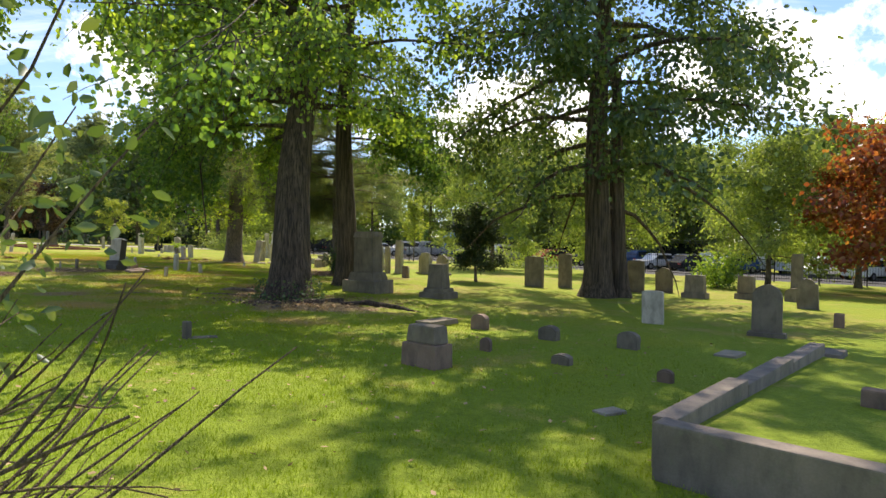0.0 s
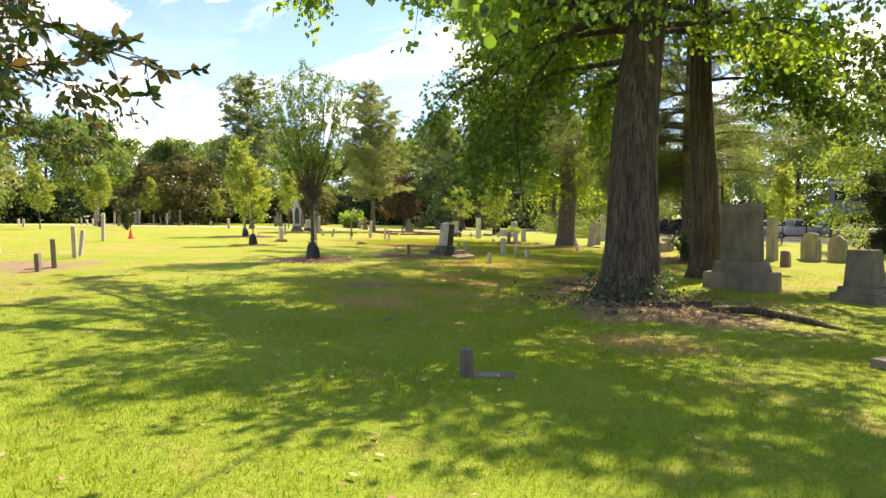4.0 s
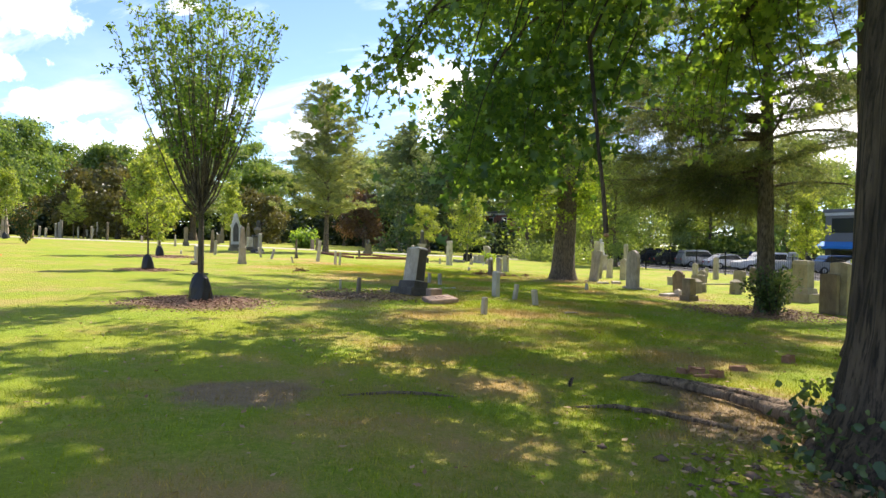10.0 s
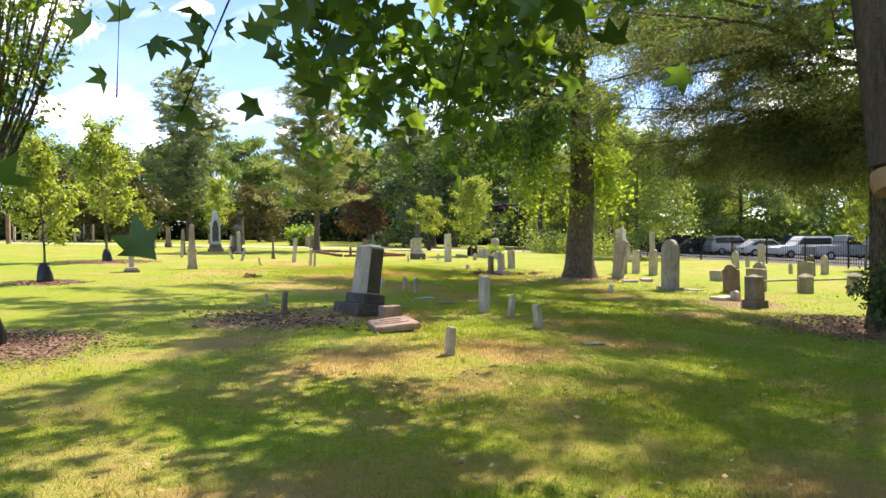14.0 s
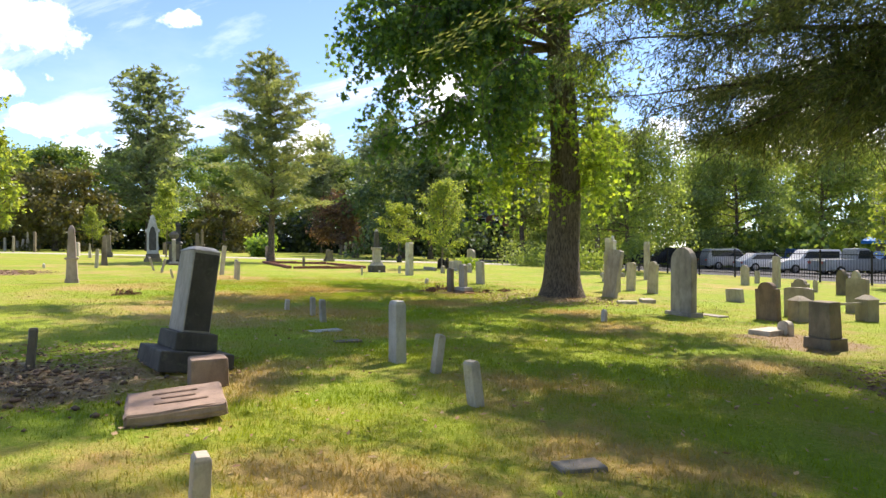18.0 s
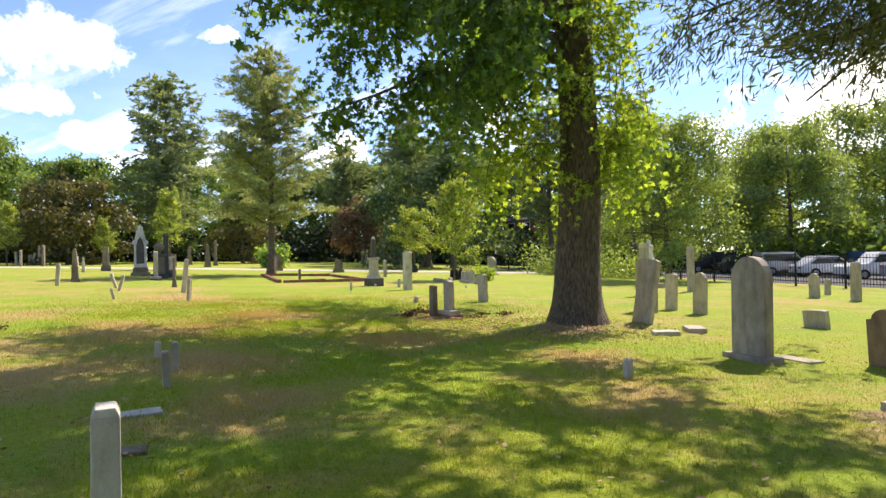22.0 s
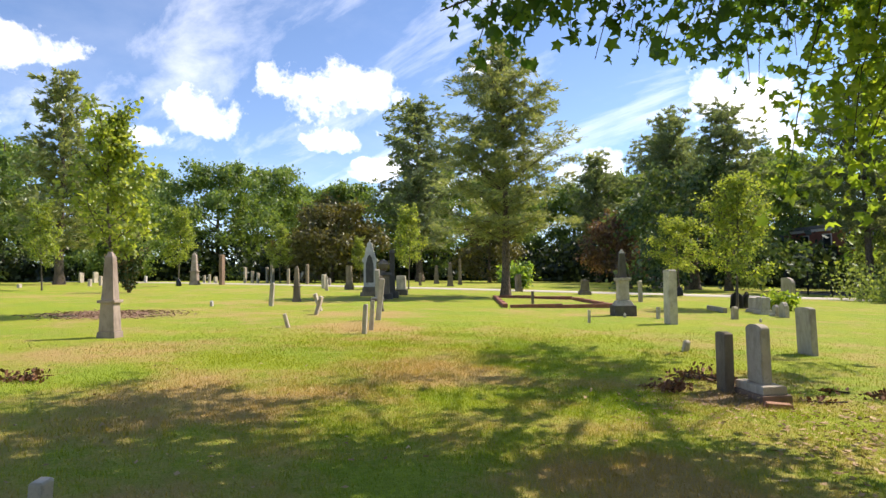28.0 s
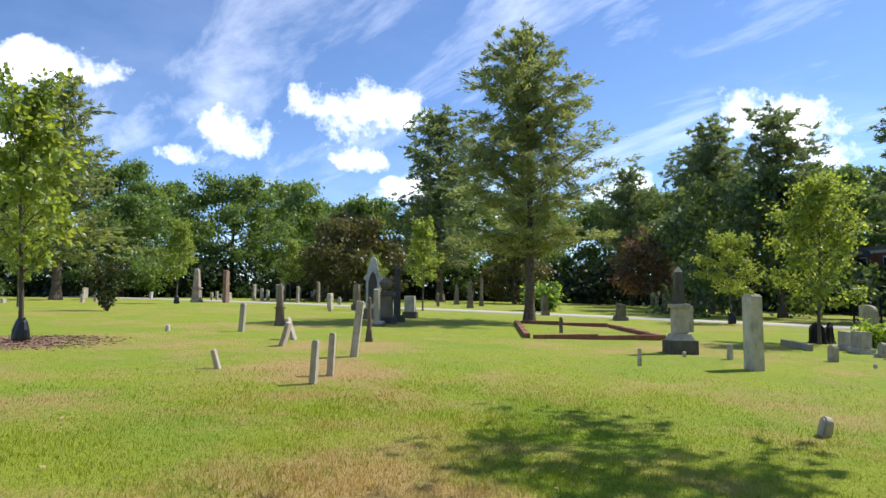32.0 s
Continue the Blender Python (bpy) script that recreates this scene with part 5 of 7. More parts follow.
add_limbs(tree_p, "far", *leafy_limbs(39, [(1.85 + 0.085 * i, 8.8 + 0.4 * (i % 3), 11.6 - 0.5 * (i % 3), 0.05) for i in range(7)], (0, 0), 15, 26, 0.18, 0.14, SPOT_P, 7.4, 0.1, 0.22, "oval", 0.003, 0.2, 0.58), BARK_P, LEAF_OAK)
add_limbs(tree_p, "east", *leafy_limbs(31, [(5.25 + 0.16 * i, 8.2 + 0.8 * (i % 4), 7.0 - 0.7 * (i % 3), 0.12) for i in range(11)], (0, 0), 13, 30, 0.16, 0.13, SPOT_P, 7.2, 0.15, 0.17, "star", 0.006, 0.3, 0.3), BARK_P, LEAF_STAR)
add_limbs(tree_p, "south", *leafy_limbs(36, [(3.9 + 0.16 * i, 8.4 + 0.9 * (i % 4), 6.6 - 0.7 * (i % 3), 0.15) for i in range(14)], (0, 0), 17, 26, 0.16, 0.14, SPOT_P, 7.0, 0.25, 0.16, "star", hang=0.5, lo=0.4), BARK_P, LEAF_STAR)
add_limbs(tree_p, "shoot", *leafy_limbs(35, [((5.9, 0.5, 3.6, 1.2, 6.4, 4.3)[i % 6] + 0.2 * (i % 4), 2.9 + 0.17 * i, 0.9 + 0.45 * (i % 3), 0.6) for i in range(26)], (0, 0), 7, 22, 0.13, 0.13, SPOT_P, 2.3, 0.6, 0.12, "star", 0.008, 0.5), BARK_P, LEAF_LIME)
add_limbs(tree_p, "high", *leafy_limbs(32, [(3.0 + 0.15 * i, 11.0 + 1.3 * (i % 6), 8.2 - 0.8 * (i % 3), 0.12) for i in range(20)], (0, 0), 12, 32, 0.2, 0.15, SPOT_P, 9.5, 0.1, 0.2, "oval", 0.006, 0.2, 0.3), BARK_P, LEAF_OAK)
hanging_shoots(tree_p, 60, ((-1.6, -1.0, 2.0, 130), (-1.3, -0.7, 2.4, 120), (-1.9, -0.8, 2.7, 120), (-2.2, -1.6, 2.4, 120), (-1.5, -1.5, 2.8, 110), (1.0, 0.4, 2.2, 130), (1.3, 1.0, 2.5, 120), (1.2, 0.0, 2.7, 120), (1.7, 0.9, 2.9, 110)), 0.14, LEAF_LIME, 6.2, 0.2, "bright hanging star-shaped leaves")
wood, crown = conifer(41, 13.0, 0.25, 3.3, 5.6, 16, 6, 760, 0.09, 0.018, 0.5, 0.8, 1.0, 0.2, blunt=0.15, at=(-5.0, 30.6), clear=2.7, tufts=5.0, skew=0.3, toward=2.9, longest=6.0, gap=0.2)
fir = plant_tree("conifer_tree", "dark feathery conifer with drooping branches near the fence", "tree", wood, crown, BARK_P, LEAF_FIR, -5.0, 30.6)
add_limbs(fir, "west", *leafy_limbs(42, [(1.9 + 0.15 * i, 4.2 + 0.55 * (i % 5), 4.4 + 0.5 * (i % 3), 0.12) for i in range(9)], (0, 0), 34, 170, 0.09, 0.016, (-5.0, 30.6), 2.8, 0.25, 0.13, "diamond", 0.007, 0.25, 0.2), BARK_P, LEAF_FIR)
add_limbs(fir, "low", *leafy_limbs(43, [(1.7 + 0.12 * i, 3.3 + 0.3 * (i % 3), 4.6 + 0.4 * (i % 3), 0.02) for i in range(12)], (0, 0), 38, 240, 0.085, 0.014, (-5.0, 30.6), 2.6, 0.12, 0.12, "diamond", 0.006, 0.1, 0.2), BARK_P, LEAF_FIR)

wood, crown = broad_tree(51, 9, 0.22, 2.9, 5.0, 28, 13, 60, 0.17, 0.07, 0.25, 0.6, "oval", scatter=0.26, sides=12, flare=0.4, full=0.6, clear=2.6)
magnolia = plant_tree("magnolia_tree", "glossy-leaved magnolia with brown-backed leaves at the lawn's edge", "tree", wood, crown, BARK_P, LEAF_MAGNOLIA, -16.8, 9.6)

rs = np.random.RandomState(52)
wood, spots, dirs = [], [], []
for az, z, ln in ((0.02, 4.9, 7.6), (-0.16, 4.6, 7.0), (0.12, 5.4, 8.2), (-0.3, 4.2, 6.0), (0.22, 4.4, 5.6), (-0.05, 5.8, 8.0)):
    pts = bent(rs, (0, 0, z), (math.cos(az), math.sin(az), 0.02), ln, 9, 0.2, 0.09)
    wood.append(tube(pts, np.linspace(0.07, 0.012, len(pts)), 7))
    for j in range(22):
        q, d = along(rs, pts, 1, 0.3, 1.0)
        tp = bent(rs, q[0], d[0] * 0.7 + rs.randn(3) * 0.5 + np.array([0, 0, -0.1]), 0.35 + 0.55 * rs.rand(), 4, 0.2, 0.15)
        wood.append(tube(tp, np.linspace(0.012, 0.006, len(tp)), 4))
        for k in range(9):
            a = k * 0.9 + rs.rand()
            spots.append(tp[-1] - (tp[-1] - tp[-2]) * 0.12 * k)
            dirs.append((tp[-1] - tp[-2]) * 1.2 + np.array([math.cos(a), math.sin(a), 0.5 * rs.randn()]))
add_limbs(magnolia, "long", gather(wood), leaves(rs, np.array(spots), 0.25, 0.105, 0.1, "oval", np.array(dirs) * 1.5), BARK_P, LEAF_MAGNOLIA)

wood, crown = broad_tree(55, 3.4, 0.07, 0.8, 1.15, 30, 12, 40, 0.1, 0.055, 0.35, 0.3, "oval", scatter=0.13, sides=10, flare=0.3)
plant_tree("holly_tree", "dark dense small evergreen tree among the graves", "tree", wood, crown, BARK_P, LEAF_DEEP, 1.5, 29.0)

# vase-shaped young tree in a mulch ring
def vase_tree(seed, height, fork, spread, stems, per):
    """A young tree whose many thin stems fan upwards from a short bole."""
    rs = np.random.RandomState(seed)
    wood, spots, dirs = [tube(np.array([(0, 0, -0.05), (0.01, 0, 0.6), (0, 0.01, 1.4), (0.01, 0, fork + 0.4)]), [0.085, 0.065, 0.06, 0.045], 12, 0.02, seed)], [], []
    for i in range(stems):
        a = i * 2.39996
        out = spread * math.sqrt((i + 0.5) / stems)
        top = height - 1.1 * (out / spread) ** 2 - 0.4 * rs.rand()
        z0 = fork - 0.35 + 0.75 * rs.rand()
        s = np.linspace(0, 1, 8)[:, None]
        end = np.array([math.cos(a) * out, math.sin(a) * out, top])
        p = np.array([0, 0, z0]) + (end - np.array([0, 0, z0])) * np.concatenate([s ** 0.8, s ** 0.8, s ** 1.15], 1) + rs.randn(8, 3) * 0.025 * s
        wood.append(tube(p, np.linspace(0.022, 0.004, 8), 5))
        for j in range(9):
            q, d = along(rs, p, 1, 0.3, 1.0)
            tp = bent(rs, q[0], d[0] + rs.randn(3) * 0.45, 0.25 + 0.3 * rs.rand(), 3, 0.0, 0.1)
            wood.append(tube(tp, np.linspace(0.005, 0.002, 4), 3))
            c, dd = along(rs, tp, per, 0.0, 1.0)
            spots.append(c + rs.randn(per, 3) * 0.045)
            dirs.append(dd)
    return gather(wood), leaves(rs, np.concatenate(spots), 0.085, 0.04, 0.15, "oval", np.concatenate(dirs) * 0.5)


wood, crown = vase_tree(61, 6.8, 2.0, 1.7, 44, 26)
plant_tree("young_tree", "slender vase-shaped young tree in a mulch ring", "tree", wood, crown, BARK_Y, LEAF_ELM, -15.85, 21.5)

# light green saplings
SAPLING_WOOD, SAPLING_CROWN = broad_tree(71, 5.8, 0.055, 1.5, 1.45, 30, 9, 15, 0.13, 0.09, 1.0, 0.0, "oval", scatter=0.12, sides=8, flare=0.2, full=0.55)
sapling = plant_tree("sapling", "light yellow-green sapling with a slim stem on the lawn", "tree", SAPLING_WOOD, SAPLING_CROWN, BARK_Y, LEAF_SAP, -35.0, 36.6, group="saplings")
sapling.matrix_basis = sapling.matrix_basis @ Matrix.Diagonal((1.15, 1.15, 1.15, 1))
for x, y, s, rz in ((-25.3, 27.9, 0.72, 40), (-54.0, 61.3, 1.12, 130), (-70.1, 48.4, 1.15, 200), (-62, 37.5, 1.0, 10), (-66, 33, 1.0, 300), (-80, 62, 1.1, 250), (-76, 70, 0.9, 20)):
    o = copy_thing(sapling, pose(x, y, lie(x, y) - 0.05, 0, 0, rz))
    o.scale = (s, s, s)

wood, crown = broad_tree(73, 4.9, 0.06, 1.6, 1.75, 26, 10, 20, 0.12, 0.08, 0.6, 0.1, "oval", scatter=0.12, sides=8, flare=0.2, full=0.9)
plant_tree("sapling", "round-crowned yellow-green young tree beyond the lane", "tree", wood, crown, BARK_Y, LEAF_SAP, -35.4, 69.3)

# multi-stemmed yellow-green tree over a stump
wood, crown = broad_tree(75, 5.4, 0.06, 1.2, 1.8, 30, 10, 22, 0.11, 0.075, 1.0, 0.1, "oval", scatter=0.15, sides=8, flare=0.2)
plant_tree("small_tree", "loose yellow-green small tree growing beside a stump", "tree", wood, crown, BARK_Y, LEAF_SAP, -26.0, 58.4)

# cedars
wood, crown = conifer(81, 15.2, 0.26, 3.2, 5.3, 26, 6, 190, 0.22, 0.06, 0.1, 0.6, 1.0, 0.4, gap=0.28, tufts=4.0)
cedar = plant_tree("cedar_tree", "tall open red cedar rising from a brick-edged plot", "tree", wood, crown, BARK_P, LEAF_CEDAR, -39.6, 58.1)
wood, crown = conifer(83, 25, 0.5, 4.0, 6.2, 26, 6, 60, 0.5, 0.17, 0.1, 0.45, 0.75, 0.4, blunt=0.35, gap=0.2, tufts=2.2)
far_cedar = plant_tree("cedar_tree", "massive dark cedar beyond the lane", "tree", wood, crown, BARK_P, LEAF_PINE, -84, 84, group="cedars beyond the lane")
wood, crown = conifer(85, 21, 0.42, 3.0, 6.0, 24, 6, 50, 0.5, 0.15, 0.15, 0.55, 0.8, 0.35, gap=0.2, tufts=2.2)
plant_tree("cedar_tree", "large grey-green cedar beside the lane", "tree", wood, crown, BARK_P, LEAF_CEDAR, -83.4, 41.2)
wood, crown = conifer(87, 18, 0.34, 5.0, 4.2, 18, 6, 130, 0.34, 0.1, 0.05, 0.4, 0.8, 0.4, gap=0.2, blunt=0.35, tufts=2.6)
pine = plant_tree("pine_tree", "tall loose-crowned pine behind the graves", "tree", wood, crown, BARK_P, LEAF_PINE, -50, 92, group="pines by the street")
for x, y, s, rz in ((-57, 101, 1.0, 70), (-40, 84, 0.86, 160), (-31, 88, 0.92, 230), (-22, 84, 0.85, 300), (-70, 105, 1.0, 20)):
    o = copy_thing(pine, pose(x, y, lie(x, y) - 0.1, 0, 0, rz))
    o.scale = (s, s, s)

# woods at the edge of the cemetery
FAR = []
for k, (seed, h, lo, r) in enumerate(((101, 19, 2.5, 8.5), (102, 16, 2.0, 7.5), (103, 21, 3.0, 7.5))):
    wood, crown = broad_tree(seed, h, 0.4, lo, r, 30, 14, 52, 0.42, 0.3, 0.3, 0.4, "diamond", scatter=0.6, sides=8, flare=0.4, full=0.75)
    FAR.append(plant_tree("wood_tree", "full green broad-leaved tree at the wood's edge", "tree", wood, crown, BARK_P, LEAF_FAR, (-112, -104, -122)[k], (66, 84, 52)[k], group="trees at the wood's edge"))
rs = np.random.RandomState(9)
for x, y, k, s in ((-116, 36, 0, 0.95), (-128, 26, 2, 1.0), (-112, 14, 1, 0.95), (-106, 50, 1, 0.85), (-120, 78, 2, 1.0), (-108, 100, 0, 1.0), (-92, 110, 1, 1.0), (-78, 118, 2, 0.9), (-62, 116, 0, 0.95),
                   (-100, 4, 0, 0.9), (-84, -4, 2, 0.9), (-125, 8, 1, 1.0), (-96, 96, 2, 0.9), (-135, 60, 0, 1.1), (-46, 112, 1, 1.0), (-118, -8, 2, 1.0), (-28, 122, 0, 0.9), (-12, 116, 2, 0.85), (2, 112, 1, 0.9), (34, 92, 0, 0.9), (48, 82, 2, 0.9), (62, 72, 1, 1.0), (76, 60, 0, 1.0), (-140, 40, 2, 1.2), (-146, 10, 0, 1.2), (-132, 90, 1, 1.2), (-110, 122, 2, 1.1), (-84, 134, 0, 1.1), (-88, 121, 1, 1.1), (-70, 126, 2, 1.0), (-54, 121, 0, 1.0), (-36, 126, 1, 1.1)):
    o = copy_thing(FAR[k], pose(x, y, lie(x, y) - 0.2, 0, 0, rs.rand() * 360))
    o.scale = (s, s, s)
wood, crown = broad_tree(111, 9.5, 0.3, 0.8, 5.6, 26, 11, 32, 0.4, 0.3, 0.4, 0.3, "diamond", scatter=0.5, sides=8)
rusty = plant_tree("wood_tree", "dark rusty-leaved tree at the wood's edge", "tree", wood, crown, BARK_P, LEAF_RUST, -82, 69.5, group="rusty trees")
for x, y, s, rz in ((-74, 88, 0.8, 50), (-98, 76, 1.0, 120)):
    o = copy_thing(rusty, pose(x, y, lie(x, y) - 0.1, 0, 0, rz))
    o.scale = (s, s, s)
wood, crown = broad_tree(115, 11, 0.45, 2.0, 9.0, 22, 12, 36, 0.4, 0.26, 0.15, 0.35, "diamond", scatter=0.5, sides=10, full=0.5)
plant_tree("oak_tree", "dark spreading live oak by the brick building", "tree", wood, crown, BARK_P, LEAF_DARK, -43, 84)
wood, crown = broad_tree(117, 7.5, 0.16, 1.6, 3.4, 22, 10, 36, 0.25, 0.2, 0.4, 0.3, "diamond", scatter=0.4, sides=8)
plant_tree("red_tree", "small tree with red autumn leaves", "tree", wood, crown, BARK_P, LEAF_RED, 20.5, 29.0)
wood, crown = broad_tree(118, 8.0, 0.16, 1.6, 3.8, 24, 10, 36, 0.3, 0.22, 0.4, 0.3, "diamond", scatter=0.45, sides=8)
plant_tree("red_tree", "dull maroon-leaved tree behind the tall cedar", "tree", wood, crown, BARK_P, LEAF_MAROON, -61, 97)

# street trees beyond the fence
wood, crown = broad_tree(121, 10.5, 0.2, 2.3, 4.4, 30, 14, 60, 0.2, 0.13, 0.4, 0.45, "diamond", scatter=0.45, sides=8)
street = plant_tree("street_tree", "light green street tree beyond the fence", "tree", wood, crown, BARK_P, LEAF_STREET, -14, 92, group="street trees")
for x, y, s, rz in ((-22, 92, 1.0, 30), (-10, 89, 1.2, 80), (9, 79, 1.1, 140), (13, 76, 1.1, 200), (22, 70, 1.2, 260), (31, 63, 1.1, 320), (39, 55, 1.2, 10), (47, 49, 1.25, 60), (-30, 97, 1.1, 100), (28, 72, 1.3, 130), (14, 86, 1.4, 170), (-2, 100, 1.5, 220), (36, 27, 1.0, 240), (24, 37, 0.9, 70),
                   (3.5, 46, 0.9, 15), (10.5, 42, 0.85, 105), (-16, 67, 0.9, 285), (17, 33.5, 0.75, 325), (29, 34, 0.9, 45), (45, 30, 1.2, 145)):
    o = copy_thing(street, pose(x, y, lie(x, y) - 0.1, 0, 0, rz))
    o.scale = (s, s, s)
o = copy_thing(sapling, pose(-2.6, 56.5, lie(-2.6, 56.5) - 0.05, 0, 0, 77))
o.scale = (0.95, 0.95, 0.95)


def hedge(name, label, centres, radius, height, n, leaf, mat):
    """Undergrowth: a long uneven bank of leaves."""
    rs = np.random.RandomState(len(centres))
    c = np.array(centres, float)
    s = rs.rand(n) * (len(c) - 1)
    i = s.astype(int)
    f = (s - i)[:, None]
    p = c[i] * (1 - f) + c[i + 1] * f + rs.randn(n, 2) * radius
    top = height * (0.65 + 0.35 * np.sin(s * 9 + np.sin(s * 23)))
    z = lie_np(p[:, 0], p[:, 1]) + rs.rand(n) * top
    ob = new(name, mesh_from(name, *leaves(rs, np.column_stack([p, z]), leaf, leaf * 0.8, 0.2, "diamond"), mat))
    tagged(ob, label, "undergrowth", kind="stuff")


# Leaves coloured near black, which paints in the shade between the far trunks.
hedge("undergrowth", "shrubby undergrowth below the far trees, coloured dark for the wood's inner shade", [(-100, -8), (-112, 10), (-118, 30), (-114, 50), (-108, 70), (-102, 92), (-84, 106), (-62, 110), (-44, 106), (-24, 104)], 2.6, 6.0, 40000, 0.7, LEAF_DEEP)
hedge("street_hedge", "leafy shrubs along the far side of the parking lot", [(-44, 106), (-34, 101), (-24, 97), (-10, 90), (-2.5, 87.5)], 1.4, 4.6, 11500, 0.5, LEAF_FAR)
hedge("street_hedge", "leafy shrubs along the far side of the parking lot", [(33, 60), (40, 55), (48, 49), (66, 36)], 1.6, 4.2, 7000, 0.5, LEAF_FAR)
hedge("fence_shrubs", "loose green bushes inside the iron fence", [(-27, 74), (-22, 70.5), (-17.5, 67.5)], 0.9, 2.2, 6500, 0.15, LEAF_STREET)
hedge("fence_shrubs", "loose green bushes inside the iron fence", [(1, 54.5), (5, 51.6), (9, 48.5)], 0.7, 1.7, 4500, 0.14, LEAF_STREET)

# ---- plots, kerbs and loose things ----
def kerb_run(name, label, x0, y0, x1, y1, width, height, mat, caps=False):
    """A straight kerb wall between two places, cut into lengths with open joints."""
    ln = math.hypot(x1 - x0, y1 - y0)
    ang = math.degrees(math.atan2(y1 - y0, x1 - x0))
    ob = thing(name, x0, y0, ang, 0.0)
    n = max(int(round(ln / 1.9)), 1)
    for i in range(n):
        f = (i + 0.5) / n
        z = lie(x0 + (x1 - x0) * f, y0 + (y1 - y0) * f) - lie(x0, y0)
        part("kerb_length", block(ln / n - 0.008, width, height + 0.15, z - 0.15, 1.0, 0.014, ln * f, 0), mat, ob)
    return tagged(ob, label, "kerb")


kerb_run("kerb_wall", "weathered grey concrete kerb round a raised grave plot", 1.68, 4.80, 5.35, 9.1, 0.19, 0.42, CONCRETE)
kerb_run("kerb_wall", "weathered grey concrete kerb along the plot's front", 1.60, 4.70, 6.2, 0.4, 0.19, 0.42, CONCRETE)
kerb_run("brick_edging", "low dark red brick edging of a grave plot", -31.5, 50.4, -39.0, 56.7, 0.2, 0.14, BRICK)
kerb_run("brick_edging", "low dark red brick edging of a grave plot", -31.3, 50.5, -29.3, 54.4, 0.2, 0.14, BRICK)
kerb_run("brick_edging", "low dark red brick edging of a grave plot", -38.9, 56.9, -35.2, 58.8, 0.2, 0.14, BRICK)
kerb_run("brick_edging", "low dark red brick edging of a grave plot", -35.0, 58.7, -29.3, 54.6, 0.2, 0.14, BRICK)


def leaning_monument():
    ob = thing("leaning_monument", -13.95, 27.35, GRAIN + 100, 0.0)
    part("plinth", block(1.12, 0.8, 0.22, -0.05, 0.97, 0.02), STONES["k"], ob, "broad black-stained lower base")
    part("base", block(0.82, 0.46, 0.2, 0.168, 0.97, 0.02), STONES["k"], ob)
    part("tablet", block(0.64, 0.3, 0.92, 0.366, 0.97, 0.015), STONES["g"], ob, "pale grey marble tablet")
    # Thin black plate: puts the shade of the side facing the trees into colour.
    part("weathered_face", block(0.012, 0.27, 0.86, 0.39, 0.97, 0.004, -0.317), STONES["k"], ob, "narrow side with its shade painted on in black")
    part("cap", block(0.62, 0.33, 0.05, 1.284, 0.6, 0.012), STONES["w"], ob)
    ob.matrix_world = ob.matrix_world @ pose(0, 0, 0, 9, 2, 0)
    tagged(ob, "leaning grey marble tablet monument on a dark stepped base", "monument")
    ob = thing("stone_block", -12.95, 26.75, 53, 0.0)
    part("block", block(0.36, 0.32, 0.3, -0.04, 0.96, 0.03), STONES["r"], ob)
    tagged(ob, "brownish stone block lying beside the leaning monument", "stone")
    ob = thing("fallen_slab", -12.3, 25.8, 50, 0.0)
    slab = block(0.74, 0.62, 0.1, 0.03, 0.98, 0.02)
    bmesh.ops.subdivide_edges(slab, edges=list(slab.edges), cuts=2, use_grid_fill=True)
    rs = np.random.RandomState(4)
    for v in slab.verts:
        v.co += Vector(rs.randn(3) * np.array([0.006, 0.006, 0.003]))
    part("slab", slab, STONES["r"], ob)
    for k, ln in enumerate((0.34, 0.26, 0.4)):
        part("inscription_line", block(ln, 0.03, 0.006, 0.131, 1, 0, 0.02 * k, 0.16 - 0.13 * k), STONES["b"], ob)
    ob.matrix_world = ob.matrix_world @ pose(0, 0, 0, 5, -3, 0)
    tagged(ob, "tilted reddish-brown stone slab fallen on bare soil", "stone slab")


leaning_monument()


def gothic_monument(x, y):
    """A tall carved stone with a pointed gable, pale rim and stepped base."""
    ob = thing("gothic_monument", x, y, GRAIN, 0.0)
    part("plinth", block(1.1, 0.8, 0.32, -0.1, 0.96, 0.02), STONES["d"], ob)
    part("base", block(0.88, 0.6, 0.3, 0.218, 0.92, 0.02), STONES["d"], ob)
    body = [(-0.36, 0.5), (0.36, 0.5), (0.34, 1.9), (0.44, 1.95), (0.44, 2.1), (0.3, 2.2), (0.26, 2.45), (0.2, 2.62), (0.24, 2.7), (0.14, 2.8), (0.16, 2.95), (0.0, 3.1), (-0.16, 2.95), (-0.14, 2.8), (-0.24, 2.7), (-0.2, 2.62), (-0.26, 2.45), (-0.3, 2.2), (-0.44, 2.1), (-0.44, 1.95), (-0.34, 1.9)]
    part("shaft", extruded(body, 0.38, 0.02), STONES["w"], ob)
    for s in (-1, 1):
        panel = extruded([(-0.22, 0.75), (0.22, 0.75), (0.22, 1.8), (0.12, 2.2), (0.0, 2.35), (-0.12, 2.2), (-0.22, 1.8)], 0.03, 0.008)
        bmesh.ops.translate(panel, verts=panel.verts, vec=(0, s * 0.19, 0))
        part("panel", panel, STONES["k"], ob, "dark stained panel")
    tagged(ob, "ornate pointed stone monument with pale carved edges", "monument")


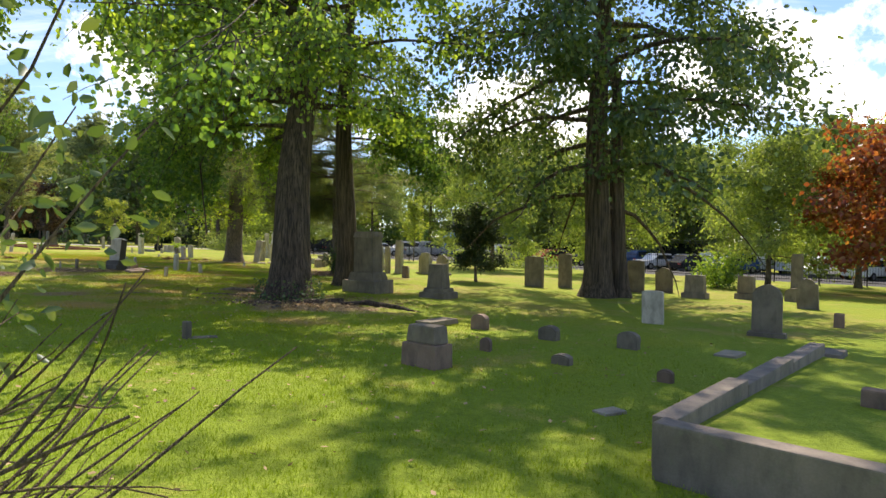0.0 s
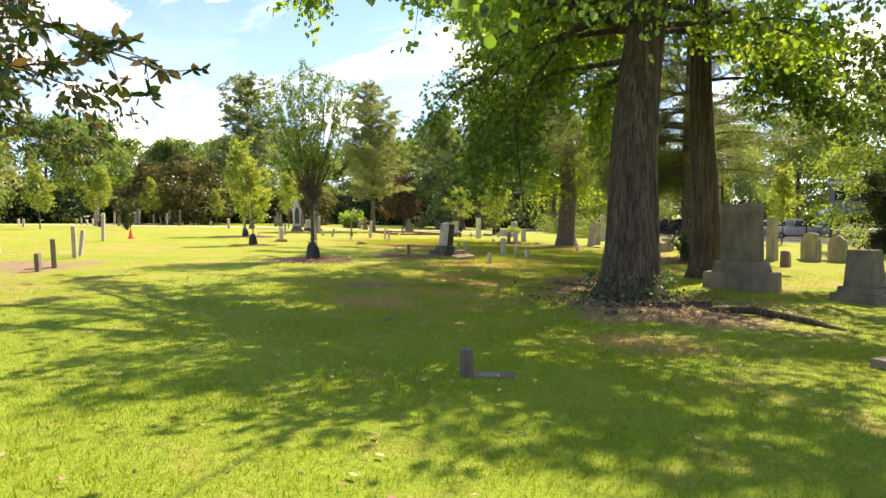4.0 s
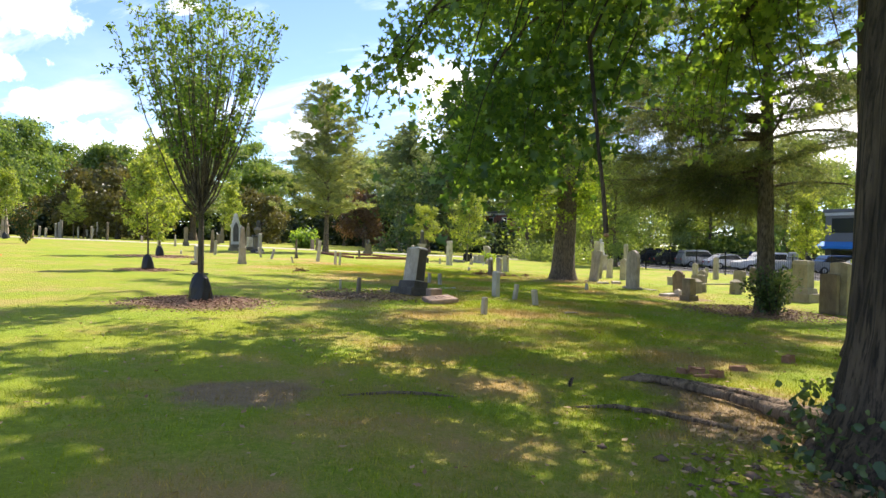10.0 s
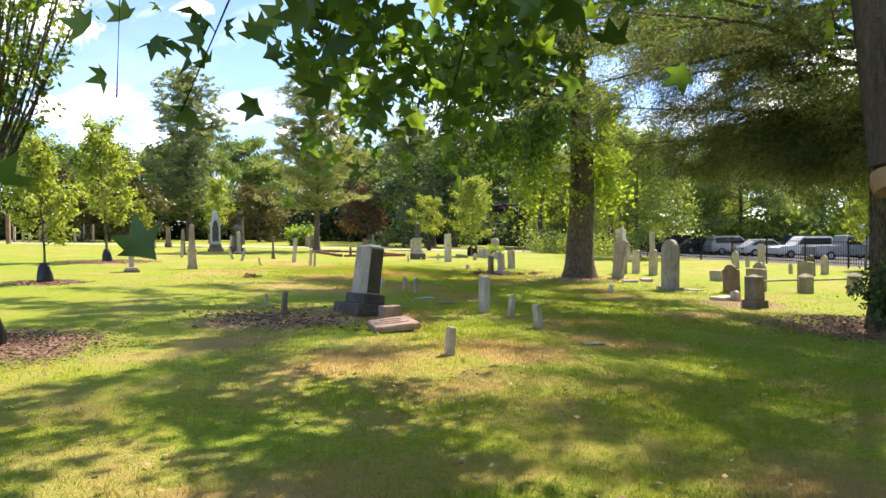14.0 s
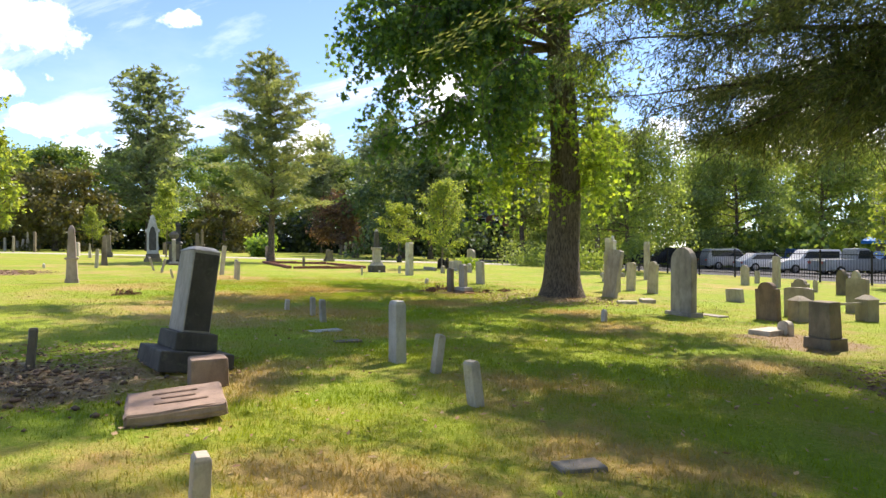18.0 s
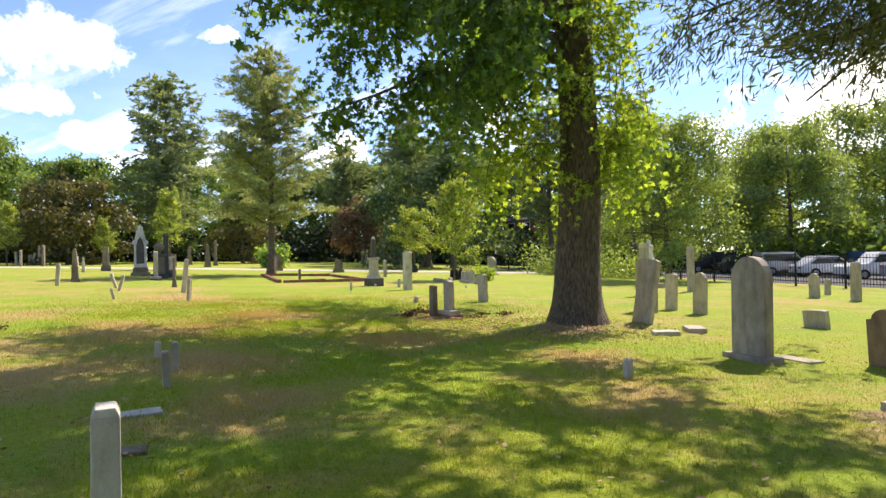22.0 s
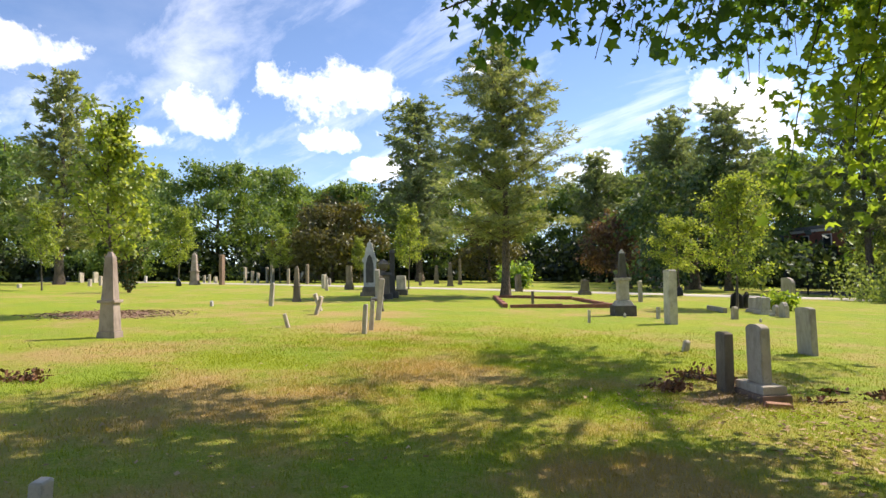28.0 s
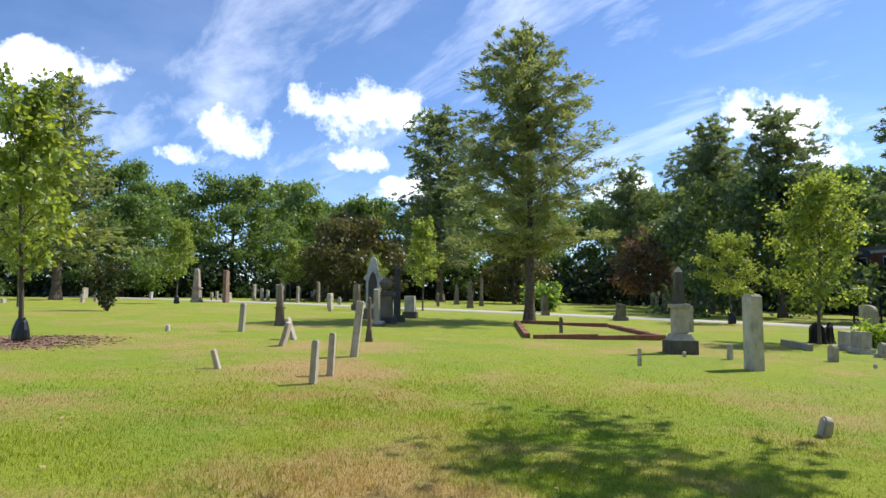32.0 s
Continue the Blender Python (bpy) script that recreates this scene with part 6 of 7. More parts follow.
def urn_monument(x, y):
    ob = thing("urn_monument", x, y, GRAIN, 0.0)
    part("plinth", block(0.9, 0.9, 0.35, -0.1, 0.96, 0.02), STONES["k"], ob)
    part("die", block(0.6, 0.6, 0.95, 0.248, 0.95, 0.02), STONES["d"], ob)
    part("cap", block(0.82, 0.82, 0.16, 1.196, 0.9, 0.03), STONES["k"], ob)
    part("urn", lathe([(0.14, 1.35), (0.1, 1.42), (0.24, 1.6), (0.3, 1.78), (0.2, 1.9), (0.06, 2.0)], 16), STONES["d"], ob, "draped stone urn")
    tagged(ob, "dark square monument topped by a stone urn", "monument")


def statue_monument(x, y):
    """A standing stone figure, plain in shape, on a square pedestal."""
    ob = thing("statue_pedestal", x, y, GRAIN, 0.0)
    part("plinth", block(0.95, 0.95, 0.3, -0.1, 0.97, 0.02), STONES["g"], ob)
    part("die", block(0.62, 0.62, 0.75, 0.198, 0.96, 0.02), STONES["g"], ob)
    part("cornice", block(0.74, 0.74, 0.12, 0.946, 0.9, 0.02), STONES["g"], ob)
    tagged(ob, "square pale grey stone pedestal carrying a statue", "pedestal")
    bm = lathe([(0.27, 0.0), (0.26, 0.1), (0.2, 0.35), (0.17, 0.55), (0.22, 0.75), (0.2, 0.86), (0.08, 0.92), (0.1, 0.98), (0.1, 1.06), (0.04, 1.13)], 18)
    for v in bm.verts:
        a = math.atan2(v.co.y, v.co.x)
        k = 1 + 0.08 * math.sin(a * 5 + v.co.z * 4)
        v.co.x, v.co.y = v.co.x * k * 1.15, v.co.y * k * 0.8
    me = bpy.data.meshes.new("statue")
    bm.to_mesh(me)
    bm.free()
    me.materials.append(STONES["w"])
    fig = new("statue", me)
    fig.matrix_world = pose(x, y, lie(x, y) + 1.062, 0, 0, GRAIN + 90)
    tagged(fig, "weathered pale grey standing stone figure on a pedestal", "statue")


statue_monument(-15.1, 57.1)
gothic_monument(-43.9, 51.6)
urn_monument(-40.3, 50.2)
ob = thing("pillar_monument", -41.3, 51.4, GRAIN, 0.0)
part("plinth", block(0.7, 0.7, 0.4, -0.1, 0.95, 0.02), STONES["k"], ob)
part("shaft", block(0.3, 0.3, 2.1, 0.298, 0.86, 0.015), STONES["k"], ob)
part("cap", block(0.34, 0.34, 0.16, 2.396, 0.7, 0.02), STONES["k"], ob)
tagged(ob, "slender black-stained stone pillar on a block base", "monument")
ob = thing("block_monument", -44.86, 54.4, GRAIN + 90, 0.0)
part("base", block(1.25, 0.75, 0.4, -0.1, 0.97, 0.02), STONES["k"], ob, "dark stained base")
part("die", block(1.05, 0.55, 0.85, 0.298, 0.96, 0.03), STONES["g"], ob)
tagged(ob, "wide grey block monument on a dark base", "monument")


def ring(name, label, category, x, y, r, mat, n, chip, squash=1.0, seed=1, up=0.05, rz=0.0):
    """A thin scatter of chips or leaves in a round patch."""
    rs = np.random.RandomState(seed)
    a, q = rs.rand(n) * 6.283, np.sqrt(rs.rand(n)) * r * (1 + 0.25 * rs.randn(n) * 0.6)
    px, py = q * np.cos(a), q * np.sin(a) * squash
    c, s = math.cos(radians(rz)), math.sin(radians(rz))
    X, Y = x + px * c - py * s, y + px * s + py * c
    Z = lie_np(X, Y) + np.maximum(up * (1 - (q / r) ** 2), 0) * rs.rand(n) + 0.004
    v, f = leaves(rs, np.stack([X, Y, Z], 1), chip, chip * 0.5, 0.0, "diamond")
    v[:, 2] = np.maximum(lie_np(v[:, 0], v[:, 1]) - 0.01, Z.repeat(4) + (v[:, 2] - Z.repeat(4)) * 0.35)
    tagged(new(name, mesh_from(name, v, f, mat)), label, category, kind="stuff")


ring("mulch", "reddish-brown bark mulch ring round a young tree", "mulch", -15.85, 21.5, 1.5, MULCH, 5000, 0.07, seed=2, up=0.1)
ring("mulch", "reddish-brown bark mulch ring round a sapling", "mulch", -25.3, 27.9, 1.1, MULCH, 1600, 0.08, seed=3)
ring("mulch", "pale straw mulch round a sapling", "mulch", -35.0, 36.6, 2.2, MULCH, 2600, 0.1, seed=4)
ring("mulch", "brown mulch mound below the conifer", "mulch", -5.2, 30.4, 1.9, MULCH, 3600, 0.08, seed=5, up=0.16)
ring("leaf_litter", "fallen brown leaves round a bare soil patch", "leaf litter", -14.9, 26.2, 1.8, LITTER, 1700, 0.08, seed=6)
ring("leaf_litter", "fallen brown leaves below the big tree", "leaf litter", -3.2, 16.9, 2.6, LITTER, 2400, 0.08, 0.8, seed=7)
ring("leaf_litter", "fallen brown leaves by two gravestones", "leaf litter", -16.0, 39.4, 1.7, LITTER, 700, 0.06, seed=8)
ring("leaf_litter", "fallen brown leaves at a tree's foot", "leaf litter", -13.2, 39.3, 2.3, LITTER, 1800, 0.08, seed=9)


def watering_bag(x, y, s):
    """A zipped tree watering bag slumped round a stem."""
    ob = thing("watering_bag", x, y, 30, 0.0)
    prof = [(0.23, 0.0), (0.26, 0.1), (0.235, 0.35), (0.17, 0.58), (0.1, 0.68), (0.08, 0.71)]
    bm = lathe([(r * s, z * s) for r, z in prof], 20)
    for v in bm.verts:
        a = math.atan2(v.co.y, v.co.x)
        k = 1 + 0.07 * math.sin(a * 3 + v.co.z * 6) + 0.04 * math.sin(a * 7 - v.co.z * 9)
        v.co.x, v.co.y = v.co.x * k * 1.05, v.co.y * k * 0.85
    part("bag", bm, BLACKBAG, ob)
    part("strap", block(0.36 * s, 0.03, 0.03, 0.66 * s, 1, 0.005), BLACKBAG, ob)
    tagged(ob, "black plastic watering bag wrapped round a young stem", "watering bag", "watering bags")


for x, y, s in ((-15.85, 21.5, 0.9), (-25.3, 27.9, 0.8), (-35.0, 36.6, 0.85), (-70.1, 48.4, 0.9), (-35.4, 69.3, 0.8)):
    watering_bag(x, y, s)


def shrub(name, label, x, y, r, h, n, leaf, mat, seed):
    rs = np.random.RandomState(seed)
    ob = thing(name, x, y, 0, 0.03)
    stems, spots = [], []
    for i in range(14):
        a = i * 2.4
        p = bent(rs, (0.05 * math.cos(a), 0.05 * math.sin(a), 0), (math.cos(a) * r / h, math.sin(a) * r / h, 1.1), h * (0.7 + 0.3 * rs.rand()), 5, 0.1, 0.15)
        stems.append(tube(p, np.linspace(0.02, 0.006, len(p)), 4))
        c, _ = along(rs, p, n // 14, 0.15, 1.0)
        spots.append(c + rs.randn(len(c), 3) * 0.17 * r)
    part_mesh("stems", mesh_from("stems", *gather(stems), TWIG, True), ob)
    part_mesh("foliage", mesh_from("foliage", *leaves(rs, np.concatenate(spots), leaf, leaf * 0.55, 0.0), mat), ob)
    return tagged(ob, label, "shrub")


shrub("shrub", "dark leafy shrub below the conifer", -4.9, 30.0, 0.55, 1.5, 1700, 0.09, LEAF_DARK, 1)
shrub("evergreen_shrub", "bronze-green young evergreen shrub on the lawn", -54.9, 41.3, 0.75, 3.2, 2600, 0.16, LEAF_MAGNOLIA, 2)
shrub("shrub", "pale green wide shrub beyond the lane", -53, 72, 1.8, 2.4, 2200, 0.35, LEAF_OAK, 3)
shrub("shrub", "bright green leafy plant behind low stones", -24.6, 59.2, 0.7, 0.9, 900, 0.16, LEAF_LIME, 4)
shrub("shrub", "rounded green shrub by the fence", 13.6, 31.5, 1.5, 2.0, 2200, 0.14, LEAF_OAK, 5)


def bare_shrub():
    """Thin bare twigs and a few large leaves beside the start of the walk."""
    rs = np.random.RandomState(12)
    ob = thing("shrub", -1.75, 1.2, 0, 0.03)
    twigs, spots, dirs = [], [], []
    for i in range(34):
        a = 0.1 + 1.0 * rs.rand()
        p = bent(rs, (rs.randn() * 0.12, rs.randn() * 0.15, 0.35 + 0.3 * rs.rand()), (math.cos(a), math.sin(a), 0.35 + 0.6 * rs.rand()), 0.75 + 0.6 * rs.rand(), 7, 0.0, 0.14)
        twigs.append(tube(p, np.linspace(0.011, 0.003, len(p)), 5))
        for j in range(5):
            q, d = along(rs, p, 1, 0.3, 0.95)
            t = bent(rs, q[0], d[0] + rs.randn(3) * 0.4, 0.2 + 0.25 * rs.rand(), 4, 0, 0.15)
            twigs.append(tube(t, np.linspace(0.004, 0.0015, len(t)), 4))
    for i in range(7):
        a = 0.75 + 0.35 * rs.rand()
        p = bent(rs, (rs.randn() * 0.08, rs.randn() * 0.08, 0.3), (math.cos(a), math.sin(a), 0.45 + 0.25 * rs.rand()), 1.5 + 0.35 * rs.rand(), 8, 0.0, 0.07)
        twigs.append(tube(p, np.linspace(0.012, 0.003, len(p)), 5))
    for i in range(14):
        a = 0.3 + 1.3 * rs.rand()
        p = bent(rs, (0, 0, 0), (math.cos(a) * 0.26, math.sin(a) * 0.26, 1.0), 2.2 + 0.8 * rs.rand(), 8, 0.35, 0.09)
        twigs.append(tube(p, np.linspace(0.014, 0.003, len(p)), 5))
        c, d = along(rs, p, 60, 0.6, 1.0)
        spots.append(c + rs.randn(60, 3) * 0.14)
        dirs.append(d)
    part_mesh("branchwork", mesh_from("branchwork", *gather(twigs), TAN_TWIG, True), ob)
    part_mesh("foliage", mesh_from("foliage", *leaves(rs, np.concatenate(spots), 0.06, 0.03, 0.6, "oval", np.concatenate(dirs) * 0.3), LEAF_DARK), ob)
    tagged(ob, "straggling shrub of bare twigs and dull green leaves", "shrub")


bare_shrub()


# ---- fence, cars and buildings beyond the lawn ----
def iron_fence():
    ob = thing("iron_fence", FENCE_A.x, FENCE_A.y, FENCE_ANGLE, 0.0, 0.0)
    ln = (FENCE_B - FENCE_A).length
    n = 34
    pick_v, pick_f, k = [], [], 0
    for i in range(n + 1):
        s = ln * i / n
        p = FENCE_A + FENCE_D * s
        z = lie(p.x, p.y)
        part("post", block(0.08, 0.08, 1.75, z - 0.1, 1.0, 0.01, s, 0), IRON, ob)
        if i == n:
            break
        q = FENCE_A + FENCE_D * ln * (i + 1) / n
        for h in (0.22, 1.42):
            bm = block(ln / n - 0.08, 0.035, 0.04, 0, 1, 0)
            for v in bm.verts:
                f = v.co.x / (ln / n) + 0.5
                v.co.z += z + (lie(q.x, q.y) - z) * f + h
                v.co.x += s + ln / n / 2
            part("rail", bm, IRON, ob)
        for j in range(1, 18):
            f = j / 18
            x, zz = s + ln / n * f, z + (lie(q.x, q.y) - z) * f
            for dx, dy in ((-0.011, -0.011), (0.011, -0.011), (0.011, 0.011), (-0.011, 0.011)):
                pick_v += [(x + dx, dy, zz + 0.12), (x + dx * 0.6, dy * 0.6, zz + 1.6)]
            for a in range(4):
                b = (a + 1) % 4
                pick_f.append((k + 2 * a, k + 2 * b, k + 2 * b + 1, k + 2 * a + 1))
            k += 8
    tagged(part_mesh("picket_infill", mesh_from("picket_infill", pick_v, pick_f, IRON), ob), kind="stuff")
    tagged(ob, "black iron picket fence along the parking lot", "fence")


iron_fence()
GLASS = plain_material("car_glass", (0.03, 0.035, 0.04), 0.08, 0, 0.1, 3)
TYRE = plain_material("tyre_rubber", (0.02, 0.02, 0.02), 0.85)
RIM = plain_material("wheel_rim", (0.45, 0.45, 0.47), 0.35, 0.8)
LAMP = plain_material("lamp_lens", (0.55, 0.12, 0.1), 0.2)
PAINTS = {"white": plain_material("white_paint", (0.78, 0.78, 0.78), 0.22, 0, 0.08), "silver": plain_material("silver_paint", (0.45, 0.46, 0.48), 0.25, 0.5, 0.1), "black": plain_material("black_paint", (0.02, 0.02, 0.024), 0.18),
          "red": plain_material("red_paint", (0.42, 0.03, 0.04), 0.22), "blue": plain_material("blue_paint", (0.06, 0.12, 0.26), 0.22)}


def car(kind, paint, x, y, rz):
    """A parked car: body, cabin, windows, wheels and lamps."""
    ob = thing("pickup_truck" if kind == "pickup" else "car", x, y, rz, -0.04)
    ln, w = {"sedan": (4.6, 1.8), "suv": (4.6, 1.9), "pickup": (5.6, 2.0)}[kind]
    top = {"sedan": 1.45, "suv": 1.72, "pickup": 1.85}[kind]
    belt = {"sedan": 0.92, "suv": 1.05, "pickup": 1.12}[kind]
    half = ln / 2
    mat = PAINTS[paint]
    side = [(-half, 0.35), (half, 0.35), (half, belt - 0.22), (half - 0.25, belt - 0.1), (half * 0.42, belt), (-half + 0.2, belt), (-half, belt - 0.12)]
    bm = extruded(side, w, 0.06)
    part("body", bm, mat, ob)
    cab = {"sedan": (0.42, -0.86, 0.12, -0.55), "suv": (0.42, -0.97, 0.16, -0.85), "pickup": (0.34, -0.2, 0.12, -0.14)}[kind]
    front, back, rf, rb = [c * half for c in cab]
    part("cabin", extruded([(back, belt - 0.02), (front, belt - 0.02), (rf, top - 0.06), (rf - 0.15, top), (rb + 0.1, top), (rb, top - 0.05)], w * 0.86, 0.05), mat, ob)
    for s in (-1, 1):
        g = extruded([(back * 0.86 + 0.05, belt + 0.04), (front - 0.22, belt + 0.04), (rf - 0.02, top - 0.14), (rb + 0.08, top - 0.14)], 0.02, 0)
        bmesh.ops.translate(g, verts=g.verts, vec=(0, s * (w * 0.43 + 0.004), 0))
        part("side_window", g, GLASS, ob)
        part("lamp", block(0.06, 0.3, 0.14, belt - 0.3, 1, 0.01, -half - 0.005, s * w * 0.36), LAMP, ob)
    g = block(0.03, w * 0.74, (top - belt) * 0.8, 0, 1, 0)
    bmesh.ops.transform(g, matrix=pose((front + rf) / 2 + 0.05, 0, belt + 0.02, 0, -math.degrees(math.atan2(front - rf, top - belt)), 0), verts=g.verts)
    part("windscreen", g, GLASS, ob)
    for sx in (-0.6, 0.6):
        for s in (-1, 1):
            wheel = lathe([(0.2, -0.1), (0.33, -0.1), (0.335, 0.0), (0.33, 0.1), (0.2, 0.1)], 18)
            m = pose(sx * half, s * (w / 2 - 0.08), 0.335, 90, 0, 0)
            bmesh.ops.transform(wheel, matrix=m, verts=wheel.verts)
            tyre = part("wheel", wheel, TYRE, ob)
            rim = lathe([(0.19, -0.108), (0.12, -0.115), (0.05, -0.108), (0.05, 0.108), (0.12, 0.115), (0.19, 0.108)], 14)
            bmesh.ops.transform(rim, matrix=m, verts=rim.verts)
            part("rim", rim, RIM, tyre)
    word = {"sedan": "sedan", "suv": "sport utility car", "pickup": "pickup truck"}[kind]
    tagged(ob, "%s %s parked on the asphalt beyond the fence" % (paint, word), "truck" if kind == "pickup" else "car", "cars in the parking lot")


rs = np.random.RandomState(8)
for row, (away, first, last, step) in enumerate(((12.5, 7.0, 84.0, 3.3), (20.5, 10.0, 86.0, 3.6))):
    s = first
    while s < last:
        kind = ("sedan", "suv", "sedan", "suv", "pickup")[rs.randint(5)]
        paint = ("white", "silver", "white", "black", "silver", "silver", "blue", "white")[rs.randint(8)]
        p = FENCE_A + FENCE_D * s + FENCE_N * (away + 0.3 * rs.rand())
        if abs(s - first - 12 * step) < 0.1 and row == 0:
            kind, paint = "sedan", "red"
        if rs.rand() < 0.8:
            car(kind, paint, p.x, p.y, FENCE_ANGLE + (62 if rs.rand() < 0.5 else 242))
        s += step

ROOF = plain_material("grey_roof", (0.2, 0.2, 0.21), 0.8)
WHITE = plain_material("white_trim", (0.75, 0.74, 0.71), 0.6, 0, 0.15)
GREYWALL = plain_material("grey_concrete_wall", (0.24, 0.23, 0.22), 0.85, 0, 0.3, 0.5)
CANVAS = plain_material("blue_awning", (0.02, 0.22, 0.62), 0.7, 0, 0.15)


def building(name, label, x, y, rz, w, d, storeys, mat, awning=False, bands=False):
    """A plain street building with storeys of set-in windows and a flat roof."""
    ob = thing(name, x, y, rz, 0.1)
    h = storeys * 3.3
    part("wall", block(w, d, h, 0, 1, 0.02), mat, ob)
    part("roof", block(w + 0.4, d + 0.4, 0.35, h, 1, 0.03), ROOF, ob)
    n = int(w / 3.2)
    for s in range(storeys):
        if bands:
            part("opening", block(w * 0.96, 0.06, 1.5, s * 3.3 + 1.2, 1, 0, 0, -d / 2 - 0.02), GLASS, ob, "long dark opening")
        for i in range(0 if bands else n):
            px = -w / 2 + (i + 0.5) * w / n
            win = part("window", block(1.3, 0.06, 1.7, s * 3.3 + 0.95, 1, 0, px, -d / 2 - 0.02), WHITE, ob, "white window frame")
            part("pane", block(1.1, 0.03, 1.5, s * 3.3 + 1.05, 1, 0, px, -d / 2 - 0.045), GLASS, win)
            part("sill", block(1.45, 0.16, 0.08, s * 3.3 + 0.87, 1, 0.01, px, -d / 2 - 0.06), WHITE, win)
        part("band", block(w + 0.1, 0.12, 0.3, s * 3.3 + 2.98, 1, 0.01, 0, -d / 2 - 0.045), WHITE, ob)
    if awning:
        bm = extruded([(0, 0), (1.6, -0.5), (1.6, -0.75), (0, -0.75)], w * 0.3, 0.01)
        bmesh.ops.transform(bm, matrix=pose(-w * 0.36, -d / 2 - 0.08, 3.6, 0, 0, -90), verts=bm.verts)
        part("awning", bm, CANVAS, ob, "bright blue awning")
    return tagged(ob, label, "building")


p = FENCE_A + FENCE_D * 41 + FENCE_N * 33
building("street_building", "pale grey street building with long dark openings and a blue awning", p.x, p.y, FENCE_ANGLE, 34, 12, 2, GREYWALL, True, True)
p = FENCE_A + FENCE_D * 78 + FENCE_N * 32
building("brick_building", "red brick street building with white windows", p.x, p.y, FENCE_ANGLE, 26, 10, 2, BRICK)
building("brick_building", "low red brick building behind the graves", -40, 112, FENCE_ANGLE + 5, 34, 10, 2, BRICK)


# ---- roots, rubble, sticks ----
def root(name, label, pts, radii, mat, seed):
    pts = np.array([(x, y, lie(x, y) + z) for x, y, z in pts])
    fine = np.array([[np.interp(t, np.arange(len(pts)), pts[:, k]) for k in range(3)] for t in np.linspace(0, len(pts) - 1, 16)])
    rad = np.interp(np.linspace(0, len(pts) - 1, 16), np.arange(len(pts)), radii)
    fine[1:-1] += np.random.RandomState(seed).randn(14, 3) * 0.2 * rad[1:-1, None] * np.array([1, 1, 0.3])
    rad = np.interp(np.linspace(0, len(pts) - 1, 16), np.arange(len(pts)), radii)
    tagged(new(name, mesh_from(name, *tube(fine, rad, 14, 0.006, seed), mat, True)), label, "wood")


root("surface_root", "long pale exposed root of the big tree", [(-4.7, 17.9, 0.1), (-5.2, 18.5, 0.06), (-5.55, 18.8, 0.06), (-5.95, 19.07, 0.05), (-6.3, 19.25, 0.05), (-6.62, 19.25, 0.0), (-6.75, 19.1, -0.06)], [0.1, 0.06, 0.05, 0.045, 0.045, 0.045, 0.02], ROOTWOOD, 1)
root("surface_root", "long dark exposed root of the big tree", [(-4.7, 18.1, 0.1), (-5.3, 19.0, 0.04), (-5.64, 19.17, 0.04), (-6.05, 19.34, 0.04), (-6.5, 19.42, 0.03), (-6.7, 19.3, -0.04)], [0.09, 0.055, 0.045, 0.04, 0.035, 0.02], ROOTWOOD, 2)
root("surface_root", "knotted root lying in leaf litter", [(-2.6, 16.4, 0.0), (-1.9, 16.2, 0.08), (-1.1, 15.7, 0.05), (-0.3, 15.1, -0.06)], [0.04, 0.07, 0.05, 0.02], BARK, 3)
root("surface_root", "thin half-buried root on bare soil", [(-8.9, 16.7, -0.02), (-8.53, 17.05, 0.0), (-8.2, 17.2, 0.004), (-7.88, 17.34, -0.02)], [0.01, 0.016, 0.018, 0.008], ROOTWOOD, 7)
root("surface_root", "thin half-buried root beside the long roots", [(-6.9, 17.6, -0.02), (-6.48, 17.84, 0.006), (-6.0, 17.8, 0.012), (-5.4, 17.7, 0.0)], [0.01, 0.022, 0.026, 0.02], ROOTWOOD, 10)
root("root_knob", "short dark root end standing out of the lawn", [(-7.1, 18.5, -0.04), (-7.1, 18.51, 0.03), (-7.08, 18.53, 0.08)], [0.028, 0.025, 0.016], BARK, 9)
root("fallen_stick", "thin pale broken stick on the grass", [(-6.5, 12.15, 0.012), (-6.58, 12.5, 0.02), (-6.66, 12.8, 0.014), (-6.74, 13.05, 0.01)], [0.009, 0.014, 0.011, 0.006], WOOD, 4)


def flat_stone(x, y, w, d, rz, tone, label, up=0.014):
    ob = thing("ground_slab", x, y, rz, 0.0)
    part("slab", block(w, d, 0.1, up - 0.1, 0.97, 0.012), STONES[tone], ob)
    tagged(ob, label, "stone slab")


flat_stone(-3.78, 10.2, 0.4, 0.2, 20, "d", "flat grey footstone sunk in the grass")
flat_stone(-9.12, 26.2, 0.32, 0.2, 40, "m", "flat grey stone sunk in dry grass")
flat_stone(1.72, 6.5, 0.3, 0.2, 30, "s", "small flat pale stone in the grass")
flat_stone(6.62, 10.87, 0.75, 0.4, 50, "d", "flat dark grave slab in the grass", 0.08)
flat_stone(5.46, 9.41, 0.24, 0.2, 40, "d", "small dark stone in the grass", 0.07)
flat_stone(4.74, 10.5, 0.6, 0.35, 50, "s", "flat pale grave slab in the grass", 0.04)
flat_stone(-0.1, 13.0, 0.9, 0.4, 50, "d", "low dark grave slab in the lawn", 0.1)


flat_stone(-10.8, 40.3, 0.6, 0.35, 110, "g", "broken pale tablet piece lying in the grass", 0.09)
flat_stone(-11.2, 39.5, 0.5, 0.3, 20, "g", "broken pale tablet piece lying in the grass", 0.07)
flat_stone(-7.9, 34.7, 0.7, 0.4, 60, "g", "low weathered stone slab on bare soil", 0.08)


flat_stone(-14.38, 30.6, 0.52, 0.26, 60, "w", "flat pale grey marker sunk in dry grass", 0.004)
flat_stone(-13.4, 29.8, 0.4, 0.2, 50, "d", "flat grey marker sunk in dry grass")
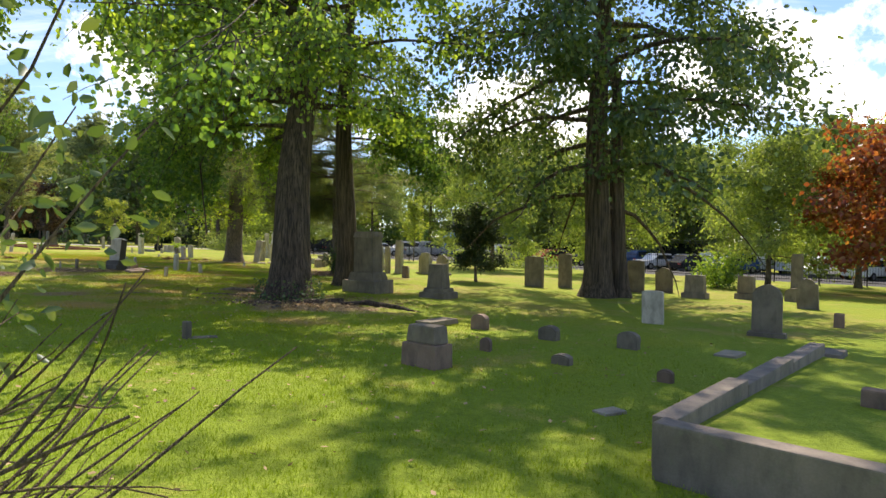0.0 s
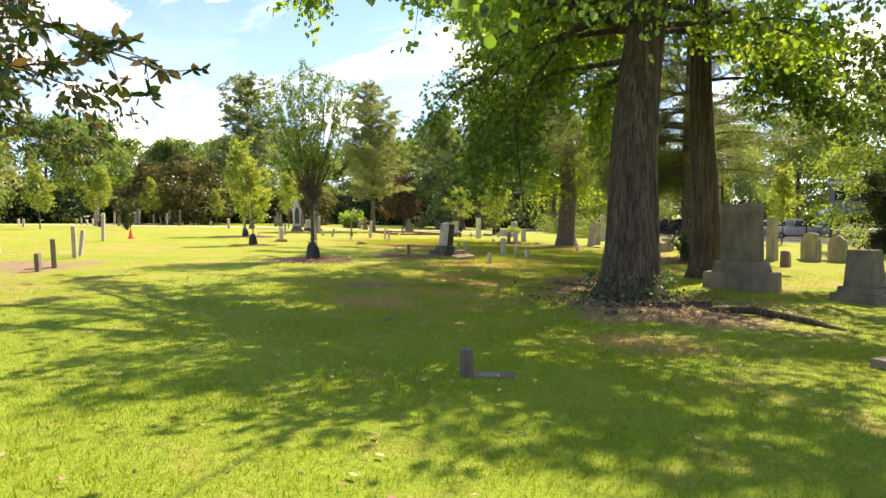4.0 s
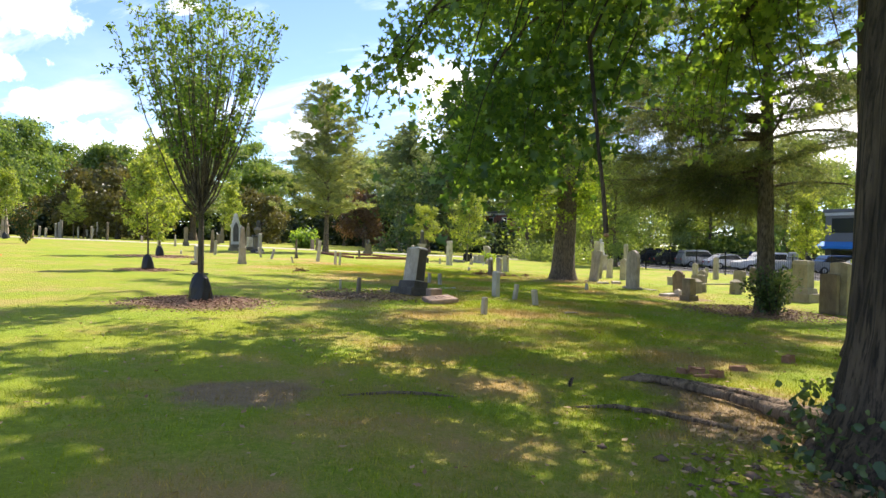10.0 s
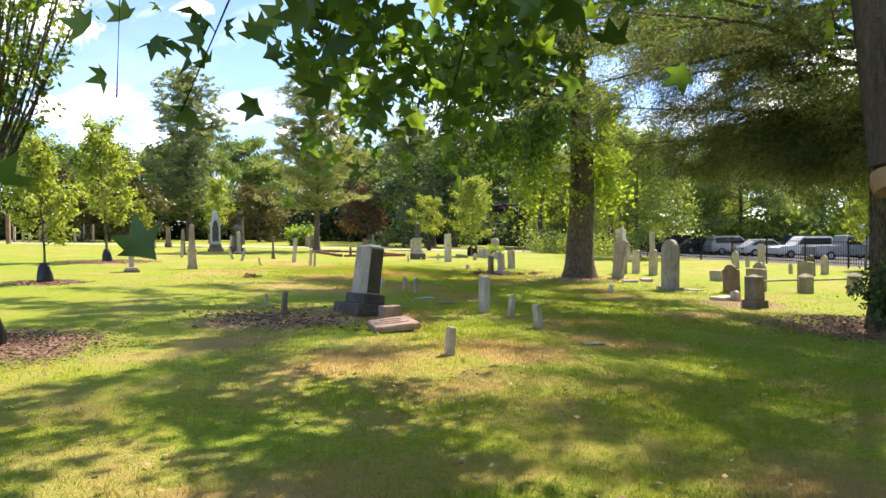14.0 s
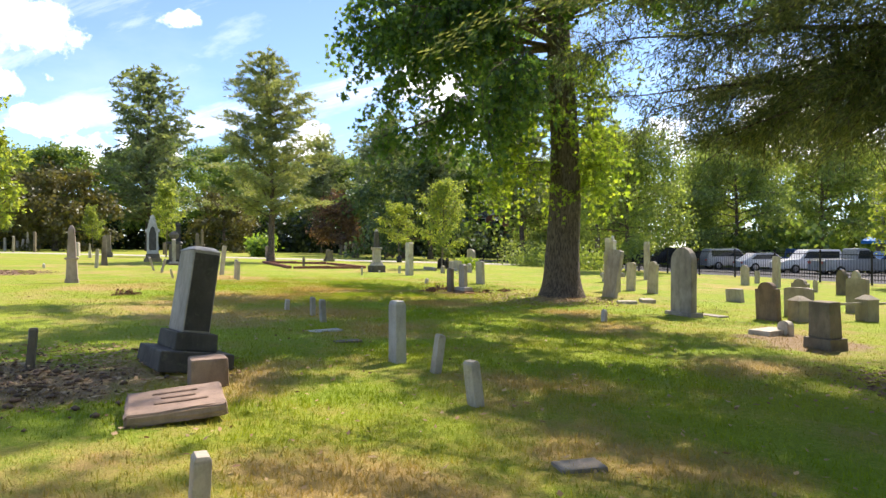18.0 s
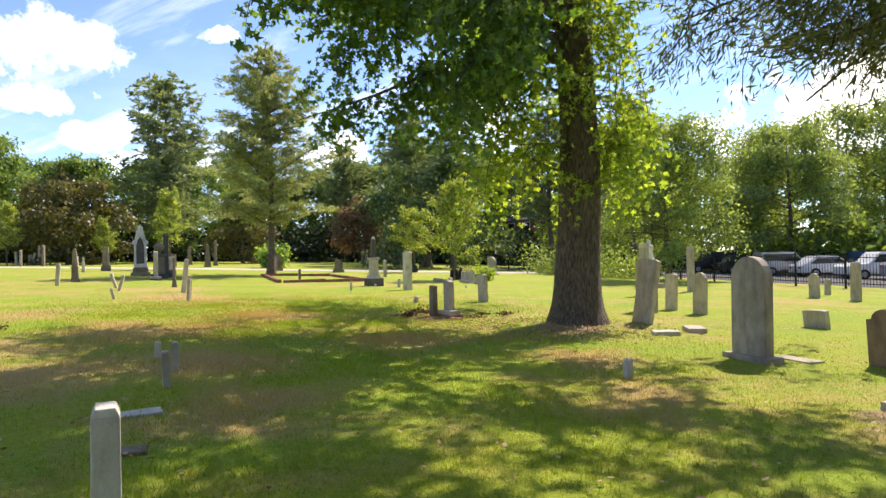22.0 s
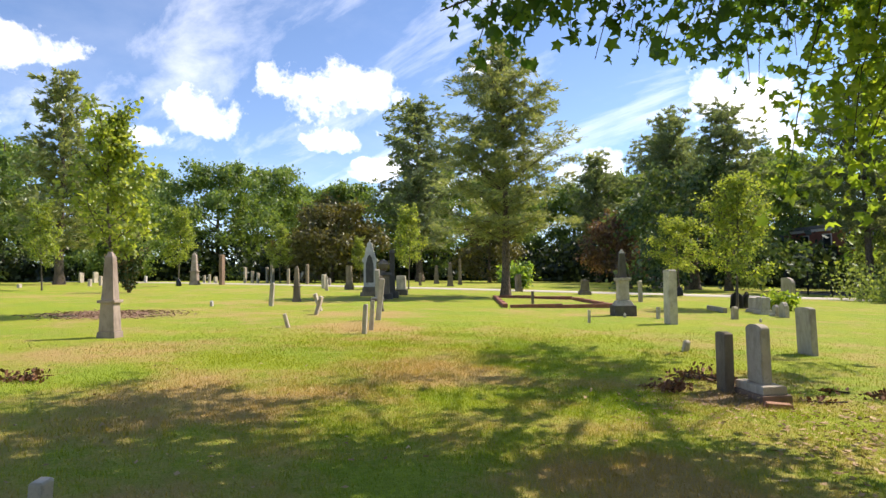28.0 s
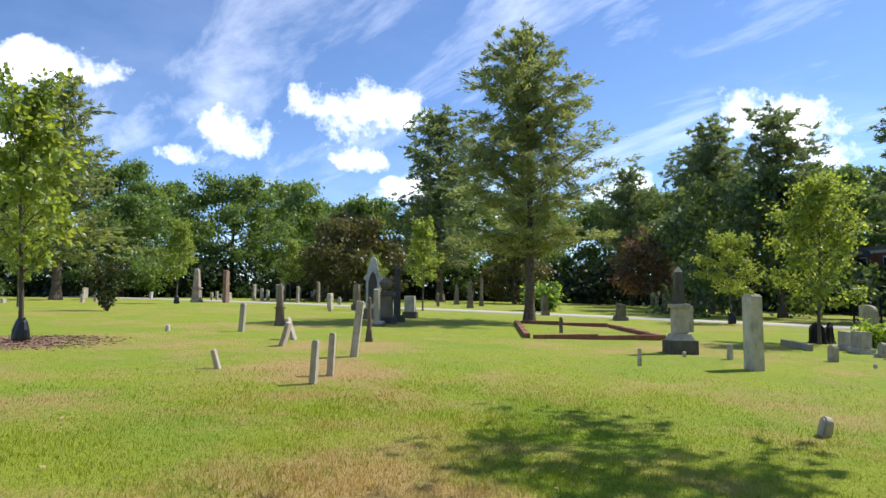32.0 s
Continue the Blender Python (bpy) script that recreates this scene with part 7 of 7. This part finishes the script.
flat_stone(-9.0, 37.5, 0.7, 0.3, 140, "s", "flat pale slab beside a tall gravestone")


def pipe_rail():
    """Two squat capped stone posts with a rail between them."""
    ob = thing("rail_plot", -7.3, 37.5, 40, 0.0)
    for k in range(3):
        x = k * 1.75
        z = -0.02 * k
        part("post", block(0.32, 0.32, 0.58, z - 0.15, 0.96, 0.02, x, 0), STONES["s"], ob)
        part("cap", block(0.36, 0.36, 0.1, z + 0.428, 0.25, 0.015, x, 0), STONES["s"], ob)
        if k < 2:
            part("rail", block(1.45, 0.05, 0.05, z + 0.3, 1, 0.015, x + 0.875, 0), STONES["s"], ob, "thin horizontal rail")
    tagged(ob, "squat sandstone posts joined by a low rail", "railing")


pipe_rail()


def stump(x, y):
    ob = thing("tree_stump", x, y, 20, 0.05)
    bm = lathe([(0.42, 0), (0.36, 0.12), (0.33, 0.4), (0.32, 0.62), (0.26, 0.66), (0.22, 0.5)], 22)
    for v in bm.verts:
        a = math.atan2(v.co.y, v.co.x)
        k = 1 + 0.12 * math.sin(a * 4 + v.co.z * 3) + 0.07 * math.sin(a * 9)
        v.co.x, v.co.y = v.co.x * k, v.co.y * k
        v.co.z *= 1 + 0.15 * math.sin(a * 3 + 1)
    part("wood", bm, IRON_WOOD, ob)
    tagged(ob, "charred black hollow tree stump", "tree stump")


IRON_WOOD = bark_material("charred_wood", (0.05, 0.045, 0.042), (0.012, 0.011, 0.01), 8)
stump(-26.25, 59.1)
gravestone(401, "die3", -24.5, 56.9, 0.62, 0.3, 0.55, 0, 0, "g")
gravestone(402, "die3", -23.9, 56.2, 0.62, 0.3, 0.6, 0, 0, "g")
gravestone(403, "shoulder", -22.6, 55.0, 0.4, 0.16, 0.5, 0, 0, "g")
kerb_run("grave_kerb", "low pale stone kerb of a small grave", -26.6, 57.2, -24.9, 55.4, 0.14, 0.16, STONES["s"])


def cone(x, y):
    ob = thing("traffic_cone", x, y, 0, 0.0)
    part("foot", block(0.34, 0.34, 0.04, 0, 1, 0.008), ORANGE, ob)
    part("cone", lathe([(0.14, 0.038), (0.03, 0.62), (0.02, 0.64)], 16), ORANGE, ob)
    tagged(ob, "bright orange plastic cone on the lawn", "traffic cone")


cone(-36.3, 28.8)


def raised_bed():
    """The turf that fills the kerbed plot."""
    ax, ay, bx, by, cx, cy = 1.68, 4.72, 5.3, 9.0, 6.1, 0.5
    n = 14
    vs, fs = [], []
    for i in range(n + 1):
        for j in range(n + 1):
            f, g = i / n, j / n
            x, y = ax + (bx - ax) * f + (cx - ax) * g, ay + (by - ay) * f + (cy - ay) * g
            vs.append((x, y, lie(x, y) + (0.3 if 0 < i and 0 < j and i < n and j < n else 0.27)))
    for i in range(n):
        for j in range(n):
            a = i * (n + 1) + j
            fs.append((a, a + n + 1, a + n + 2, a + 1))
    tagged(new("raised_turf", mesh_from("raised_turf", vs, fs, LAWN, True)), "green turf filling the kerbed grave plot", "lawn", kind="structure")


raised_bed()


def scattered(name, label, n, size, mat, seed, reach, lo=0.0):
    """Fallen leaves here and there along the walk."""
    rs = np.random.RandomState(seed)
    i = rs.randint(0, len(WALK_LINE) - 1, n)
    f = rs.rand(n)[:, None]
    p = WALK_LINE[i] * (1 - f) + WALK_LINE[i + 1] * f + rs.randn(n, 2) * reach
    z = lie_np(p[:, 0], p[:, 1]) + 0.02
    v, q = leaves(rs, np.column_stack([p, z]), size, size * 0.6, 0.0, "diamond")
    base = z.repeat(4)
    v[:, 2] = base + np.abs(v[:, 2] - base) * 0.4
    tagged(new(name, mesh_from(name, v, q, mat)), label, "fallen leaves", kind="stuff")


scattered("fallen_leaves", "scattered dry brown fallen leaves on the lawn", 4800, 0.065, LITTER, 3, 5.5)


def grass():
    """Short mown blades on the lawn along the walk."""
    rs = np.random.RandomState(77)
    n = 330000
    seg = np.diff(WALK_LINE, axis=0)
    share = np.linalg.norm(seg, axis=1)
    i = rs.choice(len(seg), n, p=share / share.sum())
    side = np.stack([-seg[i, 1], seg[i, 0]], 1) / share[i][:, None]
    p = WALK_LINE[i] + seg[i] * rs.rand(n)[:, None] + side * (rs.randn(n) * 3.2)[:, None] + rs.randn(n, 2) * 0.4
    p += np.array([-0.6, 1.6]) * rs.rand(n)[:, None]
    more = np.array([-20.5, 39.0]) + rs.randn(100000, 2) @ np.array([[2.9, -1.6], [1.6, 2.9]])
    p = np.concatenate([p, more])
    n = len(p)
    tuft = np.sin(p[:, 0] * 5.1 + np.sin(p[:, 1] * 3.7)) * np.cos(p[:, 1] * 4.3 + np.sin(p[:, 0] * 2.9))
    h = 0.012 + 0.024 * rs.rand(n) + 0.01 * tuft
    z = lie_np(p[:, 0], p[:, 1]) - 0.02
    a = rs.rand(n) * 6.283
    w = 0.0035 + 0.003 * rs.rand(n)
    dx, dy = np.cos(a) * w, np.sin(a) * w
    lean = rs.randn(n, 2) * 0.016
    v = np.stack([np.column_stack([p[:, 0] - dx, p[:, 1] - dy, z]), np.column_stack([p[:, 0] + dx, p[:, 1] + dy, z]), np.column_stack([p[:, 0] + lean[:, 0], p[:, 1] + lean[:, 1], z + 0.02 + h])], 1)
    tagged(new("grass", mesh_from("grass", v.reshape(-1, 3), np.arange(n * 3).reshape(-1, 3), BLADE)), "short mown green grass with some dry blades", "grass", kind="stuff")


grass()


def wood_piece(name, label, x, y, w, d, h, rz, mat, seed):
    """A rough broken lump of wood or bark lying on the ground."""
    rs = np.random.RandomState(seed)
    ob = thing(name, x, y, rz, 0.015)
    bm = block(w, d, h, 0, 0.9, 0.008)
    for v in bm.verts:
        v.co += Vector(rs.randn(3) * min(w, d, h) * 0.09)
    bmesh.ops.subdivide_edges(bm, edges=list(bm.edges), cuts=1, use_grid_fill=True)
    for v in bm.verts:
        v.co += Vector(rs.randn(3) * min(w, d, h) * 0.07)
    part("wood", bm, mat, ob)
    ob.matrix_world = ob.matrix_world @ pose(0, 0, 0, rs.randn() * 4, rs.randn() * 5, 0)
    tagged(ob, label, "wood", "broken wood by the big tree")


for k, (x, y, w, d, h, rz) in enumerate(((-6.11, 20.15, 0.13, 0.12, 0.09, 10), (-5.94, 20.22, 0.24, 0.13, 0.12, 25), (-5.7, 20.19, 0.16, 0.14, 0.11, 60), (-5.47, 20.83, 0.24, 0.13, 0.09, 20), (-4.83, 22.09, 0.25, 0.15, 0.14, 70), (-5.83, 20.05, 0.3, 0.07, 0.05, 15))):
    wood_piece("wood_chunk", "reddish chunk of split wood on the grass", x, y, w * 0.85, d * 0.8, h * 0.75, rz, REDWOOD, 20 + k)
for k, (x, y, w, d, h, rz) in enumerate(((-4.12, 15.8, 0.3, 0.08, 0.05, 20), (-3.5, 16.6, 0.6, 0.14, 0.09, 150), (-3.45, 16.2, 0.5, 0.12, 0.07, 160), (-3.25, 16.5, 0.55, 0.13, 0.1, 140), (-3.9, 15.0, 0.25, 0.12, 0.05, 70), (-3.75, 16.3, 0.35, 0.1, 0.06, 170), (-2.9, 16.9, 0.7, 0.15, 0.1, 145), (-3.09, 23.0, 0.4, 0.2, 0.08, 30))):
    wood_piece("bark_piece", "brown slab of fallen bark in the leaf litter", x, y, w, d, h, rz, BARK_P, 40 + k)


def brush_pile(x, y, r, n, seed):
    """Cut branches with dead brown leaves heaped on the ground."""
    rs = np.random.RandomState(seed)
    ob = thing("brush_pile", x, y, 0, 0.0)
    sticks, spots = [], []
    for i in range(n):
        a = rs.rand() * 6.283
        p0 = np.array([rs.randn() * r * 0.35, rs.randn() * r * 0.35, 0.02 + 0.06 * rs.rand()])
        p = bent(rs, p0, (math.cos(a), math.sin(a), 0.1 + 0.12 * rs.randn()), r * (0.8 + 0.7 * rs.rand()), 5, 0.25, 0.18)
        p[:, 2] = np.clip(p[:, 2] * 0.6, 0.015, 0.16)
        sticks.append(tube(p, np.linspace(0.013, 0.004, len(p)), 5))
        c, _ = along(rs, p, 26, 0.3, 1.0)
        c = c + rs.randn(26, 3) * np.array([0.07, 0.07, 0.03])
        c[:, 2] = np.maximum(c[:, 2], 0.03)
        spots.append(c)
    part_mesh("sticks", mesh_from("sticks", *gather(sticks), TWIG, True), ob, "thin bare sticks")
    part_mesh("dead_leaves", mesh_from("dead_leaves", *leaves(rs, np.concatenate(spots), 0.07, 0.035, 0.4), DEADLEAF), ob, "curled reddish-brown dead leaves")
    tagged(ob, "heap of cut branches with dead brown leaves", "brush pile", "brush piles on the lawn")


DEADLEAF = litter_material("dead_leaf", (0.10, 0.04, 0.022), (0.33, 0.16, 0.075))
brush_pile(-17.35, 40.75, 0.36, 9, 1)
brush_pile(-17.25, 39.7, 0.24, 7, 2)
brush_pile(-15.5, 41.0, 0.4, 5, 3)
brush_pile(-22.6, 33.3, 0.2, 6, 4)
wood_piece("broken_board", "reddish split board lying by a gravestone", -15.85, 39.72, 0.3, 0.12, 0.05, 35, REDWOOD, 61)


def clods(x, y, r, n, seed):
    """Lumps of dug red-brown soil."""
    rs = np.random.RandomState(seed)
    vs, fs = [], []
    unit = np.array([(1, 0, 0), (0, 1, 0), (-1, 0, 0), (0, -1, 0), (0, 0, 1), (0, 0, -1)], float)
    tri = np.array([(0, 1, 4), (1, 2, 4), (2, 3, 4), (3, 0, 4), (1, 0, 5), (2, 1, 5), (3, 2, 5), (0, 3, 5)])
    for i in range(n):
        px, py = x + rs.randn() * r * 0.5, y + rs.randn() * r * 0.32
        k = 0.015 + 0.04 * rs.rand() ** 2
        vs.append(unit * k * (0.7 + 0.6 * rs.rand(6, 1)) * np.array([1.3, 1.0, 0.6]) + np.array([px, py, lie(px, py) + 0.004]))
        fs.append(tri + 6 * i)
    tagged(new("soil_clods", mesh_from("soil_clods", np.concatenate(vs), np.concatenate(fs), SOIL)), "crumbled red-brown lumps of bare soil", "soil", kind="stuff")


clods(-14.8, 25.7, 1.5, 420, 3)
clods(-4.6, 16.2, 1.2, 160, 5)
